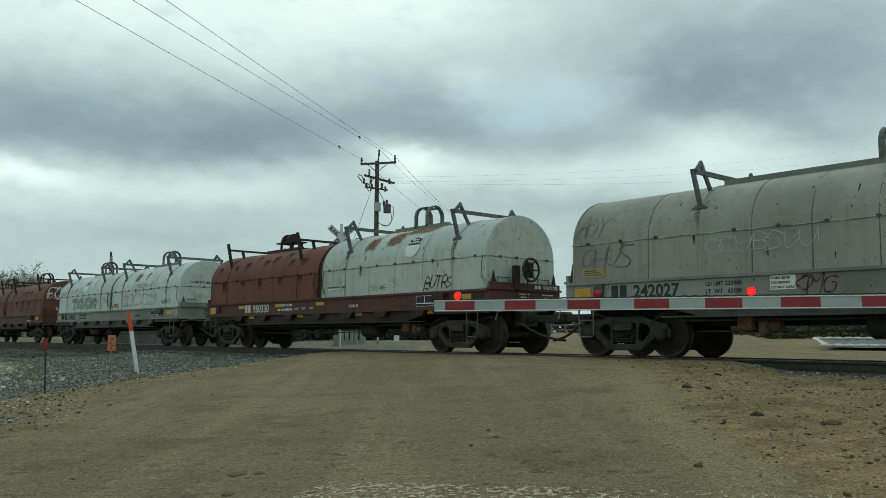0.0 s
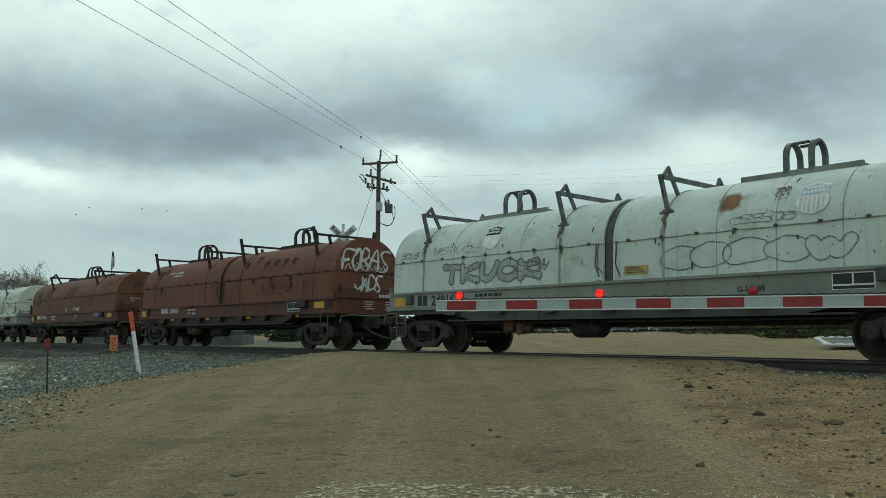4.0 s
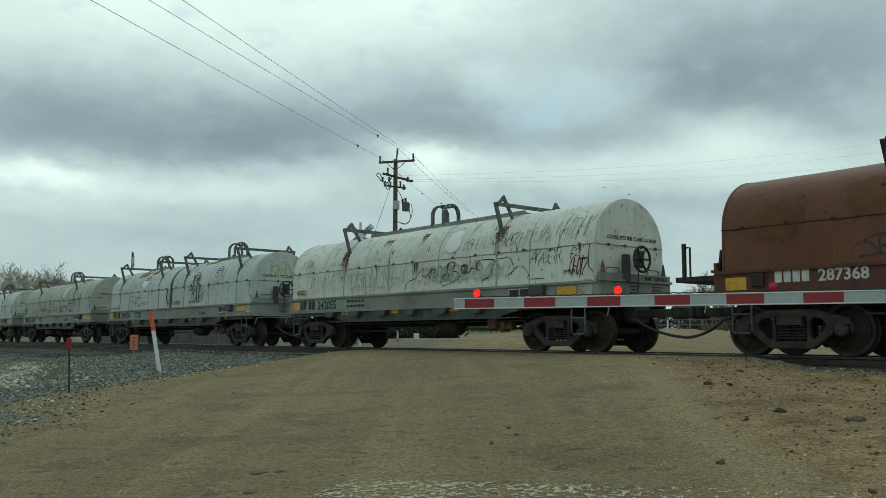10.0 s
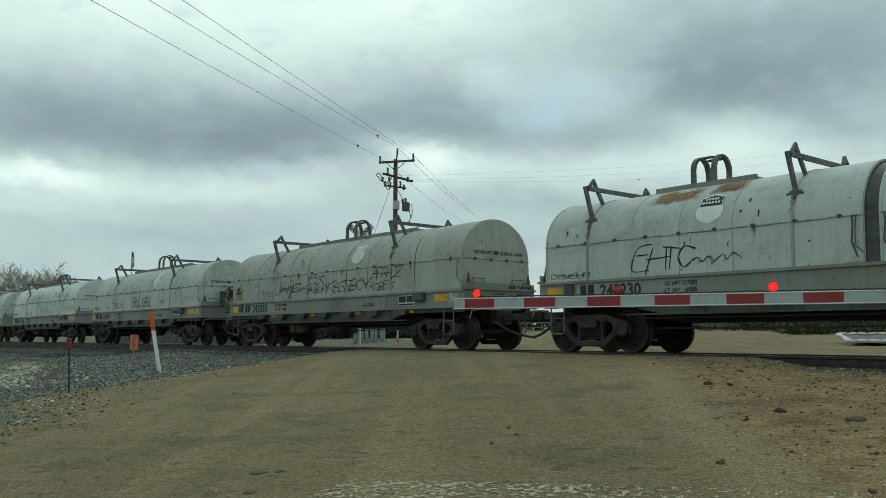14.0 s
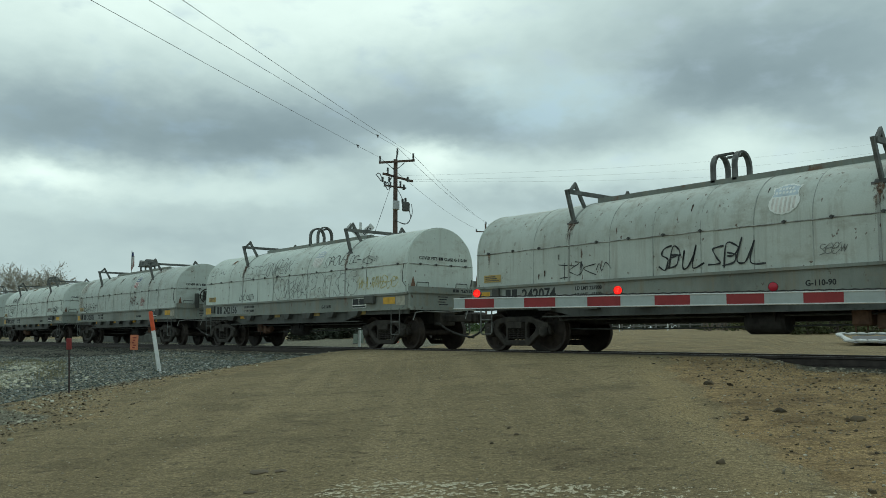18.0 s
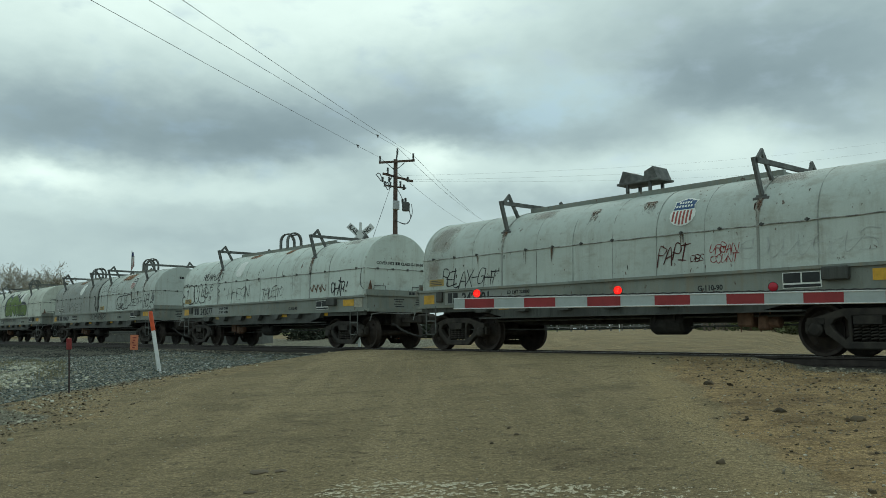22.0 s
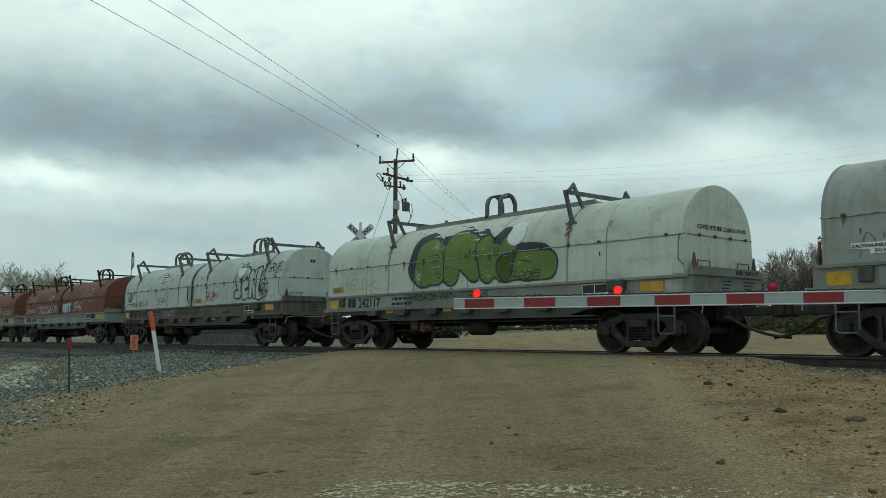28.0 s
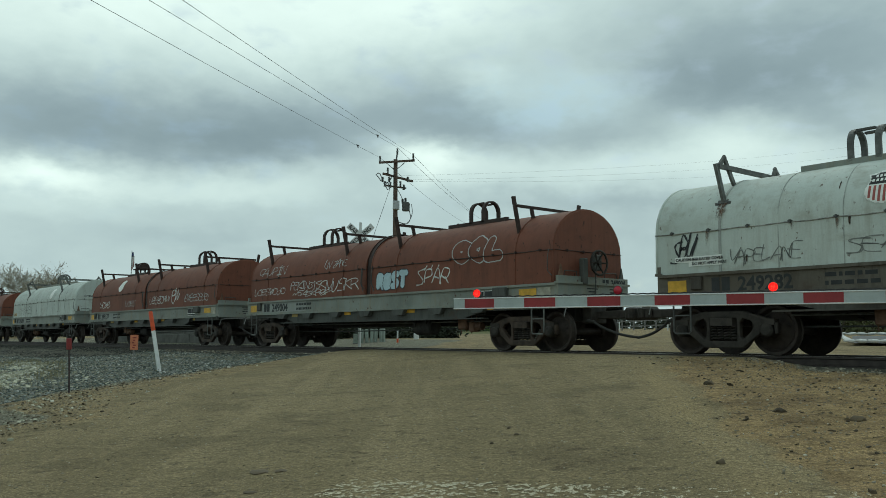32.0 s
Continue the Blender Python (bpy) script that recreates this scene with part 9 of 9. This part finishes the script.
part("graffiti", handstyle("DUST-NYRASKR", -1.0, 1.3, SILL_Z0 + 0.10, SILL_Z1 - 0.08, 25, 0.032, place=lambda x, z, out=0.0: Vector((x, -SILL_Y - 0.009, z))), "spray_black", OUTLINE[0], "black spray tag on the sill")
bubble_word(SCARRED[1][0], "LEGRAL", -0.25, 4.3, 1.60, 2.22, "spray_faint", 0.030, 0.15, "spray_faint", None, 24, 0.014, "worn white graffiti piece", 0.35)
for pts, w in (([(-0.32, 1.61), (-0.22, 1.80), (0.16, 1.89), (0.29, 2.02), (0.43, 2.14), (0.50, 2.09), (0.45, 1.93), (0.61, 1.94), (0.88, 2.09), (0.97, 2.06), (0.93, 1.87), (1.05, 1.93), (1.10, 1.97)], 0.024),
               ([(1.29, 1.87), (1.45, 1.98), (1.52, 2.20), (1.76, 2.20), (1.69, 2.01), (1.86, 1.96), (1.93, 1.83), (2.09, 1.98), (2.31, 1.93), (2.41, 2.03), (2.69, 1.96)], 0.036),
               ([(2.58, 2.00), (2.66, 2.19), (3.21, 2.18), (3.16, 2.02), (3.07, 1.80), (2.84, 1.72), (2.80, 1.65)], 0.030),
               ([(3.34, 2.19), (3.74, 2.19), (3.85, 2.04), (3.88, 1.89), (3.60, 1.73)], 0.022),
               ([(3.86, 1.89), (4.08, 1.98), (4.28, 1.90), (4.38, 1.75), (4.36, 1.66), (4.90, 1.65)], 0.020),
               ([(2.03, 2.10), (2.19, 2.12), (2.23, 2.02), (2.17, 1.92), (2.05, 1.96), (2.03, 2.10), (2.15, 2.08), (2.13, 1.97)], 0.050),
               ([(1.29, 1.87), (1.25, 1.68), (1.40, 1.65), (1.93, 1.78)], 0.018)):
    stroke(SCARRED[1][0], pts, w, "spray_black", "black drawn edge of a worn piece")
S_HOOD = SPIKED[1][1]
for pts, w in (([(2.09, 2.69), (2.18, 2.77), (2.18, 2.59), (1.99, 2.36), (1.88, 2.17), (2.16, 2.21), (2.27, 2.18)], 0.050),
               ([(2.27, 2.18), (2.07, 1.90), (1.88, 1.66), (2.21, 1.74)], 0.050),
               ([(2.13, 2.19), (2.27, 2.68), (2.30, 2.70), (2.31, 2.14), (2.27, 1.67), (2.50, 1.86), (2.47, 2.16), (2.35, 2.30)], 0.050),
               ([(2.47, 2.52), (2.47, 2.74), (2.54, 2.25), (2.54, 1.78)], 0.046),
               ([(2.60, 1.66), (2.58, 2.18), (2.59, 2.72), (2.73, 2.73), (2.80, 2.29), (2.76, 1.78), (2.71, 1.68), (3.07, 1.81), (3.16, 1.89)], 0.050),
               ([(2.62, 2.50), (2.69, 2.71), (2.70, 2.17), (2.74, 1.71)], 0.042),
               ([(2.23, 2.82), (2.34, 2.88), (2.52, 2.84), (2.50, 2.77), (2.34, 2.77), (2.23, 2.82)], 0.030),
               ([(2.81, 1.83), (2.80, 1.97), (2.89, 1.85), (2.92, 1.97), (2.98, 1.85), (3.04, 1.97)], 0.022),
               ([(2.95, 2.29), (2.99, 2.09), (3.13, 2.05), (3.18, 2.23), (3.32, 1.99), (3.20, 1.95), (3.07, 2.06), (3.16, 1.90)], 0.026),
               ([(2.45, 2.66), (2.48, 2.55)], 0.030)):
    stroke(S_HOOD, pts, w, "spray_black", "spiky black spray letter")
car = CARS[1]
for words, x in (("1905", -1.86), ("LT.WT.", -1.38), ("72500", -0.95), ("6DSR", -0.50)):
    put_text(words, 0.062, "chalk", car, x, SILL_Z0 + 0.12, -SILL_Y - 0.004)
put_text("G-100-45", 0.085, "chalk", car, 1.57, SILL_Z0 + 0.12, -SILL_Y - 0.004)
car = RUSTED[0]
for words, size, x, z in (("FOR RESTRICTED LOADING ONLY", 0.062, 3.48, SILL_Z0 + 0.30), ("SEE EQUIPMENT REGISTER", 0.062, 3.58, SILL_Z0 + 0.21), ("L 52-11", 0.062, 4.88, SILL_Z0 + 0.30), ("IL 42-0", 0.062, 4.88, SILL_Z0 + 0.21), ("RETAINING", 0.05, 0.84, SILL_Z0 + 0.26), ("VALVE", 0.05, 0.92, SILL_Z0 + 0.18)):
    put_text(words, size, "chalk", car, x, z, -SILL_Y - 0.004)
for words, x, z in (("FOR USE ON", 0.47, 1.72), ("THRU", 0.47, 1.63), ("287350", 1.20, 1.72), ("287379", 1.20, 1.63)):
    put_text(words, 0.062, "chalk", RUSTED[1][0], x, z, -HW - 0.012)
for k, z in enumerate((1.72, 1.63)):
    for j in range(4):
        part("initial", side_plate(0.98 + 0.052 * j, 0.98 + 0.052 * j + 0.040, z, z + 0.062, -HW - 0.008, 0.004), "chalk", RUSTED[1][0])
for x, z, up in ((-0.55, 1.80, -1), (-0.45, 1.62, 1), (0.8, SILL_Z0 + 0.06, 1)):
    bm = bmesh.new()
    prism(bm, [(x - 0.05, z), (x + 0.05, z), (x, z + 0.075 * up)], -HW - 0.034, -HW - 0.010, "y")
    part("mark", bm, "chalk", RUSTED[1][0], "small white triangle")
half_two = 7.2
part("graffiti", handstyle("KENS", -0.45, 0.75, 2.52, 2.95, 87, 0.045, place=lambda x, z, out=0.004: Vector((half_two + 0.007, x, z))), "spray_yellow", S_HOOD, "pale yellow scrawl on the end")


def on_end(y, z, out=0.004):
    """A place on the front end of a two-hood car."""
    return Vector((half_two + 0.003 + out, y, z))


part("graffiti", handstyle("FORAS", -0.90, 0.74, 2.42, 3.02, 75, 0.085, place=on_end, wild=0.10), "spray_white", END_TAG[1][1], "bold white tag on the end")
part("graffiti", handstyle("~*~~", -0.80, 0.65, 2.36, 2.60, 76, 0.030, place=on_end, wild=0.12), "spray_white", END_TAG[1][1], "white flourish on the end")
part("graffiti", handstyle("JADS", -0.45, 0.50, 1.82, 2.22, 77, 0.075, place=on_end), "spray_white", END_TAG[1][1], "bold white tag on the end")
half_one = 6.34
W_HOOD = next(ob for ob in CARS[8].children if ob.name.split(".")[0] == "hood")
for words, y0, y1, z0, z1, seed in (("CUTTERS", -0.55, 0.35, 2.78, 3.10, 93), ("~W~", -0.25, 0.30, 2.58, 2.78, 94), ("MNO", 0.10, 0.85, 2.36, 2.62, 95)):
    part("graffiti", handstyle(words, y0, y1, z0, z1, seed, 0.024, place=lambda x, z, out=0.0: Vector((half_one + 0.007, x, z))), "spray_white", W_HOOD, "white scrawl on the end")
part("graffiti", handstyle("B+E", -0.40, 0.35, 2.62, 2.92, 91, 0.034, place=lambda x, z, out=0.0: Vector((half_one + 0.007, x, z))), "spray_black", RUSTED[1][0], "dark scrawl on the end")
for k, z in enumerate((2.08, 1.97)):
    put_text_end(("FOR USE ON", "THRU")[k], 0.062, "chalk", RUSTED[1][0], half_one + 0.004, -0.60, z)
    put_text_end(("287350", "287379")[k], 0.062, "chalk", RUSTED[1][0], half_one + 0.004, 0.28, z)
    for j in range(4):
        bm = bmesh.new()
        box(bm, half_one, half_one + 0.006, 0.02 + 0.055 * j, 0.06 + 0.055 * j, z, z + 0.062)
        part("initial", bm, "chalk", RUSTED[1][0])
for k, (words, z) in enumerate((("APPLY TO CAR SERIES", 2.82), ("500001  500177", 2.70))):
    n_bm = put_text(words, 0.085, "chalk", END_TAG[1][0], -4.75 + 0.42 * k, z, -hood_y(z) - 0.02)
    n_bm.matrix_basis = pose(-4.75 + 0.42 * k, -hood_y(z) - 0.012, z, 62, 0, 0)
car = FIRST[0]
part("notice", side_plate(-1.86, -1.40, SILL_Z0 + 0.12, SILL_Z1 - 0.06, -SILL_Y, 0.006), "decal", car, "white repair notice card")
for k, line in enumerate(("HOME SHOP", "FOR REPAIRS", "DO NOT LOAD")):
    put_text(line, 0.044, "ink", car, -1.84, SILL_Z0 + 0.30 - 0.080 * k, -SILL_Y - 0.008)
part("graffiti", handstyle("OMG", -1.38, -0.68, SILL_Z0 + 0.10, SILL_Z1 - 0.10, 78, 0.034, place=lambda x, z, out=0.0: Vector((x, -SILL_Y - 0.007, z))), "spray_maroon", car, "dark red spray scrawl on the sill")


# ================= what moves =================
def bird(x, y, z, seed):
    """A small dark bird far off, wings half spread."""
    b = empty("bird", "small dark bird in flight under the clouds", "bird", "birds in flight")
    bm = bmesh.new()
    tube(bm, [(-0.16, 0, 0.0), (0.0, 0, 0.01), (0.14, 0, 0.02), (0.20, 0, 0.025)], 0.055, 7, 0.02)
    part("body", bm, "gear_dark", b, smooth=True)
    for sgn in (-1, 1):
        bm = bmesh.new()
        prism(bm, [(0.10, 0.0), (0.04, sgn * 0.22), (-0.05, sgn * 0.44), (-0.06, sgn * 0.20), (-0.06, 0.0)], -0.006, 0.006, "z")
        w = part("wing", bm, "gear_dark", b)
        w.matrix_basis = pose(0, 0, 0.02, 24 * sgn * (1 if seed % 2 else 0.4), 0, 0)
    return b


BIRDS = [bird(0, 0, 0, k) for k in range(4)]


def motions():
    """The train rolls along its track, and its wheels turn with it; four birds cross the sky."""
    for b, (x0, z0, v, dz) in zip(BIRDS, ((-716, 209, 97, 6.5), (-696, 226, 99, 1.5), (-635, 220, 132, 6.5), (-591, 218, 132, 5))):
        k = 150 / 1522
        walk(b, [(t, pose((x0 + v * (t - 3)) * k, 150, EYE[2] + (z0 + dz * (t - 3)) * k)) for t in (0.0, 32.0)])
    turn = pose(0, 0, 0, 0, 0, TRACK_TURN)
    for car in CARS:
        c = SCALE * car["center"] + SCALE * GAIN * 256
        rows = [(2.0 * k, Matrix.Translation(along(c + run(2.0 * k))) @ turn) for k in range(17)]
        walk(car, rows)
    # the two inner gate lamps wink in turn: each lens turns its lit face out and away
    nudge = {0: 0.1, 3: 2.9, 6: 5.9, 28: 28.1, 31: 30.9}
    flips = []
    for k in range(-10, 20):
        for at in (10.15 + 1.192 * k, 10.15 + 1.192 * (k + 0.487)):
            near = round(at)
            if abs(at - near) < 0.08 and near in nudge:
                at = nudge[near]
            if 0.05 < at < 31.9:
                flips.append(at)
    for lens, angle in ((LENSES[2], 0.0), (LENSES[1], 180.0)):
        rows = [(0.0, pose(0, 0, 0, 0, 0, angle))]
        for at in flips:
            first = round(at * FPS) - 1
            rows.append((first / FPS, pose(0, 0, 0, 0, 0, angle)))
            for j in (1, 2, 3):
                rows.append(((first + j) / FPS, pose(0, 0, 0, 0, 0, angle + 60 * j)))
            angle += 180
        rows.append((32.0, pose(0, 0, 0, 0, 0, angle)))
        walk(lens, rows)
    rows = [(k / 15, math.degrees(run(k / 15) / AXLE_Z)) for k in range(481)]
    for w, a in WHEELSETS:
        walk(w, [(t, pose(a, 0, AXLE_Z, 0, turned_by, 0)) for t, turned_by in rows])


motions()
